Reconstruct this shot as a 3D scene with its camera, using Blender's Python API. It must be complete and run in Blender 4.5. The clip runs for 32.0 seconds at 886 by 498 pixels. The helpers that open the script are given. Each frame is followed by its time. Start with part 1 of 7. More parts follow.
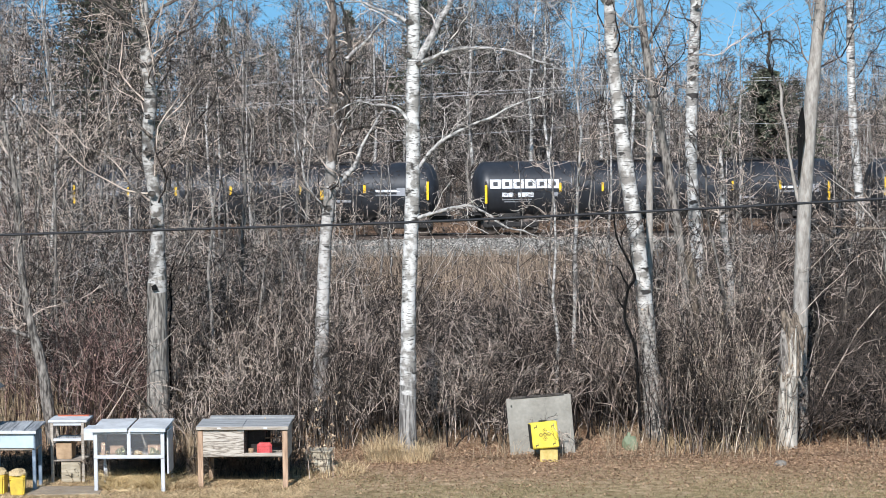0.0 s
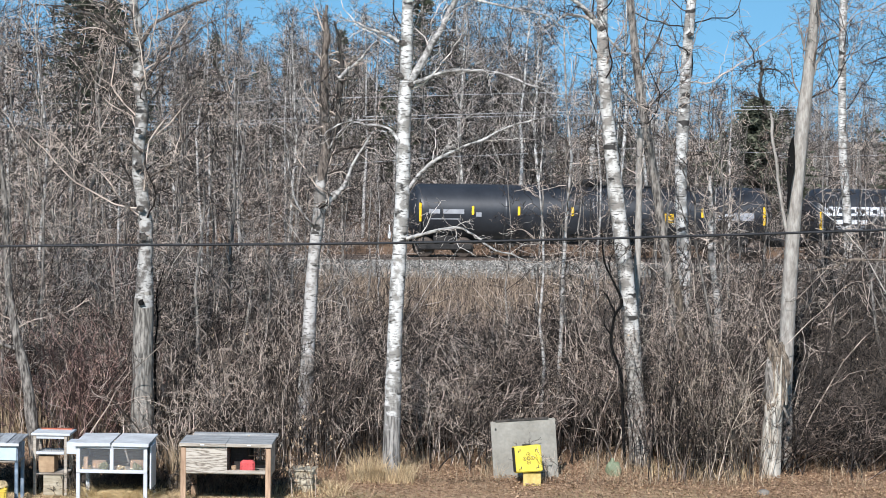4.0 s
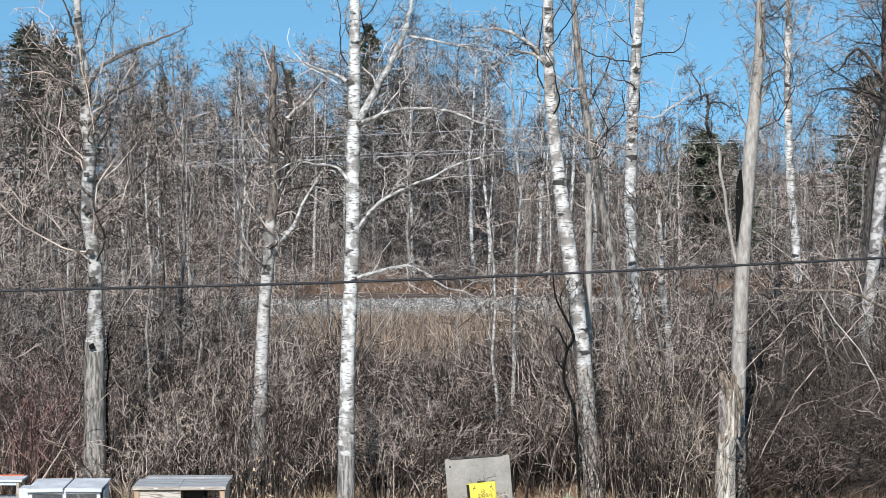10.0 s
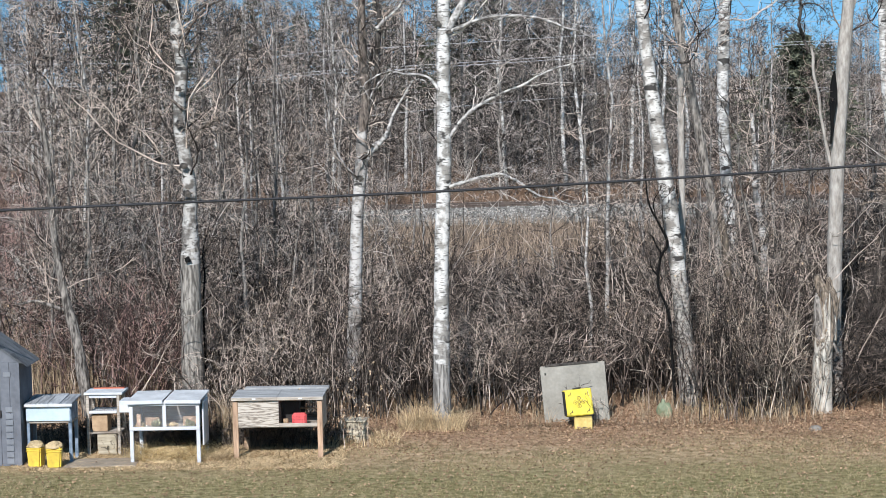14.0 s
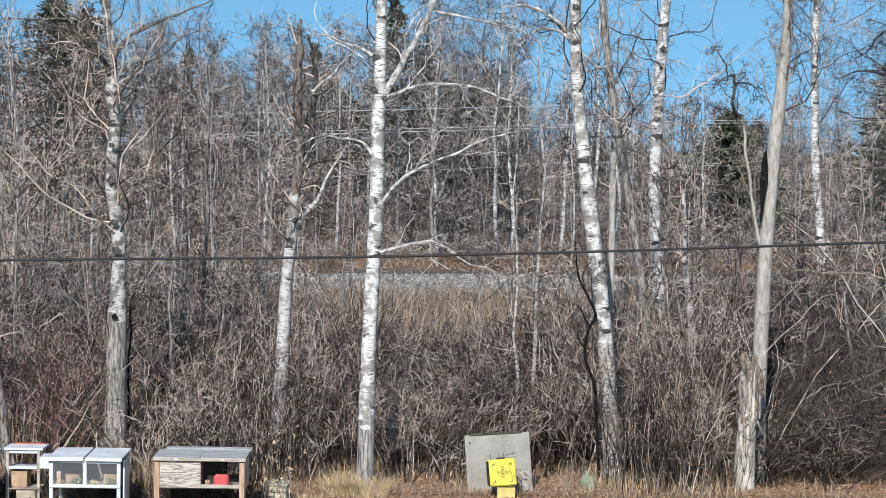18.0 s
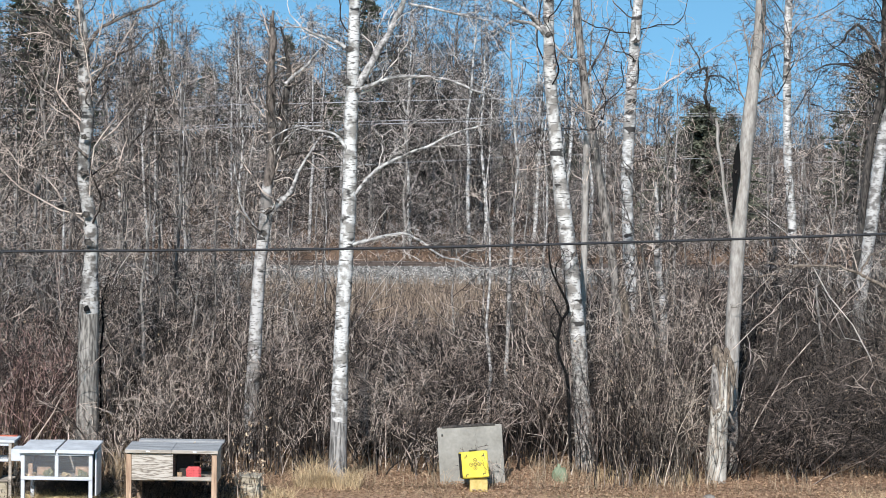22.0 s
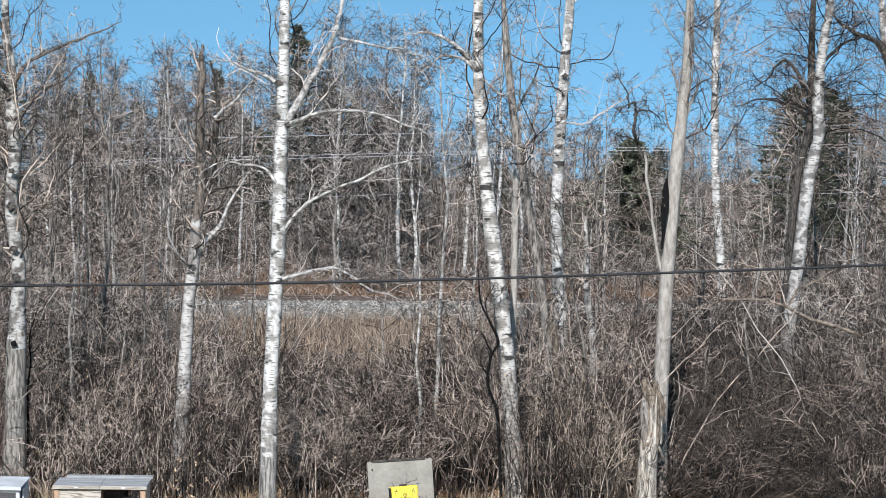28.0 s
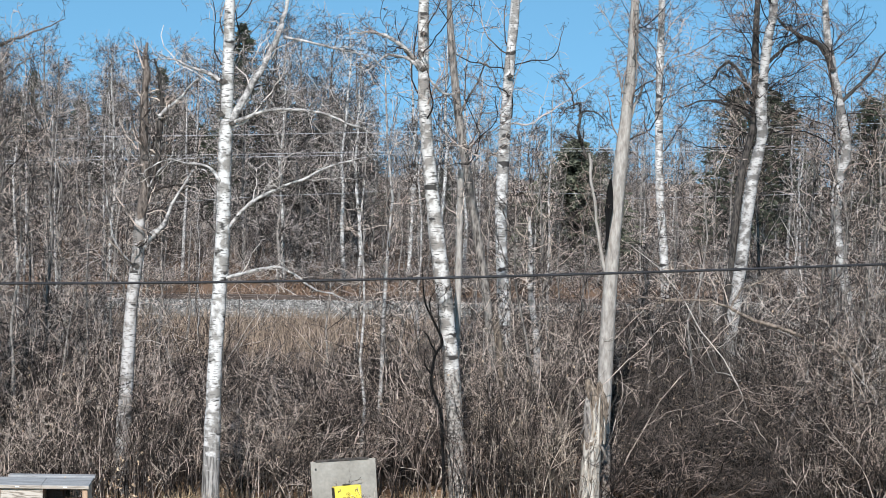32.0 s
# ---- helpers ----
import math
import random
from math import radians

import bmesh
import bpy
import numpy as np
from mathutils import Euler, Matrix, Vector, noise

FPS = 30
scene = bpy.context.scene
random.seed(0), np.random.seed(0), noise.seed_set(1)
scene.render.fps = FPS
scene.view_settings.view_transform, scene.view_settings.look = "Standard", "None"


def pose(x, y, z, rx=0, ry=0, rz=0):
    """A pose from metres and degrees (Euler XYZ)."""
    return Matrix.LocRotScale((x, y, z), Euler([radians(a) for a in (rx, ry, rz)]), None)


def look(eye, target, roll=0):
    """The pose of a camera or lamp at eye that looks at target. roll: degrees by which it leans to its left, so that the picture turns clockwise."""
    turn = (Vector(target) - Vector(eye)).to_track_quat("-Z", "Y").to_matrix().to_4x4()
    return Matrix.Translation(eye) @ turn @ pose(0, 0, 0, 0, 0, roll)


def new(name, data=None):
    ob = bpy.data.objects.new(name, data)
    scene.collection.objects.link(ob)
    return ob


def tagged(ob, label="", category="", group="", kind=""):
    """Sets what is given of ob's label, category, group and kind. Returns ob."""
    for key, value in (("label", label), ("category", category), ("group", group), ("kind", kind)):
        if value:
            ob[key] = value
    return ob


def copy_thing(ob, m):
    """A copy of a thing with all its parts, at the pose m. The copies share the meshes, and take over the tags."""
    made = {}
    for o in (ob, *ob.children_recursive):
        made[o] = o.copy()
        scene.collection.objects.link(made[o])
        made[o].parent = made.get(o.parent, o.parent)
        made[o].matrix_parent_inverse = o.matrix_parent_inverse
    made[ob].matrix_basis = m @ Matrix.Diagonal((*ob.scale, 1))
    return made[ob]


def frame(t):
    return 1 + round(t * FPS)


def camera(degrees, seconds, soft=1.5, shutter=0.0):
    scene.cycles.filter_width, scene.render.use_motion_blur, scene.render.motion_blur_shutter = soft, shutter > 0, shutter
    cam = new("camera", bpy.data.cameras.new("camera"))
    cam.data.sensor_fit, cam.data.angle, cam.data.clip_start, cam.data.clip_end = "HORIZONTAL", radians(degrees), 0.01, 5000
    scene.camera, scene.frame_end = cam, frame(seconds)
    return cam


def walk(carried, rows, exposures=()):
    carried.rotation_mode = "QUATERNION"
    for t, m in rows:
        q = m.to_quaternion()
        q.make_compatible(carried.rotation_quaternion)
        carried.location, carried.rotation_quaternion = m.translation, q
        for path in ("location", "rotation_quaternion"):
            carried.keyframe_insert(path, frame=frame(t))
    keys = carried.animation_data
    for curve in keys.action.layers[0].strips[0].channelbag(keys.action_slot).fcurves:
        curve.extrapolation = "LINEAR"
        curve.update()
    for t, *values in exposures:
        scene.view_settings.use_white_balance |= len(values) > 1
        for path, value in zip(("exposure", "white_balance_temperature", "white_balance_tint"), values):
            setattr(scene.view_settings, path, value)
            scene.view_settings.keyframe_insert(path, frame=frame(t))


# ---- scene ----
cam = camera(23.93, 32.0, soft=0.92)
PATH = [
    (0.0, pose(0, 0, 6.1, 86.184, 0.427, 1.189)),
    (0.5, pose(0, 0, 6.1, 86.240, 0.425, 1.023)),
    (1.0, pose(0, 0, 6.1, 86.281, 0.414, 0.927)),
    (1.5, pose(0, 0, 6.1, 86.388, 0.153, 0.858)),
    (2.0, pose(0, 0, 6.1, 86.465, -0.088, 0.852)),
    (2.5, pose(0, 0, 6.1, 86.519, -0.330, 0.896)),
    (3.0, pose(0, 0, 6.1, 86.609, -0.581, 0.896)),
    (3.5, pose(0, 0, 6.1, 86.704, -0.794, 0.948)),
    (5.5, pose(0, 0, 6.1, 86.926, -1.008, 0.909)),
    (6.0, pose(0, 0, 6.1, 86.983, -0.903, 0.875)),
    (6.5, pose(0, 0, 6.1, 87.029, -0.488, 0.803)),
    (7.0, pose(0, 0, 6.1, 87.122, 0.020, 0.697)),
    (7.5, pose(0, 0, 6.1, 87.216, 0.186, 0.492)),
    (8.0, pose(0, 0, 6.1, 87.344, -0.125, 0.443)),
    (8.5, pose(0, 0, 6.1, 87.464, -0.323, 0.335)),
    (9.0, pose(0, 0, 6.1, 87.634, -0.453, 0.211)),
    (9.5, pose(0, 0, 6.1, 87.835, -0.334, -0.170)),
    (10.0, pose(0, 0, 6.1, 87.824, 0.046, -0.450)),
    (10.5, pose(0, 0, 6.1, 87.314, 0.302, -0.683)),
    (11.0, pose(0, 0, 6.1, 86.168, 0.331, -0.751)),
    (11.5, pose(0, 0, 6.1, 85.763, 0.351, -0.643)),
    (12.0, pose(0, 0, 6.1, 85.403, 0.282, 0.149)),
    (12.5, pose(0, 0, 6.1, 85.212, 0.331, 1.152)),
    (13.0, pose(0, 0, 6.1, 85.214, 0.411, 1.694)),
    (13.5, pose(0, 0, 6.1, 85.346, 0.895, 1.946)),
    (15.5, pose(0, 0, 6.1, 85.252, 1.402, 2.019)),
    (16.0, pose(0, 0, 6.1, 85.203, 0.399, 0.941)),
    (16.5, pose(0, 0, 6.1, 86.288, -0.428, 0.548)),
    (17.0, pose(0, 0, 6.1, 86.642, -0.865, 0.331)),
    (17.5, pose(0, 0, 6.1, 87.083, -1.084, 0.262)),
    (18.0, pose(0, 0, 6.1, 87.162, -0.884, 0.225)),
    (18.5, pose(0, 0, 6.1, 87.178, -0.924, 0.120)),
    (19.0, pose(0, 0, 6.1, 87.203, -1.099, 0.054)),
    (19.5, pose(0, 0, 6.1, 87.179, -1.045, 0.067)),
    (20.0, pose(0, 0, 6.1, 87.066, -0.668, -0.079)),
    (20.5, pose(0, 0, 6.1, 86.830, -0.541, -0.221)),
    (21.0, pose(0, 0, 6.1, 86.769, -0.742, -0.304)),
    (21.5, pose(0, 0, 6.1, 86.844, -0.948, -0.354)),
    (22.0, pose(0, 0, 6.1, 86.963, -0.995, -0.516)),
    (22.5, pose(0, 0, 6.1, 87.159, -1.178, -0.643)),
    (23.0, pose(0, 0, 6.1, 87.252, -1.308, -0.766)),
    (23.5, pose(0, 0, 6.1, 87.214, -1.544, -0.950)),
    (24.0, pose(0, 0, 6.1, 87.338, -1.607, -1.112)),
    (24.5, pose(0, 0, 6.1, 87.473, -1.371, -1.260)),
    (25.0, pose(0, 0, 6.1, 87.664, -1.192, -1.535)),
    (25.5, pose(0, 0, 6.1, 87.776, -1.035, -1.818)),
    (26.0, pose(0, 0, 6.1, 87.790, -0.753, -1.989)),
    (26.5, pose(0, 0, 6.1, 87.801, -0.555, -2.267)),
    (28.5, pose(0, 0, 6.1, 88.096, -1.121, -2.494)),
    (29.0, pose(0, 0, 6.1, 88.323, -1.127, -2.580)),
    (29.5, pose(0, 0, 6.1, 88.038, -1.018, -2.926)),
    (30.0, pose(0, 0, 6.1, 87.738, -1.198, -3.335)),
    (30.5, pose(0, 0, 6.1, 87.569, -1.399, -3.534)),
    (31.0, pose(0, 0, 6.1, 87.716, -1.331, -3.691)),
    (31.5, pose(0, 0, 6.1, 87.854, -1.351, -3.914)),
    (32.0, pose(0, 0, 6.1, 87.956, -1.315, -3.952)),
]
walk(cam, PATH, exposures=[(0.0, 0.22, 6150, 12), (32.0, 0.22, 6150, 12)])

# ---- light ----
SUN_TO = Vector((-0.17, -0.79, 0.575)).normalized()
world = bpy.data.worlds.new("world")
scene.world = world
world.use_nodes = True
wn, wl = world.node_tree.nodes, world.node_tree.links
sky = wn.new("ShaderNodeTexSky")
sky.sky_type = 'NISHITA'
sky.sun_disc = False
sky.sun_elevation = math.asin(SUN_TO.z)
sky.sun_rotation = math.atan2(SUN_TO.x, SUN_TO.y)
sky.altitude, sky.air_density, sky.dust_density, sky.ozone_density = 300.0, 1.0, 0.1, 0.6
# the clear sky's deep blue reaches far down on the side away from the sun
tex_co, lift, unit = wn.new("ShaderNodeTexCoord"), wn.new("ShaderNodeVectorMath"), wn.new("ShaderNodeVectorMath")
lift.operation, unit.operation = 'ADD', 'NORMALIZE'
lift.inputs[1].default_value = (0, 0, 0.24)
wl.new(tex_co.outputs["Generated"], lift.inputs[0])
wl.new(lift.outputs[0], unit.inputs[0])
wl.new(unit.outputs[0], sky.inputs[0])
clear = wn.new("ShaderNodeMix")
clear.data_type, clear.blend_type = 'RGBA', 'MULTIPLY'
clear.inputs[0].default_value = 1.0
clear.inputs[7].default_value = (0.70, 1.06, 1.06, 1)
wl.new(sky.outputs[0], clear.inputs[6])
wl.new(clear.outputs[2], wn["Background"].inputs[0])
wn["Background"].inputs[1].default_value = 0.115
sun_data = bpy.data.lights.new("sun", 'SUN')
sun_data.energy, sun_data.angle, sun_data.color = 5.2, radians(0.5), (1.0, 0.975, 0.94)
sun = new("sun", sun_data)
sun.matrix_world = look(SUN_TO * 60, (0, 0, 0))


# ---- materials ----
def nodes_of(name):
    m = bpy.data.materials.new(name)
    m.use_nodes = True
    return m, m.node_tree.nodes, m.node_tree.links


def ramp(n, stops):
    r = n.new("ShaderNodeValToRGB")
    while len(r.color_ramp.elements) < len(stops):
        r.color_ramp.elements.new(0.5)
    for e, (p, c) in zip(r.color_ramp.elements, stops):
        e.position, e.color = p, (*c, 1)
    return r


def coat(name, dark, light, scale=6.0, stretch=(1, 1, 1), rough=0.85, bump=0.3, fine=40.0, metal=0.0, vary=0.0, island=0.0, spec=0.3, clump=0.0, span=0.5):
    """A surface with colour at two scales and fine relief; vary: by object, island: by loose piece, clump: by the metre or so; a short span gives more contrast."""
    m, n, l = nodes_of(name)
    b = n["Principled BSDF"]
    tc = n.new("ShaderNodeTexCoord")
    mp = n.new("ShaderNodeMapping")
    mp.inputs["Scale"].default_value = stretch
    l.new(tc.outputs["Object"], mp.inputs[0])
    a = n.new("ShaderNodeTexNoise")
    a.inputs["Scale"].default_value, a.inputs["Detail"].default_value = scale, 5
    f = n.new("ShaderNodeTexNoise")
    f.inputs["Scale"].default_value, f.inputs["Detail"].default_value = fine, 3
    l.new(mp.outputs[0], a.inputs[0]), l.new(mp.outputs[0], f.inputs[0])
    mx = n.new("ShaderNodeMath")
    mx.operation = 'MULTIPLY_ADD'
    l.new(f.outputs[0], mx.inputs[0])
    mx.inputs[1].default_value = 0.45
    l.new(a.outputs[0], mx.inputs[2])
    if clump:
        r = ramp(n, [(0.40, dark), (0.78, tuple(a + 0.22 * (c - a) for a, c in zip(dark, light))), (1.06, tuple(1.25 * c for c in light))])
    else:
        r = ramp(n, [(0.72 - span / 2, dark), (0.72 + span / 2, light)])
    last = mx.outputs[0]
    if vary or island:
        src = n.new("ShaderNodeObjectInfo").outputs["Random"] if vary else n.new("ShaderNodeNewGeometry").outputs["Random Per Island"]
        ad = n.new("ShaderNodeMath")
        ad.operation = 'MULTIPLY_ADD'
        l.new(src, ad.inputs[0])
        ad.inputs[1].default_value = vary or island
        l.new(last, ad.inputs[2])
        sb = n.new("ShaderNodeMath")
        sb.operation = 'SUBTRACT'
        l.new(ad.outputs[0], sb.inputs[0])
        sb.inputs[1].default_value = (vary or island) / 2
        last = sb.outputs[0]
    if clump:
        big = n.new("ShaderNodeTexNoise")
        big.inputs["Scale"].default_value, big.inputs["Detail"].default_value = 0.9, 3
        l.new(n.new("ShaderNodeNewGeometry").outputs["Position"], big.inputs[0])
        cl = n.new("ShaderNodeMapRange")
        cl.inputs[1].default_value, cl.inputs[2].default_value = 0.36, 0.64
        cl.inputs[3].default_value, cl.inputs[4].default_value = -clump / 2, clump / 2
        l.new(big.outputs[0], cl.inputs[0])
        cs = n.new("ShaderNodeMath")
        l.new(cl.outputs[0], cs.inputs[0])
        l.new(last, cs.inputs[1])
        last = cs.outputs[0]
    l.new(last, r.inputs[0])
    l.new(r.outputs[0], b.inputs["Base Color"])
    b.inputs["Roughness"].default_value, b.inputs["Metallic"].default_value = rough, metal
    b.inputs["Specular IOR Level"].default_value = spec
    if bump:
        bp = n.new("ShaderNodeBump")
        bp.inputs["Strength"].default_value, bp.inputs["Distance"].default_value = bump, 0.02
        l.new(mx.outputs[0], bp.inputs["Height"])
        l.new(bp.outputs[0], b.inputs["Normal"])
    return m


def birch_bark(name, white, stain, low, patch=0.0, foot_dark=(0.10, 0.092, 0.082), foot_light=(0.36, 0.335, 0.30), foot_grain=(26.0, (1, 1, 0.14))):
    """Pale papery bark with short dark cross marks, black scars, and a rough grey foot below the height low."""
    m, n, l = nodes_of(name)
    b = n["Principled BSDF"]
    tc = n.new("ShaderNodeTexCoord")

    def tex(scale, stretch, detail):
        mp = n.new("ShaderNodeMapping")
        mp.inputs["Scale"].default_value = stretch
        l.new(tc.outputs["Object"], mp.inputs[0])
        t = n.new("ShaderNodeTexNoise")
        t.inputs["Scale"].default_value, t.inputs["Detail"].default_value = scale, detail
        l.new(mp.outputs[0], t.inputs[0])
        return t.outputs[0]

    def mix(fac, a, c):
        x = n.new("ShaderNodeMix")
        x.data_type = 'RGBA'
        l.new(fac, x.inputs[0])
        for s, v in ((6, a), (7, c)):
            if isinstance(v, tuple):
                x.inputs[s].default_value = (*v, 1)
            else:
                l.new(v, x.inputs[s])
        return x.outputs[2]

    base = ramp(n, [(0.37 + patch, stain), (0.50 + patch, white)])
    l.new(tex(5.5, (1, 1, 1.1), 7), base.inputs[0])
    marks = ramp(n, [(0.572, (0, 0, 0)), (0.615, (1, 1, 1))])
    l.new(tex(5.5, (1.5, 1.5, 8), 4), marks.inputs[0])
    scars = ramp(n, [(0.62, (0, 0, 0)), (0.66, (1, 1, 1))])
    l.new(tex(2.6, (0.9, 0.9, 2.2), 3), scars.inputs[0])
    c = mix(marks.outputs[0], base.outputs[0], (0.15, 0.138, 0.122))
    c = mix(scars.outputs[0], c, (0.05, 0.045, 0.04))
    if low > 0:
        sp = n.new("ShaderNodeSeparateXYZ")
        l.new(tc.outputs["Object"], sp.inputs[0])
        ad = n.new("ShaderNodeMath")
        ad.operation = 'MULTIPLY_ADD'
        l.new(tex(3.2, (0.35, 0.35, 1.3), 5), ad.inputs[0])
        ad.inputs[1].default_value = 3.0
        l.new(sp.outputs[2], ad.inputs[2])
        foot = ramp(n, [(0.0, (1, 1, 1)), (1.0, (0, 0, 0))])
        mr = n.new("ShaderNodeMapRange")
        mr.inputs[1].default_value, mr.inputs[2].default_value = low + 1.38, low + 1.52
        l.new(ad.outputs[0], mr.inputs[0])
        l.new(mr.outputs[0], foot.inputs[0])
        rough = ramp(n, [(0.38, foot_dark), (0.60, foot_light)])
        l.new(tex(*foot_grain, 6), rough.inputs[0])
        c = mix(foot.outputs[0], c, rough.outputs[0])
    l.new(c, b.inputs["Base Color"])
    b.inputs["Roughness"].default_value = 0.7
    b.inputs["Specular IOR Level"].default_value = 0.25
    bp = n.new("ShaderNodeBump")
    bp.inputs["Strength"].default_value, bp.inputs["Distance"].default_value = 0.5, 0.015
    l.new(tex(14.0, (1, 1, 3), 4), bp.inputs["Height"])
    l.new(bp.outputs[0], b.inputs["Normal"])
    return m


M_BIRCH = birch_bark("birch_bark", (0.61, 0.585, 0.54), (0.27, 0.25, 0.22), 0.0, 0.05)
M_BIRCH_FOOT = birch_bark("old_birch_bark", (0.64, 0.615, 0.57), (0.27, 0.25, 0.22), 1.3, 0.05)
M_BIRCH_MOTTLED = birch_bark("mottled_birch_bark", (0.60, 0.57, 0.52), (0.25, 0.225, 0.195), 2.4, 0.06, (0.125, 0.11, 0.095), (0.42, 0.385, 0.335), (17.0, (1, 1, 1.2)))
M_BIRCH_GREY = birch_bark("weathered_birch_bark", (0.45, 0.425, 0.385), (0.12, 0.105, 0.09), 3.0, 0.05, (0.095, 0.085, 0.072), (0.315, 0.285, 0.243), (24.0, (1, 1, 0.16)))
M_BIRCH_DARK = birch_bark("dark_patched_birch_bark", (0.50, 0.475, 0.435), (0.17, 0.155, 0.138), 2.2, 0.05, (0.05, 0.043, 0.037), (0.22, 0.195, 0.168))
M_BIRCH_DULL = birch_bark("dull_birch_bark", (0.50, 0.47, 0.43), (0.22, 0.195, 0.17), 0.0, 0.05)
M_DEADWOOD = coat("dead_wood", (0.21, 0.185, 0.157), (0.44, 0.402, 0.35), 16, (1, 1, 0.3), bump=0.7, fine=40, span=0.46)
M_PALEWOOD = coat("broken_pale_wood", (0.22, 0.185, 0.14), (0.66, 0.61, 0.52), 16, (1, 1, 0.2), bump=0.8, fine=14)
M_ROTTEN = coat("rotten_brown_wood", (0.04, 0.03, 0.022), (0.36, 0.285, 0.21), 18, (1, 1, 0.3), bump=1.0, fine=30)
M_BARK = coat("grey_brown_bark", (0.04, 0.034, 0.029), (0.32, 0.285, 0.245), 26, (1, 1, 0.25), bump=1.0, fine=11, vary=0.2, span=0.32)
M_BROWNBARK = coat("rough_brown_bark", (0.035, 0.028, 0.023), (0.215, 0.175, 0.142), 24, (1, 1, 0.3), bump=1.0, fine=10, span=0.34)
M_DARKBARK = coat("dark_bark", (0.010, 0.009, 0.008), (0.11, 0.095, 0.08), 26, (1, 1, 0.3), bump=0.9, fine=9, span=0.4)
M_LIMB = coat("pale_limb_bark", (0.11, 0.10, 0.09), (0.56, 0.53, 0.485), 9, fine=26, bump=0.2, span=0.34)
# black sapling twigs; on canes and weeds the near-black stands for shade
M_DARK_TWIG_SHADE = coat("dark_twig_and_shade", (0.010, 0.0082, 0.0068), (0.17, 0.137, 0.112), 1.5, fine=8, bump=0, island=1.2)
M_STRAWPALE = coat("bleached_straw", (0.32, 0.225, 0.118), (0.72, 0.54, 0.32), 2, fine=8, bump=0, island=0.6)
M_TWIG = coat("grey_twig", (0.026, 0.0195, 0.0152), (0.525, 0.43, 0.352), 1.5, fine=8, bump=0, island=0.9, clump=0.5)
M_TWIG_DARK = coat("dark_brown_twig", (0.011, 0.0080, 0.0062), (0.285, 0.222, 0.18), 1.5, fine=8, bump=0, island=0.9, clump=0.5)
M_BOUGH = coat("dead_tan_bough", (0.06, 0.047, 0.036), (0.32, 0.255, 0.195), 11, fine=30, bump=0.4, span=0.4)
M_TWIG_TAN = coat("pale_tan_stem", (0.07, 0.055, 0.042), (0.52, 0.43, 0.335), 1.5, fine=8, bump=0, island=0.9, clump=0.2)
M_TWIG_PALE = coat("pale_twig", (0.045, 0.038, 0.033), (0.56, 0.505, 0.445), 1.5, fine=8, bump=0, island=0.9, clump=0.4)
M_TWIG_RED = coat("red_brown_twig", (0.045, 0.025, 0.021), (0.42, 0.275, 0.23), 1.5, fine=8, bump=0, island=0.9, clump=0.4)
M_FAR = coat("far_twig", (0.025, 0.021, 0.018), (0.475, 0.412, 0.36), 1.0, fine=5, bump=0, island=0.9, clump=0.5)
M_NEEDLE = coat("needle_foliage", (0.055, 0.062, 0.040), (0.185, 0.188, 0.128), 1.2, fine=6, bump=0, island=0.8)
M_NEEDLE_DARK = coat("dark_needle_foliage", (0.024, 0.031, 0.018), (0.095, 0.105, 0.062), 1.2, fine=6, bump=0, island=0.6, rough=0.6)
M_HAYSTRAW = coat("yellow_straw", (0.34, 0.245, 0.11), (0.76, 0.585, 0.31), 2, fine=8, bump=0, island=0.6)
M_DRY = coat("dry_grass", (0.19, 0.135, 0.08), (0.47, 0.36, 0.235), 2, fine=8, bump=0, island=0.7)
M_STRAW = coat("tan_reed_grass", (0.135, 0.10, 0.072), (0.40, 0.305, 0.22), 0.6, fine=4, bump=0, island=0.6)
M_GRASS = coat("lawn_blades", (0.115, 0.105, 0.042), (0.42, 0.335, 0.185), 0.9, fine=6, bump=0, island=0.5)
M_LEAF = coat("fallen_leaf", (0.17, 0.102, 0.06), (0.44, 0.295, 0.18), 2, fine=8, bump=0, island=0.9)
M_LEAFPALE = coat("withered_tan_leaf", (0.22, 0.14, 0.085), (0.62, 0.47, 0.31), 2, fine=8, bump=0, island=0.9)
M_BANK = coat("rust_dead_growth", (0.085, 0.055, 0.038), (0.36, 0.245, 0.17), 1.5, fine=6, bump=0, island=1.0)
M_WOOD_YEL = coat("yellowed_foam", (0.46, 0.33, 0.09), (0.70, 0.54, 0.20), 6, fine=22, bump=0.25)
M_BALLAST = coat("crushed_stone", (0.07, 0.064, 0.053), (0.36, 0.33, 0.28), 5, bump=1.0, fine=13)
M_STONES = coat("loose_crushed_stone", (0.08, 0.073, 0.063), (0.47, 0.435, 0.385), 4, fine=12, bump=0, island=1.0)
M_WOOD_GREY = coat("weathered_plank", (0.20, 0.165, 0.13), (0.50, 0.44, 0.365), 5, (0.4, 1, 4.0), bump=0.5, fine=20, vary=0.3)


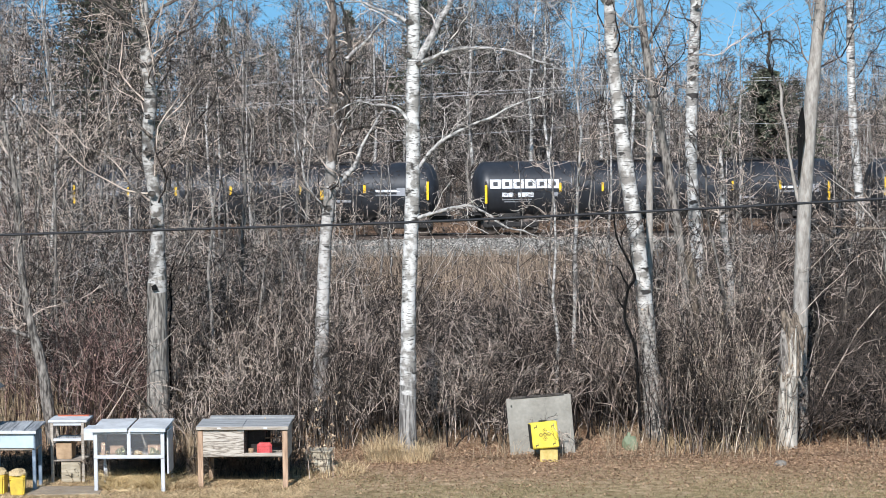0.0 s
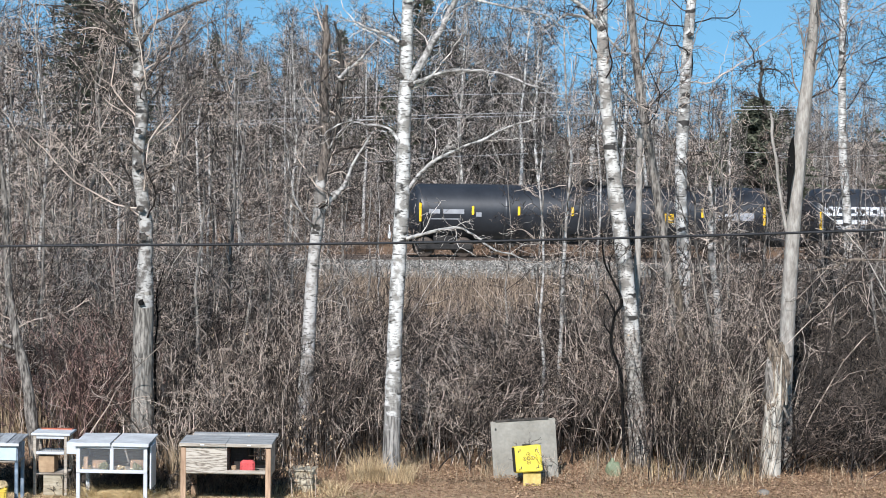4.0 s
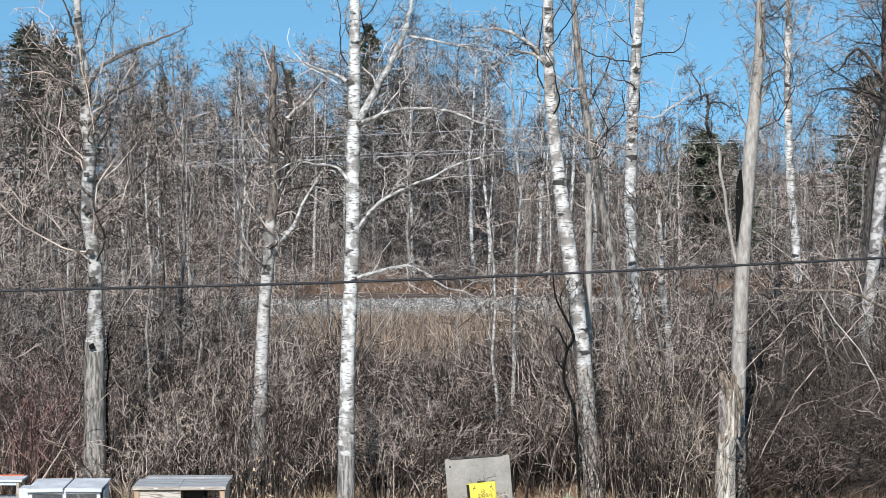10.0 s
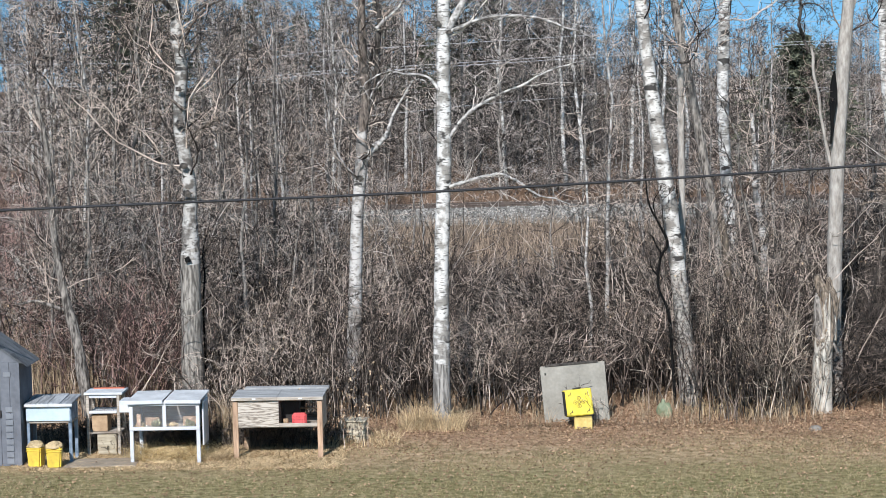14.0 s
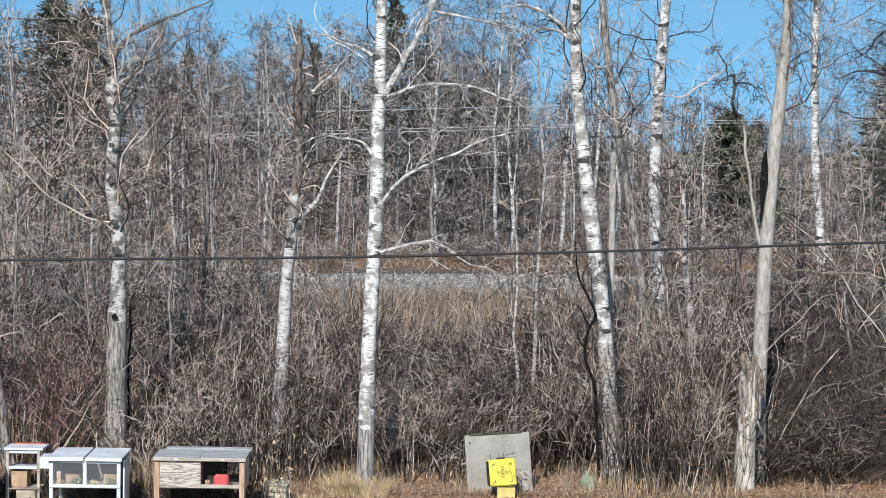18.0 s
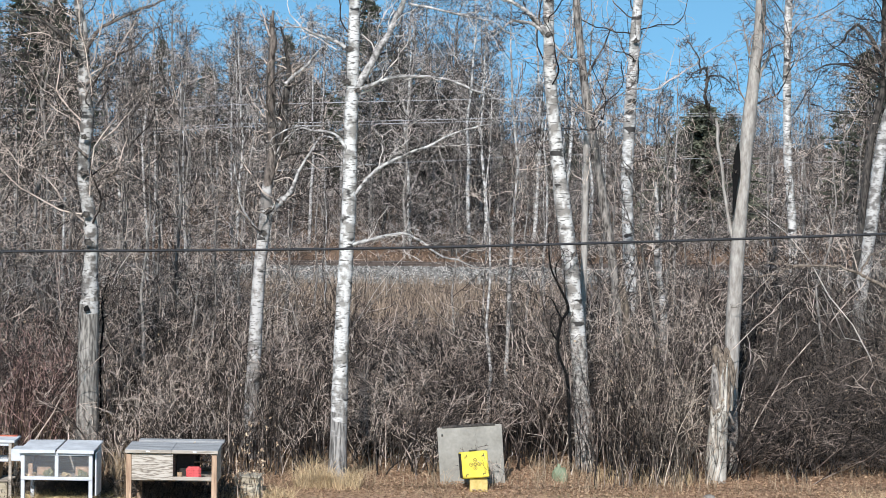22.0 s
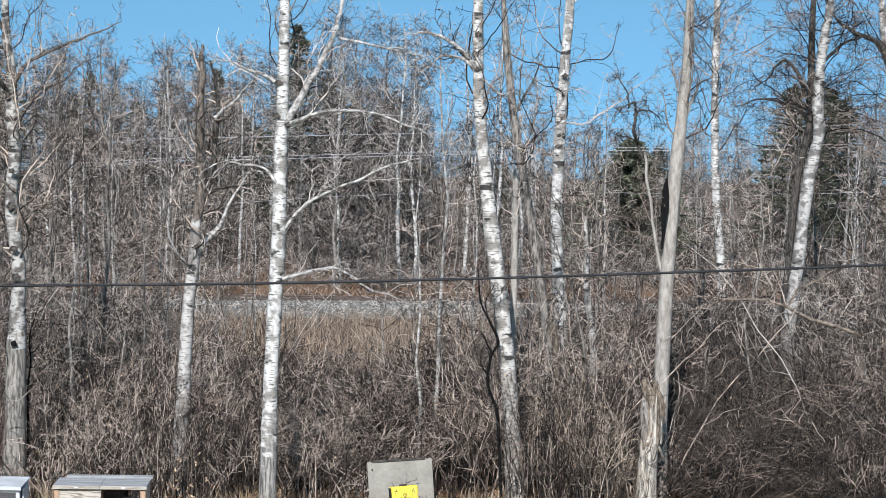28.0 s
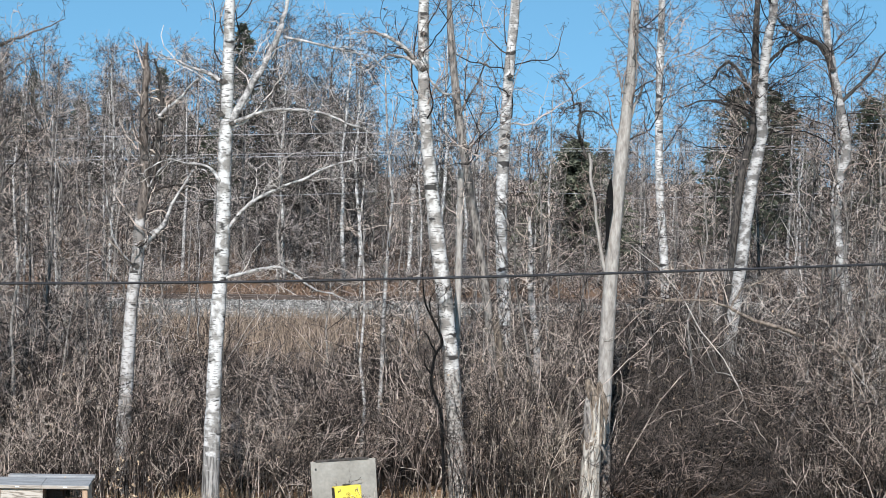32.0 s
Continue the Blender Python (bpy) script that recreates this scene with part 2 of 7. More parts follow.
def figured_wood():
    """Weathered plywood whose grey grain swirls round knots."""
    m, n, l = nodes_of("figured_weathered_plywood")
    b = n["Principled BSDF"]
    tc, mp, w = n.new("ShaderNodeTexCoord"), n.new("ShaderNodeMapping"), n.new("ShaderNodeTexWave")
    mp.inputs["Scale"].default_value = (0.6, 1.0, 4.0)
    l.new(tc.outputs["Object"], mp.inputs[0])
    w.bands_direction = 'Z'
    w.inputs["Scale"].default_value, w.inputs["Distortion"].default_value = 1.9, 22.0
    w.inputs["Detail"].default_value, w.inputs["Detail Scale"].default_value = 4.0, 1.3
    l.new(mp.outputs[0], w.inputs[0])
    r = ramp(n, [(0.0, (0.20, 0.165, 0.13)), (0.3, (0.36, 0.31, 0.25)), (0.6, (0.45, 0.395, 0.325)), (1.0, (0.52, 0.465, 0.39))])
    l.new(w.outputs["Fac"], r.inputs[0])
    l.new(r.outputs[0], b.inputs["Base Color"])
    b.inputs["Roughness"].default_value = 0.85
    return m


M_PLYBOARD = coat("trodden_plywood", (0.19, 0.155, 0.115), (0.38, 0.315, 0.24), 5, (1, 3, 1), bump=0.3, fine=30)
M_FIGURED = figured_wood()
M_PALEBLUE = coat("pale_mint_paint", (0.38, 0.46, 0.50), (0.53, 0.62, 0.66), 3, fine=14, bump=0.15, rough=0.6)
M_CRATE = coat("mossy_old_plank", (0.26, 0.22, 0.15), (0.56, 0.49, 0.37), 6, (0.5, 1, 3), bump=0.5, fine=20, vary=0.25)
M_WOOD_TAN = coat("tan_lumber", (0.24, 0.15, 0.095), (0.58, 0.395, 0.26), 9, (2, 2, 0.25), bump=0.35, fine=30)
M_WHITE = coat("white_paint", (0.46, 0.47, 0.48), (0.63, 0.64, 0.65), 3, fine=14, bump=0.12, rough=0.5)
M_WHITE_DIRTY = coat("weathered_white_paint", (0.42, 0.42, 0.412), (0.66, 0.66, 0.65), 3, fine=14, bump=0.12, rough=0.55)
M_BLUE = coat("blue_grey_paint", (0.10, 0.14, 0.185), (0.27, 0.33, 0.39), 5, fine=16, bump=0.2, rough=0.6, span=0.35)
M_ROOF = coat("weathered_grey_sheet", (0.19, 0.187, 0.18), (0.43, 0.425, 0.41), 4, (0.5, 3, 1), fine=40, bump=0.4)
M_ROOFPLANK = coat("weathered_roof_plank", (0.17, 0.175, 0.18), (0.46, 0.475, 0.48), 5, (4, 0.35, 1), fine=20, bump=0.4, vary=0.3)
M_SHED = coat("grey_shed_wall", (0.10, 0.105, 0.118), (0.175, 0.182, 0.20), 3, fine=14, bump=0.2)
M_TRIM = coat("pale_grey_trim", (0.15, 0.158, 0.172), (0.22, 0.23, 0.245), 3, fine=14, bump=0.15)
M_SHINGLE = coat("dark_shingle", (0.045, 0.05, 0.055), (0.15, 0.155, 0.16), 6, fine=60, bump=0.5, vary=0.3)
# near-black colour stands for the dimness inside the hutches
M_DARK = coat("shaded_interior", (0.02, 0.018, 0.015), (0.06, 0.05, 0.045), 4, fine=14, bump=0.1)
M_STRAWBED = coat("straw_bedding", (0.28, 0.20, 0.10), (0.62, 0.475, 0.27), 10, fine=40, bump=0.8)
M_HAY = coat("green_hay", (0.10, 0.10, 0.05), (0.28, 0.26, 0.15), 12, fine=40, bump=0.8)
M_RED = coat("red_plastic", (0.60, 0.075, 0.075), (0.76, 0.14, 0.135), 4, fine=10, bump=0.05, rough=0.4, spec=0.5)
M_ORANGE = coat("red_orange_lid", (0.50, 0.10, 0.05), (0.72, 0.22, 0.12), 4, fine=10, bump=0.05, rough=0.5)
M_YELLOW = coat("yellow_plastic", (0.50, 0.34, 0.06), (0.82, 0.60, 0.07), 7, fine=22, bump=0.05, rough=0.4, spec=0.5)
M_TARGET = coat("yellow_foam", (0.66, 0.50, 0.05), (0.84, 0.67, 0.09), 6, fine=30, bump=0.15, rough=0.7)
# black wood of slab and saplings, also the painted darkness of a knot hole
M_BLACK_WOOD_HOLE = coat("black_wood_and_hole_dark", (0.004, 0.004, 0.004), (0.012, 0.011, 0.010), 20, (1, 1, 0.2), fine=6, bump=0.6, spec=0.1)
M_INK = coat("black_print", (0.02, 0.02, 0.02), (0.05, 0.05, 0.04), 8, fine=20, bump=0, rough=0.7)
M_CARDBOARD = coat("brown_cardboard", (0.27, 0.175, 0.10), (0.50, 0.355, 0.22), 4, fine=20, bump=0.1)
M_BOARD = coat("grey_concrete_board", (0.215, 0.20, 0.165), (0.355, 0.332, 0.28), 2.2, fine=22, bump=0.25)
M_GREEN = coat("faded_green_plastic", (0.14, 0.17, 0.095), (0.29, 0.33, 0.21), 5, fine=18, bump=0.2, rough=0.5)
M_STONE = coat("field_stone", (0.13, 0.115, 0.095), (0.30, 0.265, 0.22), 8, fine=40, bump=0.6)
M_TANK = coat("black_tank_paint", (0.012, 0.013, 0.016), (0.030, 0.032, 0.037), 0.8, (1, 1, 0.35), fine=6, bump=0.04, rough=0.42, spec=0.5)
M_STEEL = coat("grimy_black_steel", (0.010, 0.010, 0.010), (0.045, 0.04, 0.036), 3, fine=18, bump=0.2, rough=0.7)
M_WHEEL = coat("brown_wheel_steel", (0.05, 0.04, 0.033), (0.14, 0.11, 0.09), 5, fine=18, bump=0.2, rough=0.55, metal=0.4)
M_RAIL = coat("rusty_rail", (0.055, 0.042, 0.035), (0.15, 0.115, 0.092), 4, fine=20, bump=0.2, rough=0.8, metal=0.0)
M_TIE = coat("weathered_tie", (0.05, 0.043, 0.037), (0.16, 0.138, 0.118), 5, (1, 0.3, 1), fine=20, bump=0.5)
M_LETTER = coat("white_lettering", (0.66, 0.67, 0.68), (0.80, 0.81, 0.82), 3, fine=20, bump=0, rough=0.5)
M_LETTER_GREY = coat("grey_lettering", (0.25, 0.25, 0.26), (0.38, 0.38, 0.39), 3, fine=20, bump=0, rough=0.5)
M_REFLECT = coat("yellow_reflective_strip", (0.80, 0.47, 0.02), (0.90, 0.58, 0.04), 4, fine=12, bump=0, rough=0.35)
M_CABLE = coat("black_cable_sheath", (0.010, 0.010, 0.011), (0.03, 0.03, 0.032), 4, fine=12, bump=0, rough=0.6)
M_WIRE = coat("dull_wire", (0.38, 0.38, 0.38), (0.52, 0.52, 0.52), 4, fine=12, bump=0, rough=0.5, metal=0.2)


def ground_material():
    """Lawn near by, leaf litter at the wood's edge, brown earth and litter farther off."""
    m, n, l = nodes_of("lawn_and_leaf_litter")
    b = n["Principled BSDF"]
    tc = n.new("ShaderNodeTexCoord")
    sp = n.new("ShaderNodeSeparateXYZ")
    l.new(tc.outputs["Object"], sp.inputs[0])

    def tex(scale, detail=5):
        t = n.new("ShaderNodeTexNoise")
        t.inputs["Scale"].default_value, t.inputs["Detail"].default_value = scale, detail
        l.new(tc.outputs["Object"], t.inputs[0])
        return t.outputs[0]

    lawn = ramp(n, [(0.30, (0.20, 0.14, 0.07)), (0.46, (0.33, 0.238, 0.133)), (0.60, (0.47, 0.34, 0.207)), (0.75, (0.58, 0.425, 0.285))])
    l.new(tex(5.0, 8), lawn.inputs[0])
    litter = ramp(n, [(0.32, (0.16, 0.088, 0.05)), (0.5, (0.34, 0.21, 0.13)), (0.7, (0.50, 0.34, 0.22))])
    l.new(tex(11.0, 6), litter.inputs[0])
    ad = n.new("ShaderNodeMath")
    ad.operation = 'MULTIPLY_ADD'
    l.new(tex(0.45, 6), ad.inputs[0])
    ad.inputs[1].default_value = 6.0
    l.new(sp.outputs[1], ad.inputs[2])
    mr = n.new("ShaderNodeMapRange")
    mr.inputs[1].default_value, mr.inputs[2].default_value = 36.6, 39.2
    l.new(ad.outputs[0], mr.inputs[0])
    x = n.new("ShaderNodeMix")
    x.data_type = 'RGBA'
    l.new(mr.outputs[0], x.inputs[0])
    l.new(lawn.outputs[0], x.inputs[6])
    l.new(litter.outputs[0], x.inputs[7])
    # greener turf farther from the wood
    green = ramp(n, [(0.32, (0.125, 0.11, 0.043)), (0.5, (0.235, 0.20, 0.092)), (0.7, (0.40, 0.325, 0.18))])
    l.new(tex(7.0, 7), green.inputs[0])
    ad2 = n.new("ShaderNodeMath")
    ad2.operation = 'MULTIPLY_ADD'
    l.new(tex(0.8, 6), ad2.inputs[0])
    ad2.inputs[1].default_value = 5.0
    l.new(sp.outputs[1], ad2.inputs[2])
    mr2 = n.new("ShaderNodeMapRange")
    mr2.inputs[1].default_value, mr2.inputs[2].default_value = 36.3, 33.6
    l.new(ad2.outputs[0], mr2.inputs[0])
    x2 = n.new("ShaderNodeMix")
    x2.data_type = 'RGBA'
    l.new(mr2.outputs[0], x2.inputs[0])
    l.new(x.outputs[2], x2.inputs[6])
    l.new(green.outputs[0], x2.inputs[7])
    # darker litter from the brush onward, at part strength past the railway
    dark_litter = ramp(n, [(0.32, (0.04, 0.029, 0.021)), (0.55, (0.10, 0.07, 0.05)), (0.75, (0.19, 0.135, 0.095))])
    l.new(tex(6.0, 6), dark_litter.inputs[0])
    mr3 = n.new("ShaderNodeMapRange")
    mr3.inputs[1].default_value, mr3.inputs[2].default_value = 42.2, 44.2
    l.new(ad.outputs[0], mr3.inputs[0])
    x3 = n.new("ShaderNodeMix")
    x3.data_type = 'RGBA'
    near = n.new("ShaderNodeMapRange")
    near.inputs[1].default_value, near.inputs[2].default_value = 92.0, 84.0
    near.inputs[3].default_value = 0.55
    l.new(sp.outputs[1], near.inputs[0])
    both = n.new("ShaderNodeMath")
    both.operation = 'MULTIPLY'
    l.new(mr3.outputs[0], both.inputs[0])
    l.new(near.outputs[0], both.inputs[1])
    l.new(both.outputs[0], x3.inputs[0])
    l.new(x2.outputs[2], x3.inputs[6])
    l.new(dark_litter.outputs[0], x3.inputs[7])
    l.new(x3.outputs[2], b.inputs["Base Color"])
    b.inputs["Roughness"].default_value = 0.95
    b.inputs["Specular IOR Level"].default_value = 0.1
    bp = n.new("ShaderNodeBump")
    bp.inputs["Strength"].default_value, bp.inputs["Distance"].default_value = 0.8, 0.05
    l.new(tex(24.0, 4), bp.inputs["Height"])
    l.new(bp.outputs[0], b.inputs["Normal"])
    return m


M_GROUND = ground_material()


# ---- mesh tools ----
def mesh_of(name, verts, faces, material, smooth=False):
    """A mesh from arrays; faces all have the same count of corners."""
    me = bpy.data.meshes.new(name)
    v, f = np.asarray(verts, np.float32).reshape(-1, 3), np.asarray(faces, np.int32)
    me.vertices.add(len(v)), me.loops.add(f.size), me.polygons.add(len(f))
    me.vertices.foreach_set("co", v.ravel())
    me.loops.foreach_set("vertex_index", f.ravel())
    me.polygons.foreach_set("loop_start", np.arange(0, f.size, f.shape[1], dtype=np.int32))
    me.polygons.foreach_set("use_smooth", np.full(len(f), smooth))
    me.update(calc_edges=True)
    me.materials.append(material)
    return me


def part(name, bm, material, parent=None, label=""):
    """Links a bmesh, or a mesh, as one object under a thing or a part."""
    if isinstance(bm, bmesh.types.BMesh):
        me = bpy.data.meshes.new(name)
        bm.to_mesh(me)
        bm.free()
        me.materials.append(material)
    else:
        me = bm
    ob = new(name, me)
    if parent is not None:
        ob.parent = parent
    if label:
        ob["label"] = label
    return ob


def thing(name, x, y, z, label, category, group="", rz=0.0, kind=""):
    ob = new(name)
    ob.matrix_basis = pose(x, y, z, 0, 0, rz)
    ob.empty_display_size = 0.2
    return tagged(ob, label, category, group, kind)


def add_box(bm, x0, x1, y0, y1, z0, z1, bevel=0.006, m=None):
    made = bmesh.ops.create_cube(bm, size=1.0)["verts"]
    for v in made:
        v.co = Vector((x0 + (v.co.x + 0.5) * (x1 - x0), y0 + (v.co.y + 0.5) * (y1 - y0), z0 + (v.co.z + 0.5) * (z1 - z0)))
    if bevel:
        edges = list({e for v in made for e in v.link_edges})
        got = bmesh.ops.bevel(bm, geom=edges, offset=bevel, segments=1, affect='EDGES')
        made = got["verts"]
    if m is not None:
        bmesh.ops.transform(bm, matrix=m, verts=made)
    return bm


def box(x0, x1, y0, y1, z0, z1, bevel=0.006, m=None):
    return add_box(bmesh.new(), x0, x1, y0, y1, z0, z1, bevel, m)


def lathe(profile, sides=24, axis="z"):
    """A turned body from (radius, height) pairs."""
    bm = bmesh.new()
    rings = []
    for r, h in profile:
        ring = []
        for k in range(sides):
            a = 2 * math.pi * k / sides
            c, s = r * math.cos(a), r * math.sin(a)
            ring.append(bm.verts.new((c, s, h) if axis == "z" else ((h, c, s) if axis == "x" else (c, h, s))))
        rings.append(ring)
    for a, b in zip(rings, rings[1:]):
        for k in range(sides):
            bm.faces.new((a[k], a[(k + 1) % sides], b[(k + 1) % sides], b[k])).smooth = True
    bm.faces.new(rings[0]), bm.faces.new(rings[-1])
    bmesh.ops.recalc_face_normals(bm, faces=bm.faces)
    return bm


def tube_arrays(P, R, sides):
    """Rings round many lines at once: P is lines x points x 3, R lines x points."""
    P, R = np.asarray(P, float), np.asarray(R, float)
    M, N, _ = P.shape
    T = np.gradient(P, axis=1)
    T /= np.linalg.norm(T, axis=2, keepdims=True) + 1e-9
    ref = np.where(np.abs(T[:, :1, 2:3]) < 0.8, [[[0, 0, 1.0]]], [[[0, 1.0, 0]]])
    A = np.cross(T, np.broadcast_to(ref, T.shape))
    A /= np.linalg.norm(A, axis=2, keepdims=True) + 1e-9
    B = np.cross(T, A)
    ang = np.linspace(0, 2 * np.pi, sides, endpoint=False)
    V = P[:, :, None] + R[:, :, None, None] * (np.cos(ang)[:, None] * A[:, :, None] + np.sin(ang)[:, None] * B[:, :, None])
    i = np.arange(M * N * sides).reshape(M, N, sides)
    j = np.roll(i, -1, axis=2)
    F = np.stack([i[:, :-1], j[:, :-1], j[:, 1:], i[:, 1:]], -1).reshape(-1, 4)
    return V.reshape(-1, 3), F


def tubes(name, batches, material, smooth=True):
    vs, fs, k = [], [], 0
    for P, R, sides in batches:
        v, f = tube_arrays(P, R, sides)
        vs.append(v), fs.append(f + k)
        k += len(v)
    return mesh_of(name, np.concatenate(vs), np.concatenate(fs), material, smooth)


def glide(pts, steps):
    """A smooth line through a few points (any number of columns)."""
    p = np.asarray(pts, float)
    p = np.vstack([2 * p[0] - p[1], p, 2 * p[-1] - p[-2]])
    out = []
    for a, b, c, d in zip(p, p[1:], p[2:], p[3:]):
        for u in np.linspace(0, 1, steps, endpoint=False):
            out.append(0.5 * (2 * b + (c - a) * u + (2 * a - 5 * b + 4 * c - d) * u * u + (3 * b - a - 3 * c + d) * u ** 3))
    out.append(p[-2])
    return np.array(out)


def sprout(P, R, n, rng, u0=0.2, u1=1.0, size=(0.3, 0.6), lean=(35, 75), N=4, up=0.1, wob=0.25, thin=0.55, tip=0.002, absolute=False):
    """Side shoots, n on each of the lines P: returns their lines and radii."""
    M, K, _ = P.shape
    L = np.linalg.norm(np.diff(P, axis=1), axis=2).sum(1)
    m = np.repeat(np.arange(M), n)
    u = rng.uniform(u0, u1, M * n)
    s = u * (K - 1)
    k = np.minimum(s.astype(int), K - 2)
    w = (s - k)[:, None]
    base = P[m, k] * (1 - w) + P[m, k + 1] * w
    t = P[m, k + 1] - P[m, k]
    t /= np.linalg.norm(t, axis=1, keepdims=True) + 1e-9
    side = np.cross(t, rng.normal(size=(M * n, 3)))
    side /= np.linalg.norm(side, axis=1, keepdims=True) + 1e-9
    a = np.radians(rng.uniform(*lean, M * n))[:, None]
    d = np.cos(a) * t + np.sin(a) * side
    ln = rng.uniform(*size, M * n) * (1 if absolute else L[m]) * (1.15 - 0.6 * u)
    out = np.zeros((M * n, N, 3))
    out[:, 0] = base
    for i in range(1, N):
        d = d + wob * rng.normal(size=d.shape) + [0, 0, up]
        d /= np.linalg.norm(d, axis=1, keepdims=True)
        out[:, i] = out[:, i - 1] + d * (ln / (N - 1))[:, None]
    r0 = (R[m, k] * (1 - w[:, 0]) + R[m, k + 1] * w[:, 0]) * thin
    r0 = np.maximum(r0, tip * 1.3)
    rad = r0[:, None] * np.linspace(1, 0, N) ** 0.8 + tip * np.linspace(0, 1, N)
    return out, rad


def line(pts, y, steps=4, wave=0.02, rng=None):
    """A trunk or limb from (x, z, radius) points in the upright plane at y, with a slight sway to and fro."""
    g = glide(pts, steps)
    sway = np.cumsum((rng or np.random.default_rng(1)).normal(size=len(g))) * wave
    P = np.stack([g[:, 0], y + sway - sway[0], g[:, 1]], 1)
    return P[None], np.maximum(g[:, 2], 0.004)[None]


# ---- ground, track bed, track ----
SLOPE = 0.10          # the line runs slightly away to the east
TRACK = 96.0


def ground_height(v):
    """Height of the ground, by the distance v square to the railway."""
    return np.interp(v, [-200, 84, 86.5, 91, 99, 101, 106, 114, 150, 220, 3000], [0, 0, 0.02, 0.15, 0.15, 0.05, 0.60, 1.15, 1.3, 1.0, 0.5])


def build_ground():
    xs = np.concatenate([np.linspace(-1500, -60, 12), np.linspace(-50, 60, 56), np.linspace(70, 1500, 12)])
    ys = np.concatenate([np.linspace(-200, 20, 8), np.arange(24, 130, 1.0), np.linspace(135, 230, 14), np.geomspace(260, 3000, 10)])
    X, Y = np.meshgrid(xs, ys)
    rng = np.random.default_rng(3)
    Z = ground_height(Y - SLOPE * X * (np.abs(X) < 70)) + np.where((Y > 22) & (Y < 130), rng.normal(size=X.shape) * 0.012, 0)
    n = len(xs)
    i = (np.arange(len(ys) - 1)[:, None] * n + np.arange(n - 1)).ravel()
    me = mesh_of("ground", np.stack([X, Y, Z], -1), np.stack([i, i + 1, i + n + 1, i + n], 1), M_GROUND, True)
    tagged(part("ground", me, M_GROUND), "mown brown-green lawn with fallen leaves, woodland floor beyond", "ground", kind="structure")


def build_track():
    xs = np.linspace(-60, 70, 131)
    vs = np.array([86.3, 88.5, 90.6, 91.2, 93.0, 96.0, 99.2, 100.6])
    lift = np.array([0.03, 0.06, 0.07, 0.07, 0.07, 0.07, 0.07, 0.03])
    X, V = np.meshgrid(xs, vs)
    rng = np.random.default_rng(4)
    Z = ground_height(V) + lift[:, None] + rng.normal(size=X.shape) * 0.012
    n = len(xs)
    i = (np.arange(len(vs) - 1)[:, None] * n + np.arange(n - 1)).ravel()
    me = mesh_of("ballast", np.stack([X, V + SLOPE * X, Z], -1), np.stack([i, i + 1, i + n + 1, i + n], 1), M_BALLAST, True)
    tagged(part("ballast", me, M_BALLAST), "grey crushed-stone railway ballast bank", "ballast", kind="structure")
    # loose stones on the near shoulder
    m = 20000
    c = np.stack([rng.uniform(-30, 36, m), np.concatenate([rng.uniform(86.0, 93.0, 12000), rng.uniform(93.0, 98.6, m - 12000)])], 1)
    z = ground_height(c[:, 1]) + np.interp(c[:, 1], vs, lift)
    o = np.array([[1, 0, 0], [0, 1, 0], [-1, 0, 0], [0, -1, 0], [0, 0, 1], [0, 0, -0.4]], float)
    V6 = np.stack([c[:, 0], c[:, 1] + SLOPE * c[:, 0], z + 0.015], 1)[:, None] + o * rng.uniform(0.02, 0.06, (m, 1, 1)) * rng.uniform(0.6, 1.3, (m, 6, 1))
    F = np.array([[0, 1, 4], [1, 2, 4], [2, 3, 4], [3, 0, 4], [1, 0, 5], [2, 1, 5], [3, 2, 5], [0, 3, 5]])
    F = (F[None] + 6 * np.arange(m)[:, None, None]).reshape(-1, 3)
    tagged(part("loose_ballast", mesh_of("loose_ballast", V6, F, M_STONES), M_STONES), "loose grey crushed stones on the railway bank", "gravel", kind="stuff")
    turn = math.degrees(math.atan(SLOPE))
    track = thing("railway_track", 0, TRACK, 0.10, "rusty steel rails on dark wooden ties in grey ballast", "railway track", rz=turn)
    for y in (-0.72, 0.72):
        bm = box(-70, 75, y - 0.075, y + 0.075, 0.10, 0.12, 0)
        add_box(bm, -70, 75, y - 0.012, y + 0.012, 0.12, 0.22, 0)
        add_box(bm, -70, 75, y - 0.036, y + 0.036, 0.22, 0.26, 0.005)
        part("rail", bm, M_RAIL, track)
    tie = None
    for k in range(120):
        if tie is None:
            tie = part("tie", box(-0.11, 0.11, -1.3, 1.3, -0.06, 0.10, 0.01), M_TIE, track)
            ob = tie
        else:
            ob = part("tie", tie.data, M_TIE, track)
        ob.location = (-32 + 0.6 * k, 0, 0)


build_ground()
build_track()


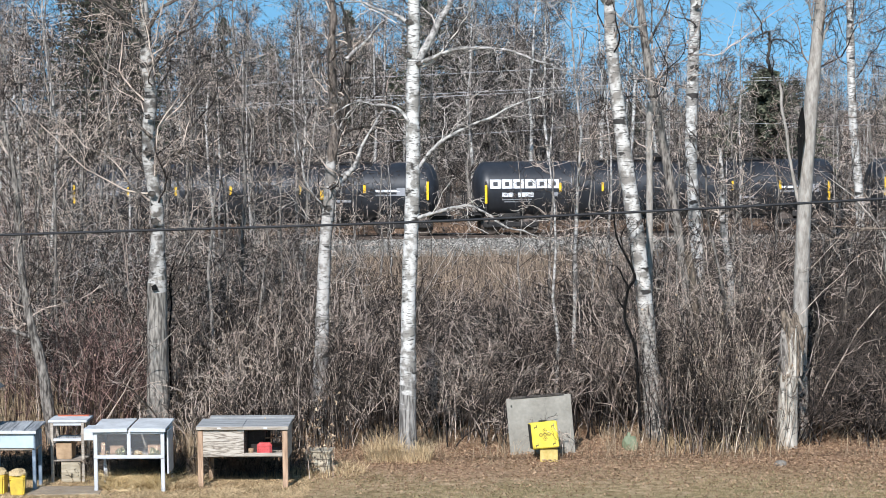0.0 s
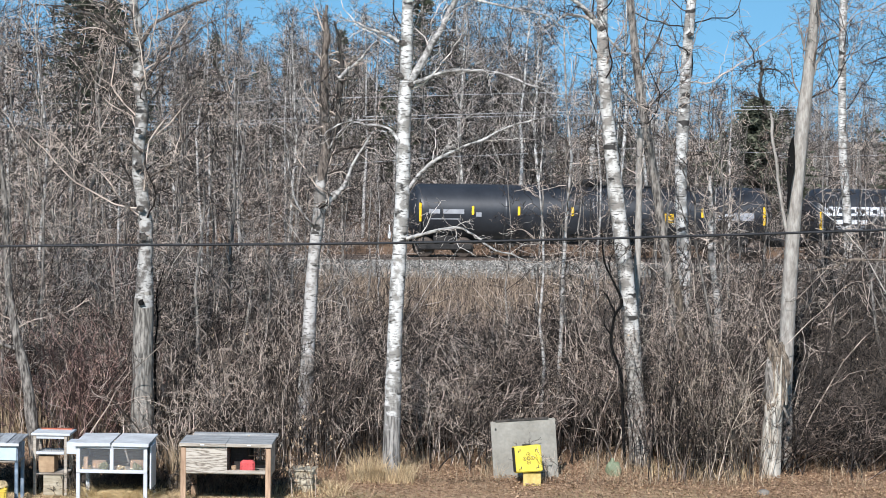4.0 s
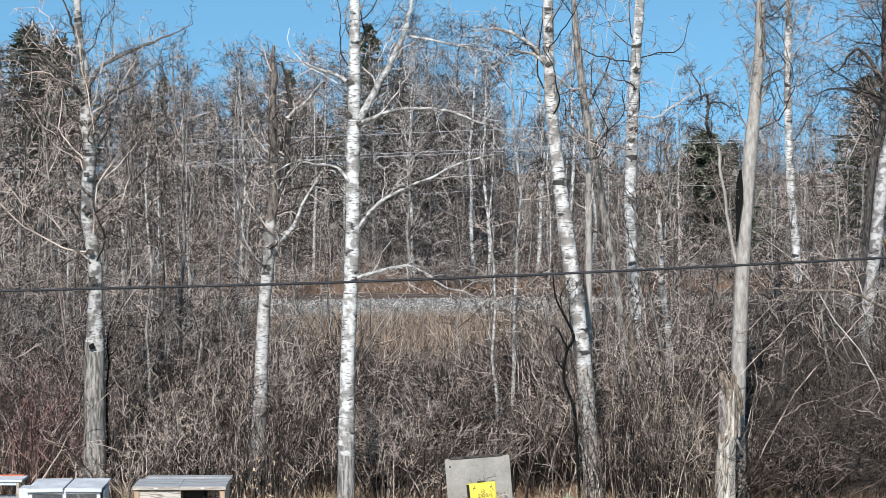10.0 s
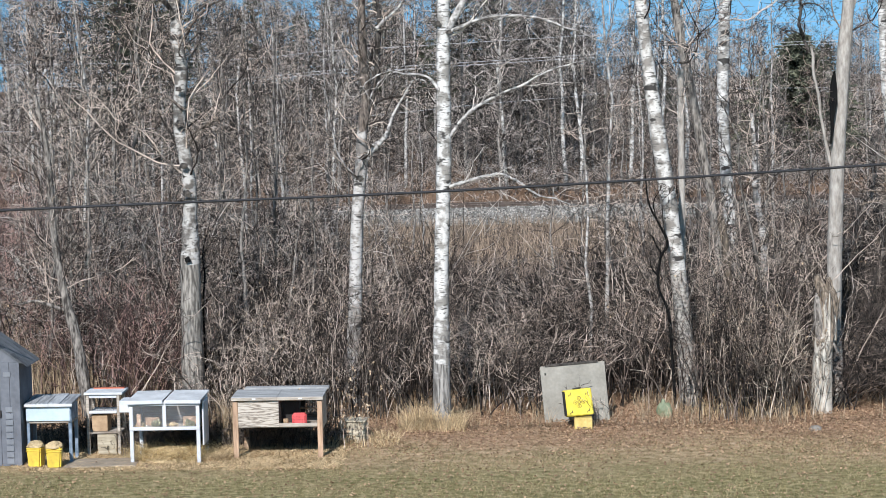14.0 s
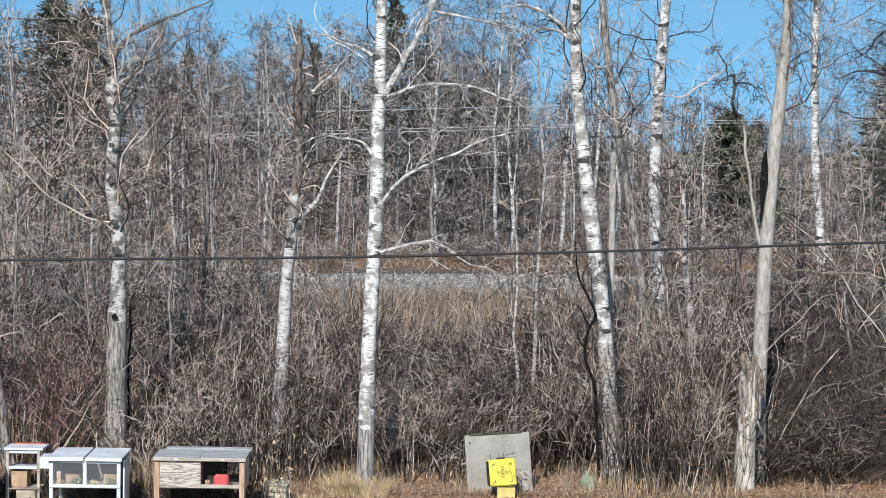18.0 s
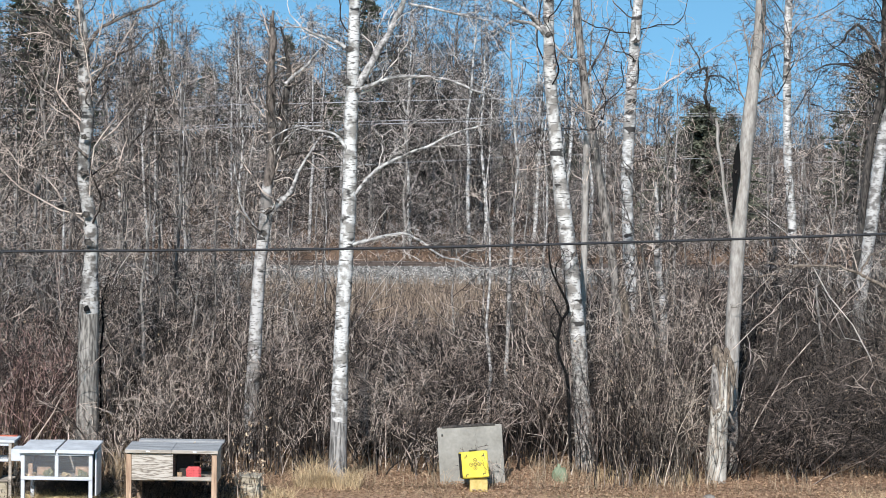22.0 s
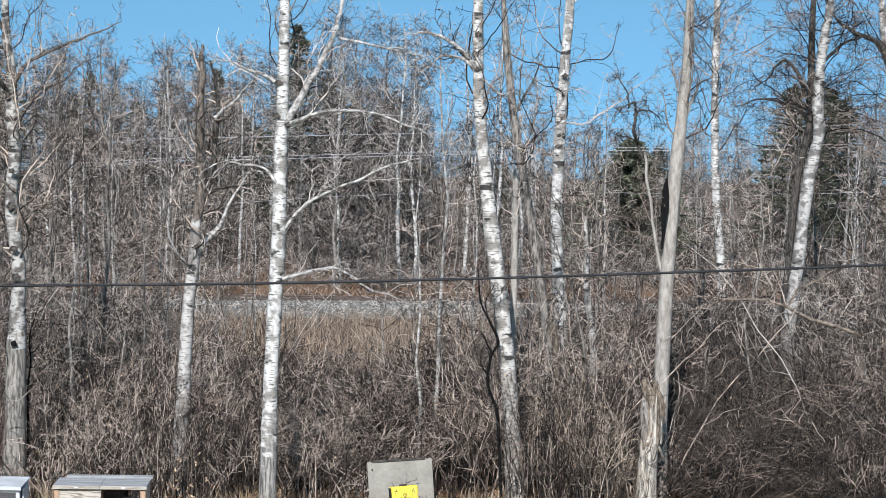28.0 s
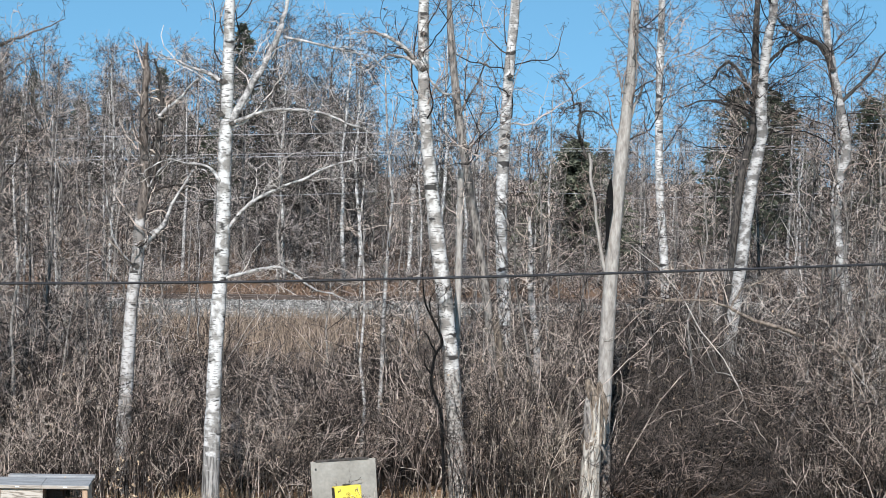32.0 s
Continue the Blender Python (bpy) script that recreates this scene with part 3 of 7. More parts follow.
# ---- trees with a form of their own ----
def big_tree(name, label, y, trunk, limbs, bark, limb_bark, twig, seed, boughs=14, start=0.35, reach=(0.12, 0.27), group="", knots=(), sides=12, twigs=(6, 5), up=0.16, skins=()):
    rng = np.random.default_rng(seed)
    x0 = trunk[0][0]
    tree = thing(name, x0, y, 0, label, "tree", group)
    P, R = line(trunk, y, 5, 0.012, rng)
    off = np.array([x0, y, 0.0])
    # slight flare and lumps
    R = R * (1 + 0.05 * rng.normal(size=R.shape))
    P = P - off
    tr = part("trunk", tubes("trunk", [(P, R, sides)], bark), bark, tree)
    lines = []
    for k, pts in enumerate(limbs):
        skin = skins[k] if skins else limb_bark
        LP, LR = line(pts, y, 6, 0.03, rng)
        jog = np.cumsum(rng.normal(size=LP.shape), axis=1) * 0.024
        LR = LR * np.linspace(1.0, 0.78, LR.shape[1]) * (1 + 0.10 * rng.normal(size=LR.shape))
        LP = LP + jog * np.linspace(0, 1, LP.shape[1])[None, :, None]
        LP = LP - off
        part("limb", tubes("limb", [(LP, LR, 7)], skin), skin, tree)
        lines.append((LP, LR))
    fine = []
    if boughs:
        BP, BR = sprout(P, R, boughs, rng, start, 0.98, reach, (35, 80), 12, up, 0.24, 0.14, 0.006)
        C1 = sprout(BP, BR, twigs[0], rng, 0.12, 1.0, (0.25, 0.6), (30, 80), 8, 0.03, 0.30, 0.5, 0.0036)
        C2 = sprout(*C1, twigs[1], rng, 0.15, 1.0, (0.25, 0.65), (30, 80), 5, -0.02, 0.34, 0.55, 0.0028)
        fine += [(BP, BR, 5), (*C1, 3), (*C2, 3)]
    for LP, LR in lines:
        C1 = sprout(LP, LR, 15, rng, 0.12, 1.0, (0.16, 0.5), (30, 85), 9, 0.03, 0.30, 0.28, 0.0036)
        C2 = sprout(*C1, 7, rng, 0.12, 1.0, (0.25, 0.65), (30, 80), 6, -0.02, 0.34, 0.5, 0.0028)
        fine += [(*C1, 3), (*C2, 3)]
    if fine:
        part("crown", tubes("crown", fine, twig), twig, tree)
    for kx, kz, kr in knots:
        bm = bmesh.new()
        for v in bmesh.ops.create_icosphere(bm, subdivisions=2, radius=kr)["verts"]:
            v.co = Vector((v.co.x * 0.75, v.co.y * 0.30, v.co.z * 0.62)) * (1 + 0.9 * noise.noise(v.co * 22 + Vector((kz, 0, 0))))
        # the old tree's low knot is its hole: a lump coloured black for the dark inside
        kn = part("knot", bm, M_BLACK_WOOD_HOLE if name == "old_tree" and kz < 3 else M_DARKBARK, tree)
        kn.location = (kx - x0, -float(np.interp(kz, P[0, :, 2], R[0])) * 0.92, kz)
    return tree


WHITE_BIRCH = "tall white-barked birch, bare, with dark scars, at the lawn's edge"
big_tree("birch_tree", "tall forked white birch with bare limbs, straw grass at its foot", 36.5,
         [(-1.43, -0.1, 0.175), (-1.41, 1.32, 0.143), (-1.38, 2.91, 0.133), (-1.30, 4.7, 0.123), (-1.28, 6.37, 0.118), (-1.25, 8.04, 0.099), (-1.25, 10.1, 0.074), (-1.33, 12.7, 0.025)],
         [[(-1.20, 6.93, 0.069), (-0.87, 7.5, 0.069), (-0.49, 8.1, 0.059), (-0.18, 8.85, 0.049), (0.05, 10.0, 0.03)],
          [(-1.15, 6.92, 0.039), (-0.44, 7.16, 0.03), (0.30, 7.13, 0.025), (0.89, 6.98, 0.02), (1.39, 6.8, 0.008)],
          [(-1.25, 5.03, 0.040), (-0.85, 5.48, 0.035), (-0.26, 5.8, 0.029), (0.61, 6.19, 0.022), (1.34, 6.37, 0.011)],
          [(-1.30, 7.55, 0.044), (-1.58, 7.8, 0.039), (-1.97, 8.0, 0.03), (-2.47, 8.21, 0.012)],
          [(-1.32, 5.85, 0.029), (-1.58, 6.16, 0.025), (-1.99, 6.16, 0.02), (-2.47, 6.08, 0.015), (-2.73, 5.76, 0.007)],
          [(-0.30, 8.42, 0.026), (0.45, 8.29, 0.021), (0.97, 8.16, 0.017), (1.42, 7.95, 0.012), (1.72, 7.7, 0.006)],
          [(-1.34, 4.18, 0.036), (-0.82, 4.33, 0.028), (-0.23, 4.34, 0.024), (0.31, 3.96, 0.020), (1.15, 3.72, 0.006)]],
         M_BIRCH_FOOT, M_LIMB, M_TWIG_PALE, 11, boughs=15, start=0.6, knots=((-1.36, 7.05, 0.07), (-1.33, 7.62, 0.08), (-1.16, 6.9, 0.06)))
big_tree("birch_tree", "white-barked birch leaning over dark brush, bare", 38.2,
         [(3.09, -0.10, 0.186), (2.98, 1.39, 0.160), (2.86, 2.74, 0.145), (2.68, 4.09, 0.139), (2.45, 5.74, 0.129), (2.28, 7.28, 0.114), (2.22, 8.81, 0.098), (2.21, 10.86, 0.068), (2.14, 13.35, 0.021)],
         [[(2.23, 7.94, 0.046), (1.99, 8.17, 0.041), (1.58, 8.26, 0.025), (1.17, 7.99, 0.008)],
          [(2.22, 8.04, 0.046), (1.80, 8.45, 0.041), (1.36, 8.67, 0.031), (0.79, 8.73, 0.012)],
          [(2.28, 7.89, 0.025), (2.66, 7.53, 0.021), (2.89, 7.47, 0.012)]],
         M_BIRCH_MOTTLED, M_LIMB, M_TWIG_DARK, 12, boughs=15, start=0.58, knots=((2.22, 8.01, 0.069), (2.23, 8.65, 0.078)))
big_tree("slender_tree", "slender brown-barked tree leaning across other trunks", 40.5,
         [(4.28, -0.10, 0.082), (3.95, 2.01, 0.077), (3.66, 3.98, 0.082), (3.41, 5.41, 0.082), (3.16, 6.71, 0.082), (3.01, 7.80, 0.077), (2.88, 8.99, 0.064), (2.75, 11.11, 0.020)],
         [[(3.09, 7.26, 0.029), (3.38, 7.84, 0.022), (3.62, 8.51, 0.010)]], M_BARK, M_BARK, M_TWIG_DARK, 13, boughs=10, start=0.5, twigs=(5, 4))
big_tree("slender_tree", "slim grey dead pole of a tree", 40.2, [(3.14, -0.1, 0.069), (3.12, 2.02, 0.060), (3.12, 4.42, 0.063), (3.12, 6.2, 0.057)], [], M_DEADWOOD, M_DEADWOOD, M_TWIG, 14, boughs=6, start=0.3)
big_tree("birch_tree", "white birch with dark scarred bark behind brush", 46.0,
         [(4.78, -0.05, 0.137), (4.65, 2.46, 0.131), (4.49, 4.95, 0.137), (4.52, 6.81, 0.124), (4.61, 8.67, 0.112), (4.70, 10.15, 0.093), (4.70, 13.1, 0.031)],
         [], M_BIRCH, M_LIMB, M_TWIG, 15, boughs=13, start=0.42, twigs=(6, 5), knots=((4.5, 5.4, 0.09), (4.6, 8.3, 0.08)))
big_tree("dead_tree", "tall barkless grey dead trunk, broken limbs", 38.2,
         [(5.71, -0.1, 0.155), (5.73, 2.28, 0.134), (5.79, 4.36, 0.129), (5.90, 6.11, 0.124), (6.03, 7.66, 0.103), (6.10, 8.89, 0.088), (6.11, 10.7, 0.041)],
         [[(5.70, 4.30, 0.034), (5.45, 5.48, 0.031), (5.30, 6.52, 0.034)],
          [(5.27, 6.46, 0.034), (5.19, 6.70, 0.036), (5.10, 6.91, 0.036), (5.12, 7.18, 0.034), (5.03, 7.33, 0.028), (4.84, 7.35, 0.020), (4.62, 7.22, 0.008)],
          [(5.10, 7.23, 0.024), (5.24, 7.34, 0.020), (5.39, 7.35, 0.016), (5.49, 7.24, 0.012), (5.62, 7.08, 0.006)],
          [(5.01, 7.36, 0.016), (4.97, 7.56, 0.014), (4.80, 7.80, 0.012), (4.56, 7.95, 0.005)],
          [(5.17, 6.74, 0.016), (5.00, 6.86, 0.012), (4.79, 6.94, 0.005)],
          [(6.0, 7.0, 0.035), (6.22, 7.6, 0.03), (6.35, 7.95, 0.014)],
          [(6.0, 7.5, 0.02), (5.75, 8.0, 0.016), (5.6, 8.35, 0.008)]],
         M_DEADWOOD, M_DEADWOOD, M_TWIG_DARK, 16, skins=(M_DEADWOOD, M_DARKBARK, M_DARKBARK, M_DARKBARK, M_DARKBARK, M_DEADWOOD, M_DEADWOOD), boughs=7, start=0.5, twigs=(7, 6))
big_tree("birch_tree", "thin white birch behind the dead trunk", 50.0,
         [(9.06, -0.1, 0.115), (8.87, 3.84, 0.101), (8.68, 6.0, 0.101), (8.62, 8.15, 0.095), (8.63, 9.76, 0.088), (8.63, 12.4, 0.041)], [], M_BIRCH, M_LIMB, M_TWIG, 17, boughs=20, start=0.45, twigs=(10, 8), knots=((8.63, 7.5, 0.09), (8.66, 6.2, 0.07)))
big_tree("old_tree", "old tree with a grey barkless lower trunk and knot hole", 37.7,
         [(-6.00, -0.10, 0.223), (-6.01, 1.50, 0.198), (-6.01, 2.80, 0.187), (-6.00, 3.10, 0.165), (-6.00, 3.54, 0.141), (-5.98, 4.17, 0.125), (-6.05, 4.76, 0.120), (-6.13, 5.26, 0.116), (-6.13, 5.78, 0.114), (-6.07, 6.43, 0.112), (-6.14, 6.87, 0.112),
          (-6.14, 7.33, 0.104), (-6.17, 7.97, 0.085), (-6.25, 8.55, 0.078), (-6.34, 11.1, 0.025)],
         [[(-6.17, 7.30, 0.046), (-6.30, 7.58, 0.043), (-6.52, 7.84, 0.038), (-6.83, 7.99, 0.034), (-7.18, 8.06, 0.027), (-7.70, 8.10, 0.013)],
          [(-6.21, 8.02, 0.036), (-6.32, 8.36, 0.032), (-6.46, 8.75, 0.024), (-6.7, 9.5, 0.008)],
          [(-6.10, 7.52, 0.037), (-5.87, 7.94, 0.034), (-5.36, 8.25, 0.027), (-4.92, 8.45, 0.022), (-4.30, 8.72, 0.009)],
          [(-6.08, 6.95, 0.029), (-5.61, 7.37, 0.024), (-5.03, 7.74, 0.018), (-4.50, 8.15, 0.007)],
          [(-6.03, 5.64, 0.029), (-6.47, 5.96, 0.026), (-6.92, 5.83, 0.018), (-7.56, 5.92, 0.007)],
          [(-6.05, 4.45, 0.027), (-6.22, 4.05, 0.022), (-6.33, 3.60, 0.008)],
          [(-6.03, 5.10, 0.026), (-5.55, 5.37, 0.022), (-5.10, 5.19, 0.014), (-4.64, 5.28, 0.007)]],
         M_BIRCH_GREY, M_BARK, M_TWIG, 18, skins=(M_DARKBARK, M_DARKBARK, M_BROWNBARK, M_BROWNBARK, M_BROWNBARK, M_DARKBARK, M_BROWNBARK), boughs=28, start=0.38, twigs=(9, 6), reach=(0.14, 0.32),
         knots=((-6.03, 2.93, 0.082), (-6.10, 5.37, 0.100), (-6.00, 4.12, 0.10), (-6.05, 4.62, 0.082), (-6.10, 6.01, 0.073)))
big_tree("birch_tree", "weathered birch with a broken top and stub", 39.0,
         [(-3.21, -0.10, 0.158), (-3.12, 1.81, 0.132), (-3.04, 3.51, 0.121), (-2.93, 4.60, 0.111), (-2.92, 5.05, 0.095), (-2.86, 5.45, 0.090)],
         [[(-2.91, 5.15, 0.098), (-2.80, 5.85, 0.098), (-2.83, 6.79, 0.092), (-2.81, 7.79, 0.08), (-2.85, 8.35, 0.03)],
          [(-2.95, 4.50, 0.075), (-2.74, 4.80, 0.070), (-2.56, 4.96, 0.056), (-2.40, 5.35, 0.034), (-2.05, 6.08, 0.022), (-1.77, 6.18, 0.016), (-1.5, 5.82, 0.008)],
          [(-2.83, 5.45, 0.059), (-2.64, 5.99, 0.066), (-2.60, 6.80, 0.064), (-2.58, 7.46, 0.05), (-2.65, 8.10, 0.02)],
          [(-2.60, 7.04, 0.047), (-2.32, 7.37, 0.037), (-1.98, 7.83, 0.015)],
          [(-2.88, 5.55, 0.024), (-2.47, 6.15, 0.019), (-1.91, 6.31, 0.014), (-1.45, 6.25, 0.007)],
          [(-3.00, 4.20, 0.028), (-3.35, 4.75, 0.024), (-3.45, 5.45, 0.018), (-3.55, 6.1, 0.008)]],
         M_BIRCH_DULL, M_LIMB, M_TWIG, 19, skins=(M_BROWNBARK, M_LIMB, M_DARKBARK, M_LIMB, M_LIMB, M_LIMB), boughs=6, start=0.45, reach=(0.14, 0.30), knots=((-2.97, 4.27, 0.077), (-2.83, 6.29, 0.087), (-2.87, 5.43, 0.067)))
big_tree("birch_tree", "crooked white birch with dark patches among brush", 45.0,
         [(9.37, -0.1, 0.14), (9.44, 1.94, 0.14), (9.57, 3.47, 0.142), (9.68, 4.44, 0.142), (9.77, 5.46, 0.14), (9.89, 6.35, 0.136), (10.03, 7.09, 0.128), (9.99, 7.68, 0.12), (10.02, 8.40, 0.112), (10.10, 9.28, 0.10), (10.19, 9.95, 0.09), (10.22, 13.1, 0.024)],
         [[(10.05, 8.6, 0.045), (10.6, 9.1, 0.035), (11.2, 9.3, 0.012)]],
         M_BIRCH_DARK, M_DARKBARK, M_TWIG_DARK, 20, boughs=22, start=0.55, reach=(0.12, 0.26), twigs=(10, 8), up=0.03)
big_tree("dark_tree", "dark-barked tree entwined with a white birch", 45.15,
         [(9.22, -0.1, 0.085), (9.34, 1.95, 0.085), (9.42, 3.48, 0.085), (9.50, 4.37, 0.085), (9.58, 5.46, 0.085), (9.68, 6.34, 0.085), (9.90, 7.30, 0.08), (9.92, 8.02, 0.08), (9.90, 9.41, 0.07), (9.98, 11.3, 0.03)],
         [[(9.86, 7.75, 0.055), (9.62, 8.38, 0.05), (9.3, 8.74, 0.042), (9.09, 8.64, 0.03), (8.88, 8.36, 0.02), (8.6, 8.3, 0.008)],
          [(9.85, 7.45, 0.04), (9.4, 7.75, 0.03), (8.8, 7.85, 0.022), (8.2, 7.72, 0.01)]], M_DARKBARK, M_DARKBARK, M_TWIG_DARK, 21, boughs=18, start=0.55, reach=(0.12, 0.28), twigs=(10, 8), up=0.03)
big_tree("birch_tree", "crooked birch with a bend high up the trunk", 46.0,
         [(12.86, -0.1, 0.099), (12.58, 1.89, 0.105), (12.41, 2.93, 0.112), (12.31, 3.62, 0.112), (12.13, 4.44, 0.112), (11.98, 5.49, 0.110), (12.04, 6.17, 0.112), (12.18, 6.77, 0.115), (12.08, 7.53, 0.11), (11.99, 7.98, 0.105), (11.81, 8.86, 0.095), (11.66, 9.99, 0.075), (11.5, 12.9, 0.025)],
         [[(11.84, 8.6, 0.075), (11.57, 9.16, 0.07), (10.98, 9.47, 0.055), (10.56, 9.81, 0.035), (10.1, 10.6, 0.01)],
          [(12.0, 7.85, 0.05), (12.5, 8.5, 0.042), (12.9, 9.3, 0.02)]], M_BIRCH_DARK, M_DARKBARK, M_TWIG_DARK, 22, boughs=22, start=0.5, reach=(0.12, 0.28), twigs=(10, 8), up=0.03)
big_tree("dark_sapling", "black-barked crooked sapling twisting beside a white birch", 37.95,
         [(2.80, -0.05, 0.03), (2.74, 0.9, 0.028), (2.68, 1.76, 0.028), (2.50, 2.27, 0.026), (2.55, 2.79, 0.026), (2.68, 3.05, 0.026), (2.50, 3.45, 0.022), (2.34, 3.80, 0.018), (2.28, 4.4, 0.006)],
         [[(2.56, 2.85, 0.02), (2.40, 3.2, 0.016), (2.25, 3.3, 0.006)], [(2.52, 2.4, 0.02), (2.32, 2.75, 0.014), (2.30, 3.1, 0.005)], [(2.66, 3.1, 0.018), (2.44, 3.75, 0.014), (2.5, 4.15, 0.005)]],
         M_BLACK_WOOD_HOLE, M_BLACK_WOOD_HOLE, M_DARK_TWIG_SHADE, 24, boughs=7, start=0.4, sides=7, twigs=(4, 3))
big_tree("dark_sapling", "black-barked crooked sapling twisting beside an old grey trunk", 38.1,
         [(-5.87, -0.05, 0.021), (-5.83, 1.06, 0.020), (-5.85, 1.62, 0.019), (-5.85, 2.14, 0.019), (-5.81, 2.59, 0.016), (-5.84, 2.94, 0.014), (-5.76, 3.28, 0.011), (-5.65, 3.69, 0.004)],
         [[(-5.85, 2.07, 0.012), (-5.72, 2.21, 0.011), (-5.64, 2.27, 0.010), (-5.55, 2.09, 0.009), (-5.59, 1.86, 0.005)],
          [(-5.81, 2.69, 0.011), (-5.66, 2.84, 0.009), (-5.58, 3.07, 0.007), (-5.62, 3.28, 0.004)],
          [(-5.83, 2.45, 0.010), (-5.67, 2.48, 0.008), (-5.51, 2.45, 0.004)],
          [(-5.85, 1.83, 0.010), (-5.72, 1.76, 0.008), (-5.60, 1.83, 0.006), (-5.45, 1.89, 0.003)],
          [(-5.84, 2.90, 0.010), (-5.74, 3.07, 0.007), (-5.63, 3.21, 0.004)]],
         M_BLACK_WOOD_HOLE, M_BLACK_WOOD_HOLE, M_DARK_TWIG_SHADE, 25, boughs=9, start=0.3, sides=7, twigs=(4, 3))
big_tree("snag", "slim snag with pale tan broken top", 40.2,
         [(4.12, -0.05, 0.085), (4.05, 1.24, 0.082), (4.00, 1.79, 0.080), (3.94, 2.78, 0.078), (3.85, 3.32, 0.062), (3.83, 3.42, 0.01)], [], M_ROTTEN, M_ROTTEN, M_TWIG, 27, boughs=3, start=0.4, sides=10)
big_tree("birch_tree", "slim mottled birch among brush, bare", 41.0,
         [(4.86, -0.05, 0.075), (4.80, 1.83, 0.068), (4.75, 2.95, 0.064), (4.61, 3.84, 0.058), (4.61, 4.51, 0.050), (4.56, 5.3, 0.03)], [], M_BIRCH_DULL, M_LIMB, M_TWIG, 28, boughs=8, start=0.45, sides=10)
big_tree("leaning_tree", "leaning grey tree with a crooked stem in brush", 37.9,
         [(-7.99, -0.10, 0.113), (-8.15, 1.41, 0.102), (-8.36, 2.24, 0.081), (-8.52, 3.38, 0.066), (-8.59, 4.93, 0.051), (-8.77, 5.96, 0.028)],
         [[(-8.29, 1.98, 0.047), (-8.72, 2.22, 0.038), (-9.10, 2.31, 0.019)]], M_BARK, M_BARK, M_TWIG, 23, boughs=14, start=0.35)


def broken_stump():
    """A thick pale birch stump with a torn, uneven top, and the split slab that stands by the dead trunk."""
    rng = np.random.default_rng(31)
    stump = thing("broken_stump", 5.36, 37.4, 0, "pale broken birch stump with a torn splintered top", "tree stump")
    g = glide([(5.36, -0.1, 0.20), (5.39, 1.03, 0.172), (5.43, 1.45, 0.158), (5.44, 1.62, 0.15)], 8)
    sides = 18
    V, F = tube_arrays(np.stack([g[:, 0] - 5.36, 0 * g[:, 0], g[:, 1]], 1)[None], g[None, :, 2], sides)
    V = V.reshape(len(g), sides, 3)
    a = np.linspace(0, 2 * np.pi, sides, endpoint=False)
    tear = 0.25 * np.sin(a + 0.6) + rng.uniform(-0.12, 0.16, sides)
    for k in (3, 2, 1):
        V[-k, :, 2] += tear * (1.0, 0.75, 0.4)[k - 1]
    V = V + rng.normal(size=V.shape) * 0.006
    part("trunk", mesh_of("trunk", V, F, M_PALEWOOD, True), M_PALEWOOD, stump)
    # the torn brown upper part, split into uneven prongs
    for name, pts, amp in (("torn_wood", [(0.03, 1.15, 0.15), (0.06, 1.45, 0.165), (0.09, 1.75, 0.15), (0.06, 2.05, 0.12), (-0.02, 2.28, 0.085), (-0.07, 2.46, 0.02)], 0.05),
                           ("torn_wood", [(0.12, 1.35, 0.12), (0.17, 1.75, 0.13), (0.18, 2.05, 0.11), (0.17, 2.3, 0.06), (0.16, 2.42, 0.015)], 0.045)):
        g = glide(pts, 7)
        V, F = tube_arrays(np.stack([g[:, 0], 0.02 + 0 * g[:, 0], g[:, 1]], 1)[None], np.maximum(g[None, :, 2], 0.008), 16)
        axis = np.repeat(np.stack([g[:, 0], 0.02 + 0 * g[:, 0], g[:, 1]], 1), 16, axis=0)
        out = V - axis
        push = np.array([noise.noise(Vector((p[0] * 16 + len(pts), p[1] * 16, p[2] * 3.5))) + 0.5 * noise.noise(Vector((p[0] * 40, p[1] * 40, p[2] * 9))) for p in V])
        V = V + out / (np.linalg.norm(out, axis=1, keepdims=True) + 1e-6) * (push * amp)[:, None]
        part(name, mesh_of(name, V, F, M_ROTTEN, False), M_ROTTEN, stump, "torn brown rotten wood")
    for k in range(26):
        b = 2 * np.pi * k / 26 + rng.uniform(-0.2, 0.2)
        x, y, h = 0.09 + 0.17 * math.cos(b), 0.02 + 0.15 * math.sin(b), rng.uniform(0.05, 0.55)
        S = np.array([[[x, y, 1.30], [x * 1.05, y, 1.58 + 0.5 * h], [x * 1.1 + rng.normal() * 0.05, y * 1.2, 1.75 + h]]])
        part("splinter", tubes("splinter", [(S, np.array([[0.03, 0.03, 0.005]]), 5)], (M_ROTTEN, M_BARK, M_PALEWOOD)[k % 3]), None, stump)
    flap = np.array([[[-0.05, -0.10, 1.2], [-0.06, -0.10, 1.6], [-0.05, -0.06, 1.95], [-0.09, -0.02, 2.15]]])
    part("bark_flap", tubes("bark_flap", [(flap, np.array([[0.03, 0.09, 0.085, 0.015]]), 7)], M_BARK), M_BARK, stump, "torn flap of brown bark")
    for k in range(3):
        z, x = rng.uniform(1.3, 1.9), rng.choice([-0.15, 0.18])
        S = np.array([[[x * 0.8, -0.10, z], [x * 1.2, -0.15, z - 0.1], [x * 1.4 + rng.normal() * 0.05, -0.14, z - rng.uniform(0.2, 0.4)]]])
        part("bark_strip", tubes("bark_strip", [(S, np.array([[0.035, 0.025, 0.004]]), 4)], M_BARK), M_BARK, stump)
    wedge = bmesh.new()
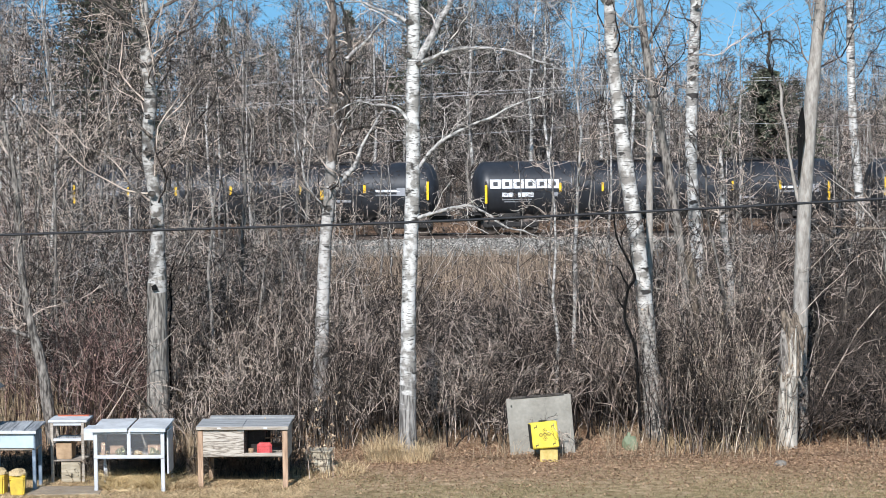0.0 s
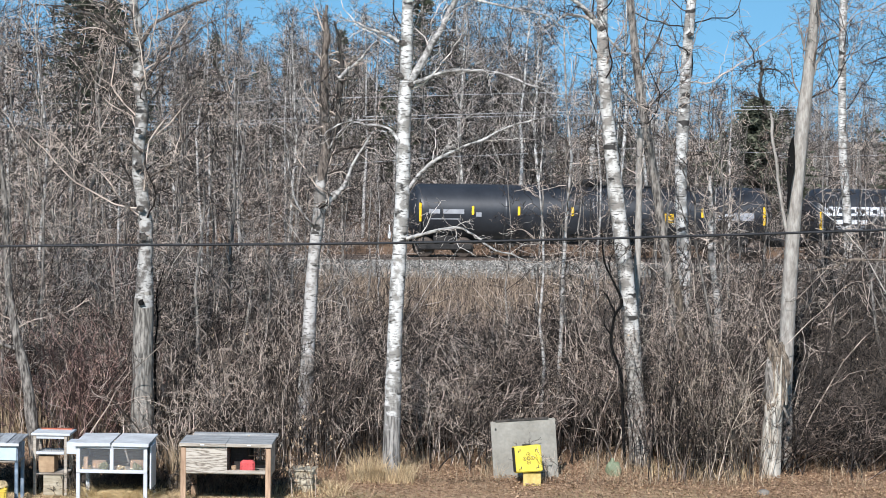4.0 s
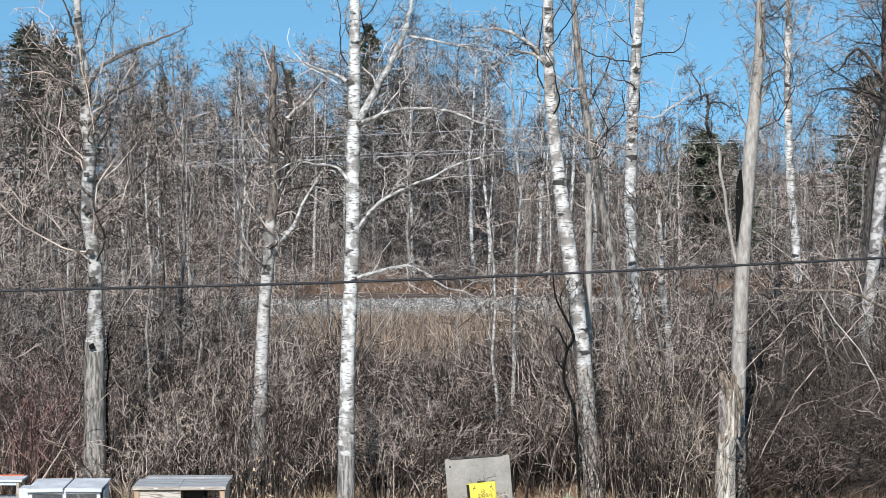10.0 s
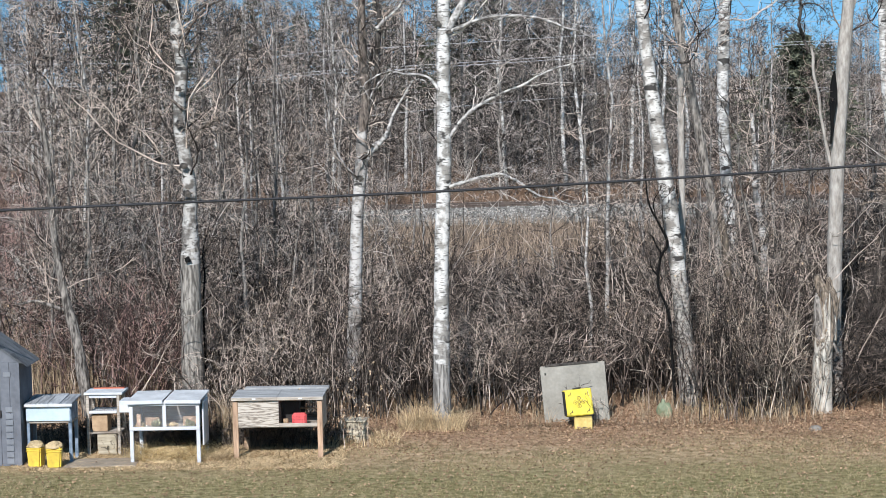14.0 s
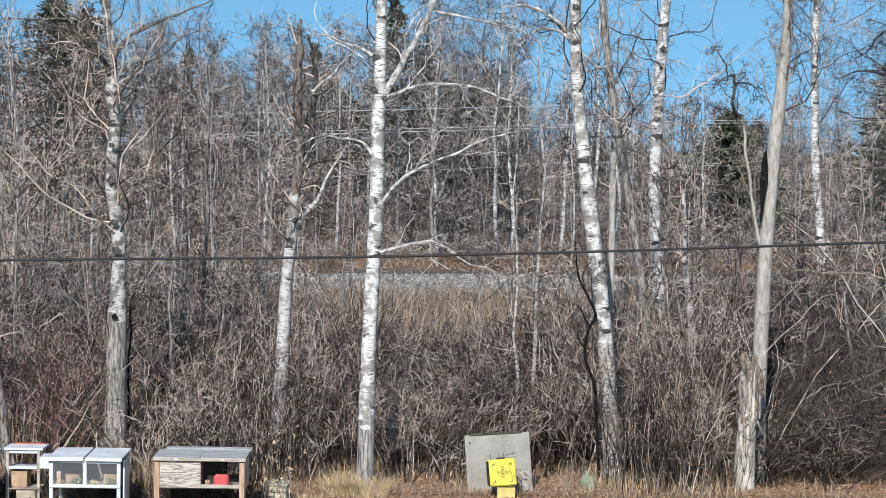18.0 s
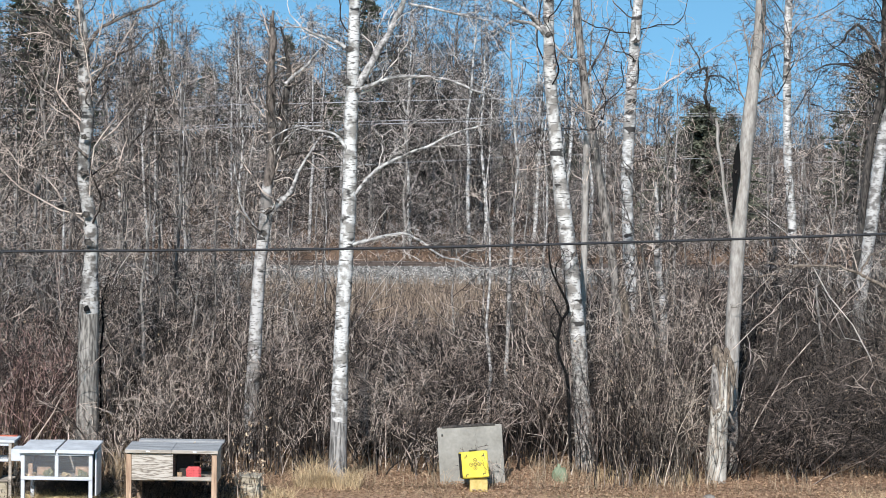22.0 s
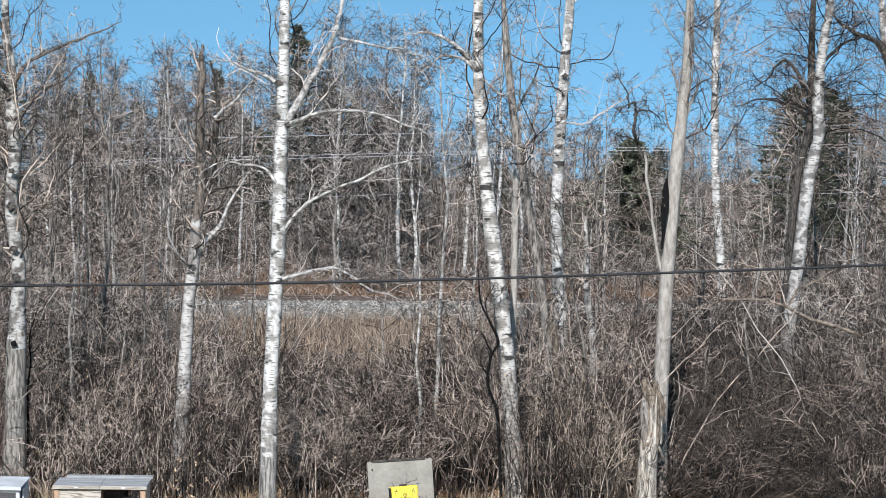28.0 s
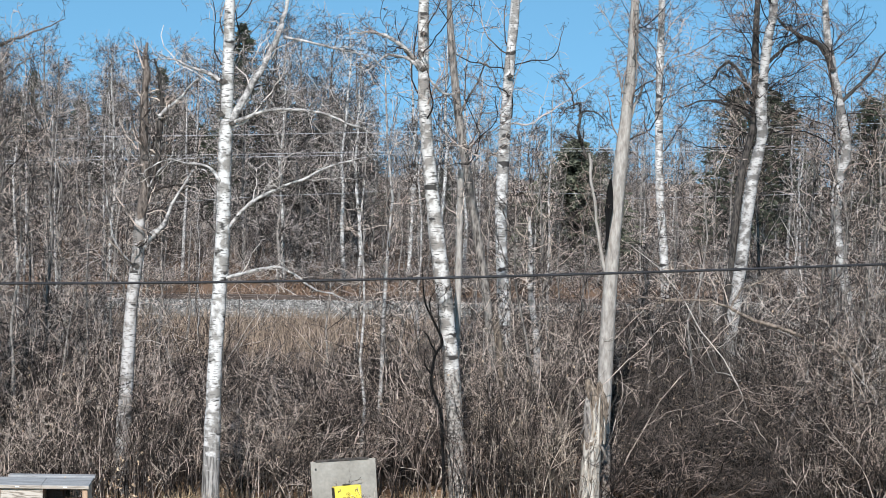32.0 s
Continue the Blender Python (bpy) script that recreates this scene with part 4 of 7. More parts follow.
    rows = [[wedge.verts.new((x + 0.01 * rng.normal(), y, z + 0.03 * rng.normal())) for x, y in ((-w, -0.03), (w, -0.05), (w * 1.1, 0.03), (-w * 0.9, 0.04))] for z, w in ((0, 0.010), (0.3, 0.03), (0.75, 0.05), (1.05, 0.05), (1.26, 0.012))]
    for a, b in zip(rows, rows[1:]):
        for k in range(4):
            wedge.faces.new((a[k], a[(k + 1) % 4], b[(k + 1) % 4], b[k]))
    wedge.faces.new(rows[-1]), wedge.faces.new(rows[0][::-1])
    slab = tagged(part("bark_slab", wedge, M_BLACK_WOOD_HOLE), "black slab of split trunk standing beside a dead trunk", "tree bark")
    slab.matrix_basis = pose(5.66, 38.05, 4.80, 0, 2.5, 0)


broken_stump()


# ---- trees of the wood, built in a few kinds ----
def fallen_bough():
    """A long dead bough caught in the brush, with two forks and stray twigs."""
    rng = np.random.default_rng(33)
    bough = thing("fallen_bough", 8.8, 40.2, 0, "long dead tan bough lying across dark brush", "branch")
    off = np.array([8.8, 40.2, 0.0])
    for name, pts in (("stem", [(12.4, 0.1, 0.05), (11.0, 2.5, 0.045), (9.73, 3.15, 0.040), (9.31, 3.29, 0.038), (8.81, 3.44, 0.038), (8.31, 3.69, 0.028), (7.87, 3.77, 0.020), (7.26, 3.75, 0.018), (6.66, 3.56, 0.013), (5.95, 3.42, 0.006)]),
                      ("fork", [(7.55, 3.77, 0.018), (7.26, 3.77, 0.016), (6.49, 3.80, 0.012), (5.94, 3.88, 0.005)]),
                      ("fork", [(8.45, 3.62, 0.022), (8.66, 3.95, 0.018), (9.0, 4.15, 0.016), (9.5, 4.42, 0.006)])):
        P, R = line(pts, 40.2, 5, 0.03, rng)
        P = P + rng.normal(size=P.shape) * 0.012 - off
        part(name, tubes(name, [(P, R, 7)], M_BOUGH), M_BOUGH, bough)
        C1 = sprout(P, R, 9, rng, 0.3, 1.0, (0.08, 0.24), (30, 75), 7, 0.02, 0.28, 0.4, 0.004)
        D1 = sprout(*C1, 4, rng, 0.2, 1.0, (0.3, 0.6), (30, 75), 5, 0.0, 0.3, 0.5, 0.003)
        for k in range(9):
            part("twig", tubes("twig", [(C1[0][k:k + 1], C1[1][k:k + 1], 3), (D1[0][4 * k:4 * k + 4], D1[1][4 * k:4 * k + 4], 3)], M_TWIG), M_TWIG, bough)



fallen_bough()


def wild_tree(name, label, h, seed, bark, twig, r0=0.07, boughs=26, kids=(5, 4), tip=0.004, reach=(0.12, 0.28), start=0.25, crook=0.12, sides=6, group="trees of the wood", lean=(35, 80), fine=(7, 5, 3)):
    rng = np.random.default_rng(seed)
    n = 9
    P = np.zeros((1, n, 3))
    P[0, :, 2] = np.linspace(-0.15, h, n)
    P[0, :, :2] = np.cumsum(rng.normal(size=(n, 2)) * crook, axis=0)
    P[0, :, :2] -= P[0, 0, :2]
    R = np.linspace(1, 0.12, n)[None] ** 0.8 * r0
    tree = thing(name, 0, 0, 0, label, "tree", group)
    part("trunk", tubes("trunk", [(P, R, sides)], bark), bark, tree)
    B = sprout(P, R, boughs, rng, start, 0.99, reach, lean, fine[0], 0.08, 0.26, 0.4, tip)
    C = sprout(*B, kids[0], rng, 0.15, 1.0, (0.28, 0.62), (30, 80), fine[1], 0.04, 0.30, 0.55, tip)
    batches = [(*B, 3), (*C, 3)]
    if kids[1]:
        batches.append((*sprout(*C, kids[1], rng, 0.15, 1.0, (0.3, 0.7), (30, 80), fine[2], 0.0, 0.32, 0.6, tip), 3))
    part("crown", tubes("crown", batches, twig), twig, tree)
    return tree


def scatter(kinds, places):
    """Each place: kind, x, y, turn, size. The first of a kind is the built one, the rest are copies."""
    used = set()
    for k, x, y, turn, size in places:
        z = float(ground_height(y - SLOPE * x)) - 0.02
        m = pose(x, y, z, 0, 0, turn) @ Matrix.Diagonal((size, size, size, 1))
        if k in used:
            copy_thing(kinds[k], Matrix.LocRotScale((x, y, z), Euler((0, 0, radians(turn))), None)).scale = (size, size, size)
        else:
            used.add(k)
            kinds[k].matrix_basis = m
    for k, ob in enumerate(kinds):
        if k not in used:
            for o in (*ob.children_recursive, ob):
                bpy.data.objects.remove(o)


SHADED_HOLLOW = (0.160, 0.228)     # the shaded hollow beyond the stump, filled with dark-coloured canes


def clear_view(x, y):
    """The gap in the brush through which the bank and the line can be seen."""
    return -0.045 < x / y < 0.032


def plant_woods():
    rng = np.random.default_rng(5)
    slim = [wild_tree("sapling", "slim bare sapling with fine twigs in the thicket", 7.0, 40 + k, M_BARK, (M_TWIG, M_TWIG, M_TWIG_DARK)[k % 3], 0.040 + 0.007 * (k % 3), 16, (5, 2), 0.005, (0.10, 0.22), 0.22, 0.09, group="saplings") for k in range(7)]
    pale = [wild_tree("young_birch", "young white birch, bare and slim", 8.5, 50 + k, M_BIRCH_DULL, M_TWIG, 0.048, 16, (5, 2), 0.005, (0.10, 0.20), 0.35, 0.07, group="young birches") for k in range(3)]
    places = []
    for _ in range(200):
        y = rng.uniform(40, 84)
        b = rng.uniform(-0.235, 0.30)
        x = b * y
        if clear_view(x, y) and rng.random() < 0.85:
            continue
        if (SHADED_HOLLOW[0] < b < SHADED_HOLLOW[1] or -0.075 < b < -0.045) and y < 50:
            continue
        if -0.18 < b < 0.16 and rng.random() < 0.15:
            continue
        places.append((int(rng.integers(0, 10)), x, y, rng.uniform(0, 360), rng.uniform(0.65, 1.15)))
    # the line shows through thinner growth east of the dead trunk
    places = [p for k, p in enumerate(places) if not (0.125 < p[1] / p[2] < 0.225 and k % 3)]
    scatter(slim + pale, places)
    stem = [wild_tree("lichened_stem", "slim lichen-grey stem leaning in dark brush", 5.2, 160 + k, M_BARK, M_TWIG, 0.032, 14, (5, 3), 0.004, (0.12, 0.26), 0.3, 0.16, 6, "lichened stems") for k in range(3)]
    spots = ((6.9, 41.6), (7.6, 43.2), (8.3, 42.0), (8.8, 44.5), (7.2, 45.5), (3.55, 39.2), (3.95, 40.4), (4.6, 39.6), (5.0, 41.5), (9.9, 40.0), (10.5, 41.0), (11.2, 40.3), (12.2, 42.0), (-4.6, 40.5), (-8.9, 41.5), (-9.3, 43.5), (-7.6, 43.0), (-8.2, 45.0), (-9.9, 46.0))
    scatter(stem, [(k % 3, x, y, 77.0 * k, 0.8 + 0.12 * (k * 7 % 5)) for k, (x, y) in enumerate(spots)])
    twiggy = [wild_tree("twiggy_tree", "bare tree thick with fine grey twigs", 8.5, 130 + k, M_BARK, (M_TWIG, M_TWIG_DARK)[k % 2], 0.055, 28, (6, 4), 0.0045, (0.12, 0.28), 0.3, 0.11, group="twiggy trees", fine=(6, 4, 2)) for k in range(3)]
    scatter(twiggy, [(0, -8.9, 44.5, 0, 1.0), (1, -10.5, 47.0, 70, 1.05), (2, -9.2, 48.5, 150, 1.1), (0, -6.9, 46.5, 210, 0.9), (1, -9.7, 53.0, 290, 1.15), (2, -12.5, 55.0, 20, 1.2), (0, -10.6, 56.0, 100, 1.0),
                     (2, 6.1, 52.0, 260, 0.9), (0, 11.3, 50.0, 330, 1.0), (1, 13.8, 49.0, 45, 1.1), (2, 15.5, 56.0, 120, 1.1), (1, 12.9, 58.0, 80, 0.9), (2, -5.4, 47.5, 60, 0.8), (0, -4.4, 51.0, 140, 0.9), (1, 6.5, 47.5, 10, 0.8), (0, -7.8, 52.0, 300, 0.95), (2, 12.0, 59.0, 95, 0.95), (1, 13.6, 63.0, 250, 0.9)])
    far = [wild_tree("bare_tree", "bare grey-brown woodland tree across the railway", 11.0, 60 + k, M_BARK, M_FAR, 0.10, 46, (6, 4), 0.0062, (0.10, 0.24), 0.12, 0.10, 5, "woodland trees", (32, 75), (6, 4, 3)) for k in range(6)]
    far += [wild_tree("far_birch", "white birch in the wood across the railway", 12.0, 70 + k, M_BIRCH, M_FAR, 0.09, 36, (6, 4), 0.006, (0.09, 0.21), 0.35, 0.08, 5, "woodland birches", (28, 70), (6, 4, 3)) for k in range(2)]
    far += [wild_tree("pole_tree", "tall bare grey-barked tree with a clean straight stem", 11.5, 75 + k, (M_LIMB, M_BARK, M_LIMB)[k], M_FAR, 0.11, 32, (6, 4), 0.006, (0.10, 0.22), 0.42, 0.07, 6, "pole trees", (32, 75), (6, 4, 3)) for k in range(3)]
    places = []
    for row, (v, n) in enumerate(((104, 18), (108, 24), (114, 30), (121, 36), (130, 42), (142, 46), (158, 50), (180, 54), (205, 54), (250, 40), (300, 40))):
        for k in range(n):
            b = -0.25 + 0.56 * (k + rng.uniform(0, 1)) / n
            y = v + rng.uniform(-2.5, 2.5) + SLOPE * b * v
            top = np.interp(b, [-0.25, -0.19, -0.13, -0.09, -0.02, 0.02, 0.05, 0.09, 0.16, 0.20, 0.30], [1.12, 1.08, 1.04, 1.06, 1.10, 1.00, 0.78, 0.75, 0.72, 0.86, 0.98])
            s = top * rng.uniform(0.74, 1.04) * (0.8 + 0.2 * v / 130)
            places.append((int(rng.choice(11, p=[.09] * 6 + [.08] * 2 + [.10] * 3)), b * y, y, rng.uniform(0, 360), s))
    scatter(far, places)
    # broad many-stemmed trees whose crowns stand out over the wood
    broad = [wild_tree("spreading_tree", "broad bare tree with a dense dark crown across the railway", 12.5, 170 + k, M_BARK, M_FAR, 0.12, 64, (7, 5), 0.0062, (0.16, 0.34), 0.10, 0.16, 6, "spreading trees", (22, 70), (7, 5, 3)) for k in range(2)]
    scatter(broad, [(0, 0.2, 110, 20, 1.0), (1, 1.6, 112, 140, 1.02), (0, 2.4, 109.5, 250, 0.92), (1, -0.9, 113, 70, 1.05), (0, -2.2, 111, 310, 0.9), (1, 3.4, 114, 200, 0.85), (0, -8.6, 112, 100, 0.86), (1, -10.4, 115, 30, 0.9), (0, -15.5, 111, 180, 0.9)])
    bright = [wild_tree("far_birch", "slender white birch with white limbs across the railway", 12.5, 180 + k, M_BIRCH, M_TWIG_PALE, 0.115, 22, (5, 4), 0.0072, (0.12, 0.26), 0.35, 0.10, 6, "white far birches", (18, 45), (7, 5, 4)) for k in range(2)]
    scatter(bright, [(0, 2.4, 104.6, 0, 1.04), (1, 3.0, 105.2, 90, 0.98), (0, 5.6, 106, 200, 1.02), (1, 7.4, 105, 300, 1.12), (0, 8.6, 107, 120, 1.0), (1, 9.3, 106.5, 15, 0.86), (0, -0.6, 106, 60, 0.95), (1, -15.0, 103.5, 60, 0.8), (0, -9.3, 104, 250, 0.85)])


def conifer(name, label, h, spread, seed, needle, start=0.1, whorls=26, droop=-0.12, sprays=26, spray=(0.14, 0.38)):
    rng = np.random.default_rng(seed)
    tree = thing(name, 0, 0, 0, label, "tree", "evergreens")
    P = np.zeros((1, 6, 3))
    P[0, :, 2] = np.linspace(-0.2, h, 6)
    part("trunk", tubes("trunk", [(P, np.linspace(0.16, 0.015, 6)[None], 6)], M_DARKBARK), M_DARKBARK, tree)
    m = whorls * 9
    u = np.sort(rng.uniform(start, 1.0, m))
    a = rng.uniform(0, 2 * np.pi, m)
    ln = spread * (1.02 - u) ** 0.65 * rng.uniform(0.55, 1.1, m)
    d = np.stack([np.cos(a), np.sin(a), np.full(m, 0.15)], 1)
    B = np.zeros((m, 5, 3))
    B[:, 0, 2] = u * h
    for i in range(1, 5):
        B[:, i] = B[:, i - 1] + d * (ln / 4)[:, None]
        d = d + [0, 0, droop] + 0.08 * rng.normal(size=d.shape)
    part("bough_frame", tubes("bough_frame", [(B, np.linspace(0.03, 0.006, 5)[None] * np.ones((m, 1)), 3)], M_DARKBARK), M_DARKBARK, tree)
    # sprays of needles: slim leaf-like blades along each bough
    k = sprays
    bi = np.repeat(np.arange(m), k)
    s = rng.uniform(0.6, 3.99, m * k)
    i = s.astype(int)
    w = (s - i)[:, None]
    base = B[bi, i] * (1 - w) + B[bi, i + 1] * w
    t = rng.normal(size=(m * k, 3)) * [1, 1, 0.45] + (B[bi, i + 1] - B[bi, i]) * 2.5
    t /= np.linalg.norm(t, axis=1, keepdims=True)
    s2 = np.cross(t, rng.normal(size=t.shape))
    s2 /= np.linalg.norm(s2, axis=1, keepdims=True)
    L = rng.uniform(*spray, (m * k, 1))
    V = np.stack([base, base + t * L * 0.5 + s2 * L * 0.16, base + t * L, base + t * L * 0.5 - s2 * L * 0.16], 1)
    F = np.arange(4 * m * k).reshape(-1, 4)
    part("foliage", mesh_of("foliage", V, F, needle), needle, tree)
    return tree


def plant_conifers():
    kinds = [conifer("spruce", "dense green spruce standing beyond the railway", 8.6, 5.6, 80, M_NEEDLE, 0.03, 60, sprays=46, spray=(0.22, 0.50)),
             conifer("pine", "dark pine rising over the bare wood", 14.0, 3.6, 81, M_NEEDLE_DARK, 0.3, 34, -0.02),
             conifer("pine", "broad dark pine among bare trees", 10.5, 3.6, 82, M_NEEDLE_DARK, 0.15, 32, -0.03)]
    near = [(0, 14.9, 112, 10, 0.82), (1, -3.2, 118, 40, 0.93), (2, -20.4, 108, 30, 1.20), (2, -19.3, 110, 115, 1.14), (1, -1.4, 119, 250, 0.72), (2, 23.2, 110, 0, 0.98), (2, 26.4, 112, 80, 0.92), (2, 31.5, 114, 150, 0.95), 
            (0, 18.0, 132, 200, 0.75), (1, -9.0, 150, 220, 0.72), (1, -13.5, 152, 310, 0.78), (2, 4.5, 152, 20, 0.75), (1, 1.5, 135, 120, 0.62), (2, -18.5, 140, 75, 0.85), (2, 0.0, 150, 260, 0.95)]
    back = [(2, -6.0, 132, 290, 0.72), (2, 28.5, 125, 200, 1.0), (2, 35.0, 120, 20, 1.05), (1, -20.0, 160, 30, 0.85), (2, -15.5, 150, 190, 0.9), (1, -10.8, 165, 130, 0.9), (2, 3.0, 145, 330, 0.85), (2, -7.6, 145, 15, 0.8), (0, 10.5, 150, 70, 0.6), (2, 20.5, 140, 260, 0.65), (2, -2.0, 128, 100, 0.6), (2, 1.6, 124, 10, 0.62)]
    scatter(kinds, near + back)


plant_woods()
plant_conifers()


# ---- brush ----
def thicket(name, label, w, d, stems, h, seed, twig, kids=(5, 2), spread=0.3, r=(0.006, 0.016), crook=0.2, fine=0.0036, arch=0.10, low=0.28, leaves=0, shoot=(0.18, 0.48), tilt=(25, 80), wild=0.30):
    """Many thin bare stems over a w x d patch, crooked, fanning, arching over and branching into a cloud of twigs; nobody could count them."""
    rng = np.random.default_rng(seed)
    n = 9
    P = np.zeros((stems, n, 3))
    clump = np.stack([rng.uniform(-w / 2, w / 2, 14), rng.uniform(-d / 2, d / 2, 14)], 1)
    c = clump[rng.integers(0, 14, stems)] + rng.normal(size=(stems, 2)) * 0.22
    P[:, 0, :2] = c
    P[:, 0, 2] = -0.05
    dr = np.concatenate([rng.normal(size=(stems, 2)) * spread, np.ones((stems, 1))], 1)
    ln = rng.uniform(0.45, 1.1, stems) * h
    bow = rng.uniform(0, 2 * arch, stems)
    for i in range(1, n):
        dr = dr + np.concatenate([rng.normal(size=(stems, 2)) * crook, (0.05 - bow * i / (n - 1))[:, None]], 1)
        dr /= np.linalg.norm(dr, axis=1, keepdims=True)
        P[:, i] = P[:, i - 1] + dr * (ln / (n - 1))[:, None]
    R = rng.uniform(*r, stems)[:, None] * np.linspace(1, 0.25, n)
    C = sprout(P, R, kids[0], rng, low, 0.98, shoot, tilt, 6, 0.06, wild, 0.6, fine)
    D = sprout(*C, kids[1], rng, 0.15, 1.0, (0.28, 0.7), tilt, 4, 0.0, 1.2 * wild, 0.65, fine * 0.8)
    me = tubes(name, [(P, R, 3), (*C, 3), (*D, 3)], twig)
    ob = tagged(part(name, me, twig), label, "brush", "brush along the wood's edge", "stuff")
    if leaves:
        tips = np.concatenate([D[0][:, -1], P[:, 2:].reshape(-1, 3)])
        at = tips[rng.integers(0, len(tips), leaves)]
        t = rng.normal(size=(leaves, 3)) * [0.6, 0.6, 1.0]
        t /= np.linalg.norm(t, axis=1, keepdims=True)
        sd = np.cross(t, rng.normal(size=t.shape))
        sd /= np.linalg.norm(sd, axis=1, keepdims=True)
        L = rng.uniform(0.012, 0.032, (leaves, 1))
        V = np.stack([at, at - t * L + sd * L * 0.6, at - t * 2 * L, at - t * L - sd * L * 0.6], 1)
        part("withered_leaves", mesh_of("withered_leaves", V, np.arange(4 * leaves).reshape(-1, 4), M_LEAFPALE), M_LEAFPALE, ob, "few withered tan leaves")
    return ob


def plant_brush():
    rng = np.random.default_rng(6)
    kinds = [thicket("brush", "dense leafless grey-brown brush with crooked twigs", 3.2, 2.6, (95, 105, 95, 95)[k], 3.0, 90 + k, (M_TWIG, M_TWIG_DARK, M_TWIG_DARK, M_TWIG_RED)[k], ((6, 3), (8, 4), (6, 4), (5, 3))[k], fine=0.0054, spread=(0.15, 0.17, 0.24, 0.22)[k],
                     r=((0.011, 0.028), (0.009, 0.026), (0.008, 0.022), (0.006, 0.015))[k], crook=(0.12, 0.14, 0.19, 0.15)[k], arch=(0.05, 0.05, 0.12, 0.10)[k], leaves=(60, 90, 90, 160)[k], shoot=((0.16, 0.40), (0.12, 0.32), (0.14, 0.38), (0.18, 0.45))[k], tilt=((18, 60), (20, 65), (25, 75), (20, 65))[k], wild=(0.20, 0.24, 0.26, 0.24)[k]) for k in range(4)]
    places = []
    for y, step, h0, h1 in ((38.9, 2.2, 0.50, 0.72), (40.6, 2.3, 0.72, 0.95), (43.0, 2.5, 0.8, 1.1), (46.5, 2.9, 0.85, 1.15), (51, 3.3, 0.9, 1.2), (57, 3.8, 0.9, 1.25), (65, 4.4, 0.9, 1.3), (74, 5.2, 0.9, 1.3)):
        x = -0.245 * y
        while x < 0.30 * y:
            px, py = x + rng.uniform(-0.5, 0.5), y + rng.uniform(-0.7, 0.7)
            b = px / py
            h = rng.uniform(h0, h1)
            near = np.interp(b, [-0.24, -0.09, -0.05, 0.035, 0.09, 0.30], [1.0, 1.0, 0.78, 0.78, 1.0, 1.1])
            low = 6.1 * (1 - py / 71) / 3.3
            if y > 49 and -0.185 < b < 0.19:
                h = min(h, ((6.1 - 4.85 * py / 96) if b > 0.125 else (6.1 - 5.3 * py / 96) if b > 0.045 or b < -0.06 else (6.1 - 5.7 * py / 92)) / 3.2)
            if (y > 42 and -0.040 < b < 0.034) or (y > 52 and -0.062 < b < 0.055):
                h, near = min(h, low), 1.0
            skip = h < 0.12 or (-0.175 < b < -0.145 and y < 39.8) or (0.03 < b < 0.125 and y < 39.5) or (SHADED_HOLLOW[0] < b < SHADED_HOLLOW[1] and y < 45) or (y < 42 and -0.2 < b < -0.055 and rng.random() < 0.5) or (b < -0.148 and 37 < y < 50 and rng.random() < 0.93)
            if not skip:
                red = b < -0.17 and rng.random() < 0.6
                if b > 0.07 and rng.random() < 0.22:
                    x += step
                    continue
                # dark-twig patches come more often rightward and deeper, their colour standing for shade
                kind = 3 if red else int(rng.choice(3, p=[0.12, 0.44, 0.44] if b > 0.06 else [0.18, 0.45, 0.37] if y > 42 else [0.22, 0.58, 0.20]))
                places.append((kind, px, py, rng.uniform(0, 360), h * near))
            x += step
    places += [(1, 6.7, 46.8, 30, 1.12), (2, 7.6, 47.6, 140, 1.18), (1, 8.4, 48.2, 250, 1.14), (2, 9.3, 48.0, 10, 1.2), (1, 9.0, 46.6, 95, 1.1), (2, 6.2, 48.8, 200, 1.12), (1, 10.2, 47.2, 310, 1.15), (2, 8.1, 45.8, 60, 1.05)]
    # upright stalks: pale behind the hutches, grey-brown right at the lawn round the birch and the stump
    for name, label, twig, spots in (("stalks", "upright dry grey-tan stalks behind the hutches", M_TWIG, ((-4.7, 37.3, 0.95), (-4.9, 38.4, 1.15), (-3.9, 36.9, 0.9), (-3.3, 37.6, 1.15), (-2.5, 37.3, 1.0), (-2.2, 38.4, 1.2), (-5.6, 39.2, 1.2), (-0.3, 38.2, 0.9), (-3.9, 39.6, 1.25))),
                                     ("red_stems", "thin red-brown osier stems before dry grass", M_TWIG_RED, ((-6.8, 38.2, 1.1), (-7.5, 39.4, 1.0), (-8.7, 40.6, 0.95), (-7.3, 38.5, 1.15), (-6.7, 39.6, 1.2), (-8.9, 39.6, 1.0))),
                                     ("stems", "upright grey-brown stems at the lawn's edge", M_TWIG_DARK, ((3.75, 36.85, 0.9), (3.55, 37.5, 1.2), (4.35, 37.9, 1.25), (1.9, 38.6, 1.1), (4.1, 38.3, 1.3), (9.3, 38.6, 0.9), (10.2, 38.9, 1.0))),
                                     ("pale_stems", "clump of slim pale tan stems beside a broken stump", M_TWIG_TAN, ((4.15, 36.85, 0.85), (4.72, 37.0, 0.95), (3.95, 37.4, 1.2), (4.75, 37.5, 1.25)))):
        tan = twig is M_TWIG_TAN
        patch = thicket(name, label, 0.85 if tan else 1.25, 0.4 if tan else 0.55, 26 if tan else 34, 2.1, 155, twig, (4, 3), 0.10 if tan else 0.15, (0.006, 0.014) if tan else (0.007, 0.015), 0.12, arch=0.04, leaves=25, shoot=(0.14, 0.40), tilt=(15, 60), wild=0.20)
        for k, (x, y, s) in enumerate(spots):
            m = pose(x, y, 0, 0, 0, rng.choice([0, 180]) + rng.uniform(-12, 12))
            ob = patch if k == 0 else copy_thing(patch, m)
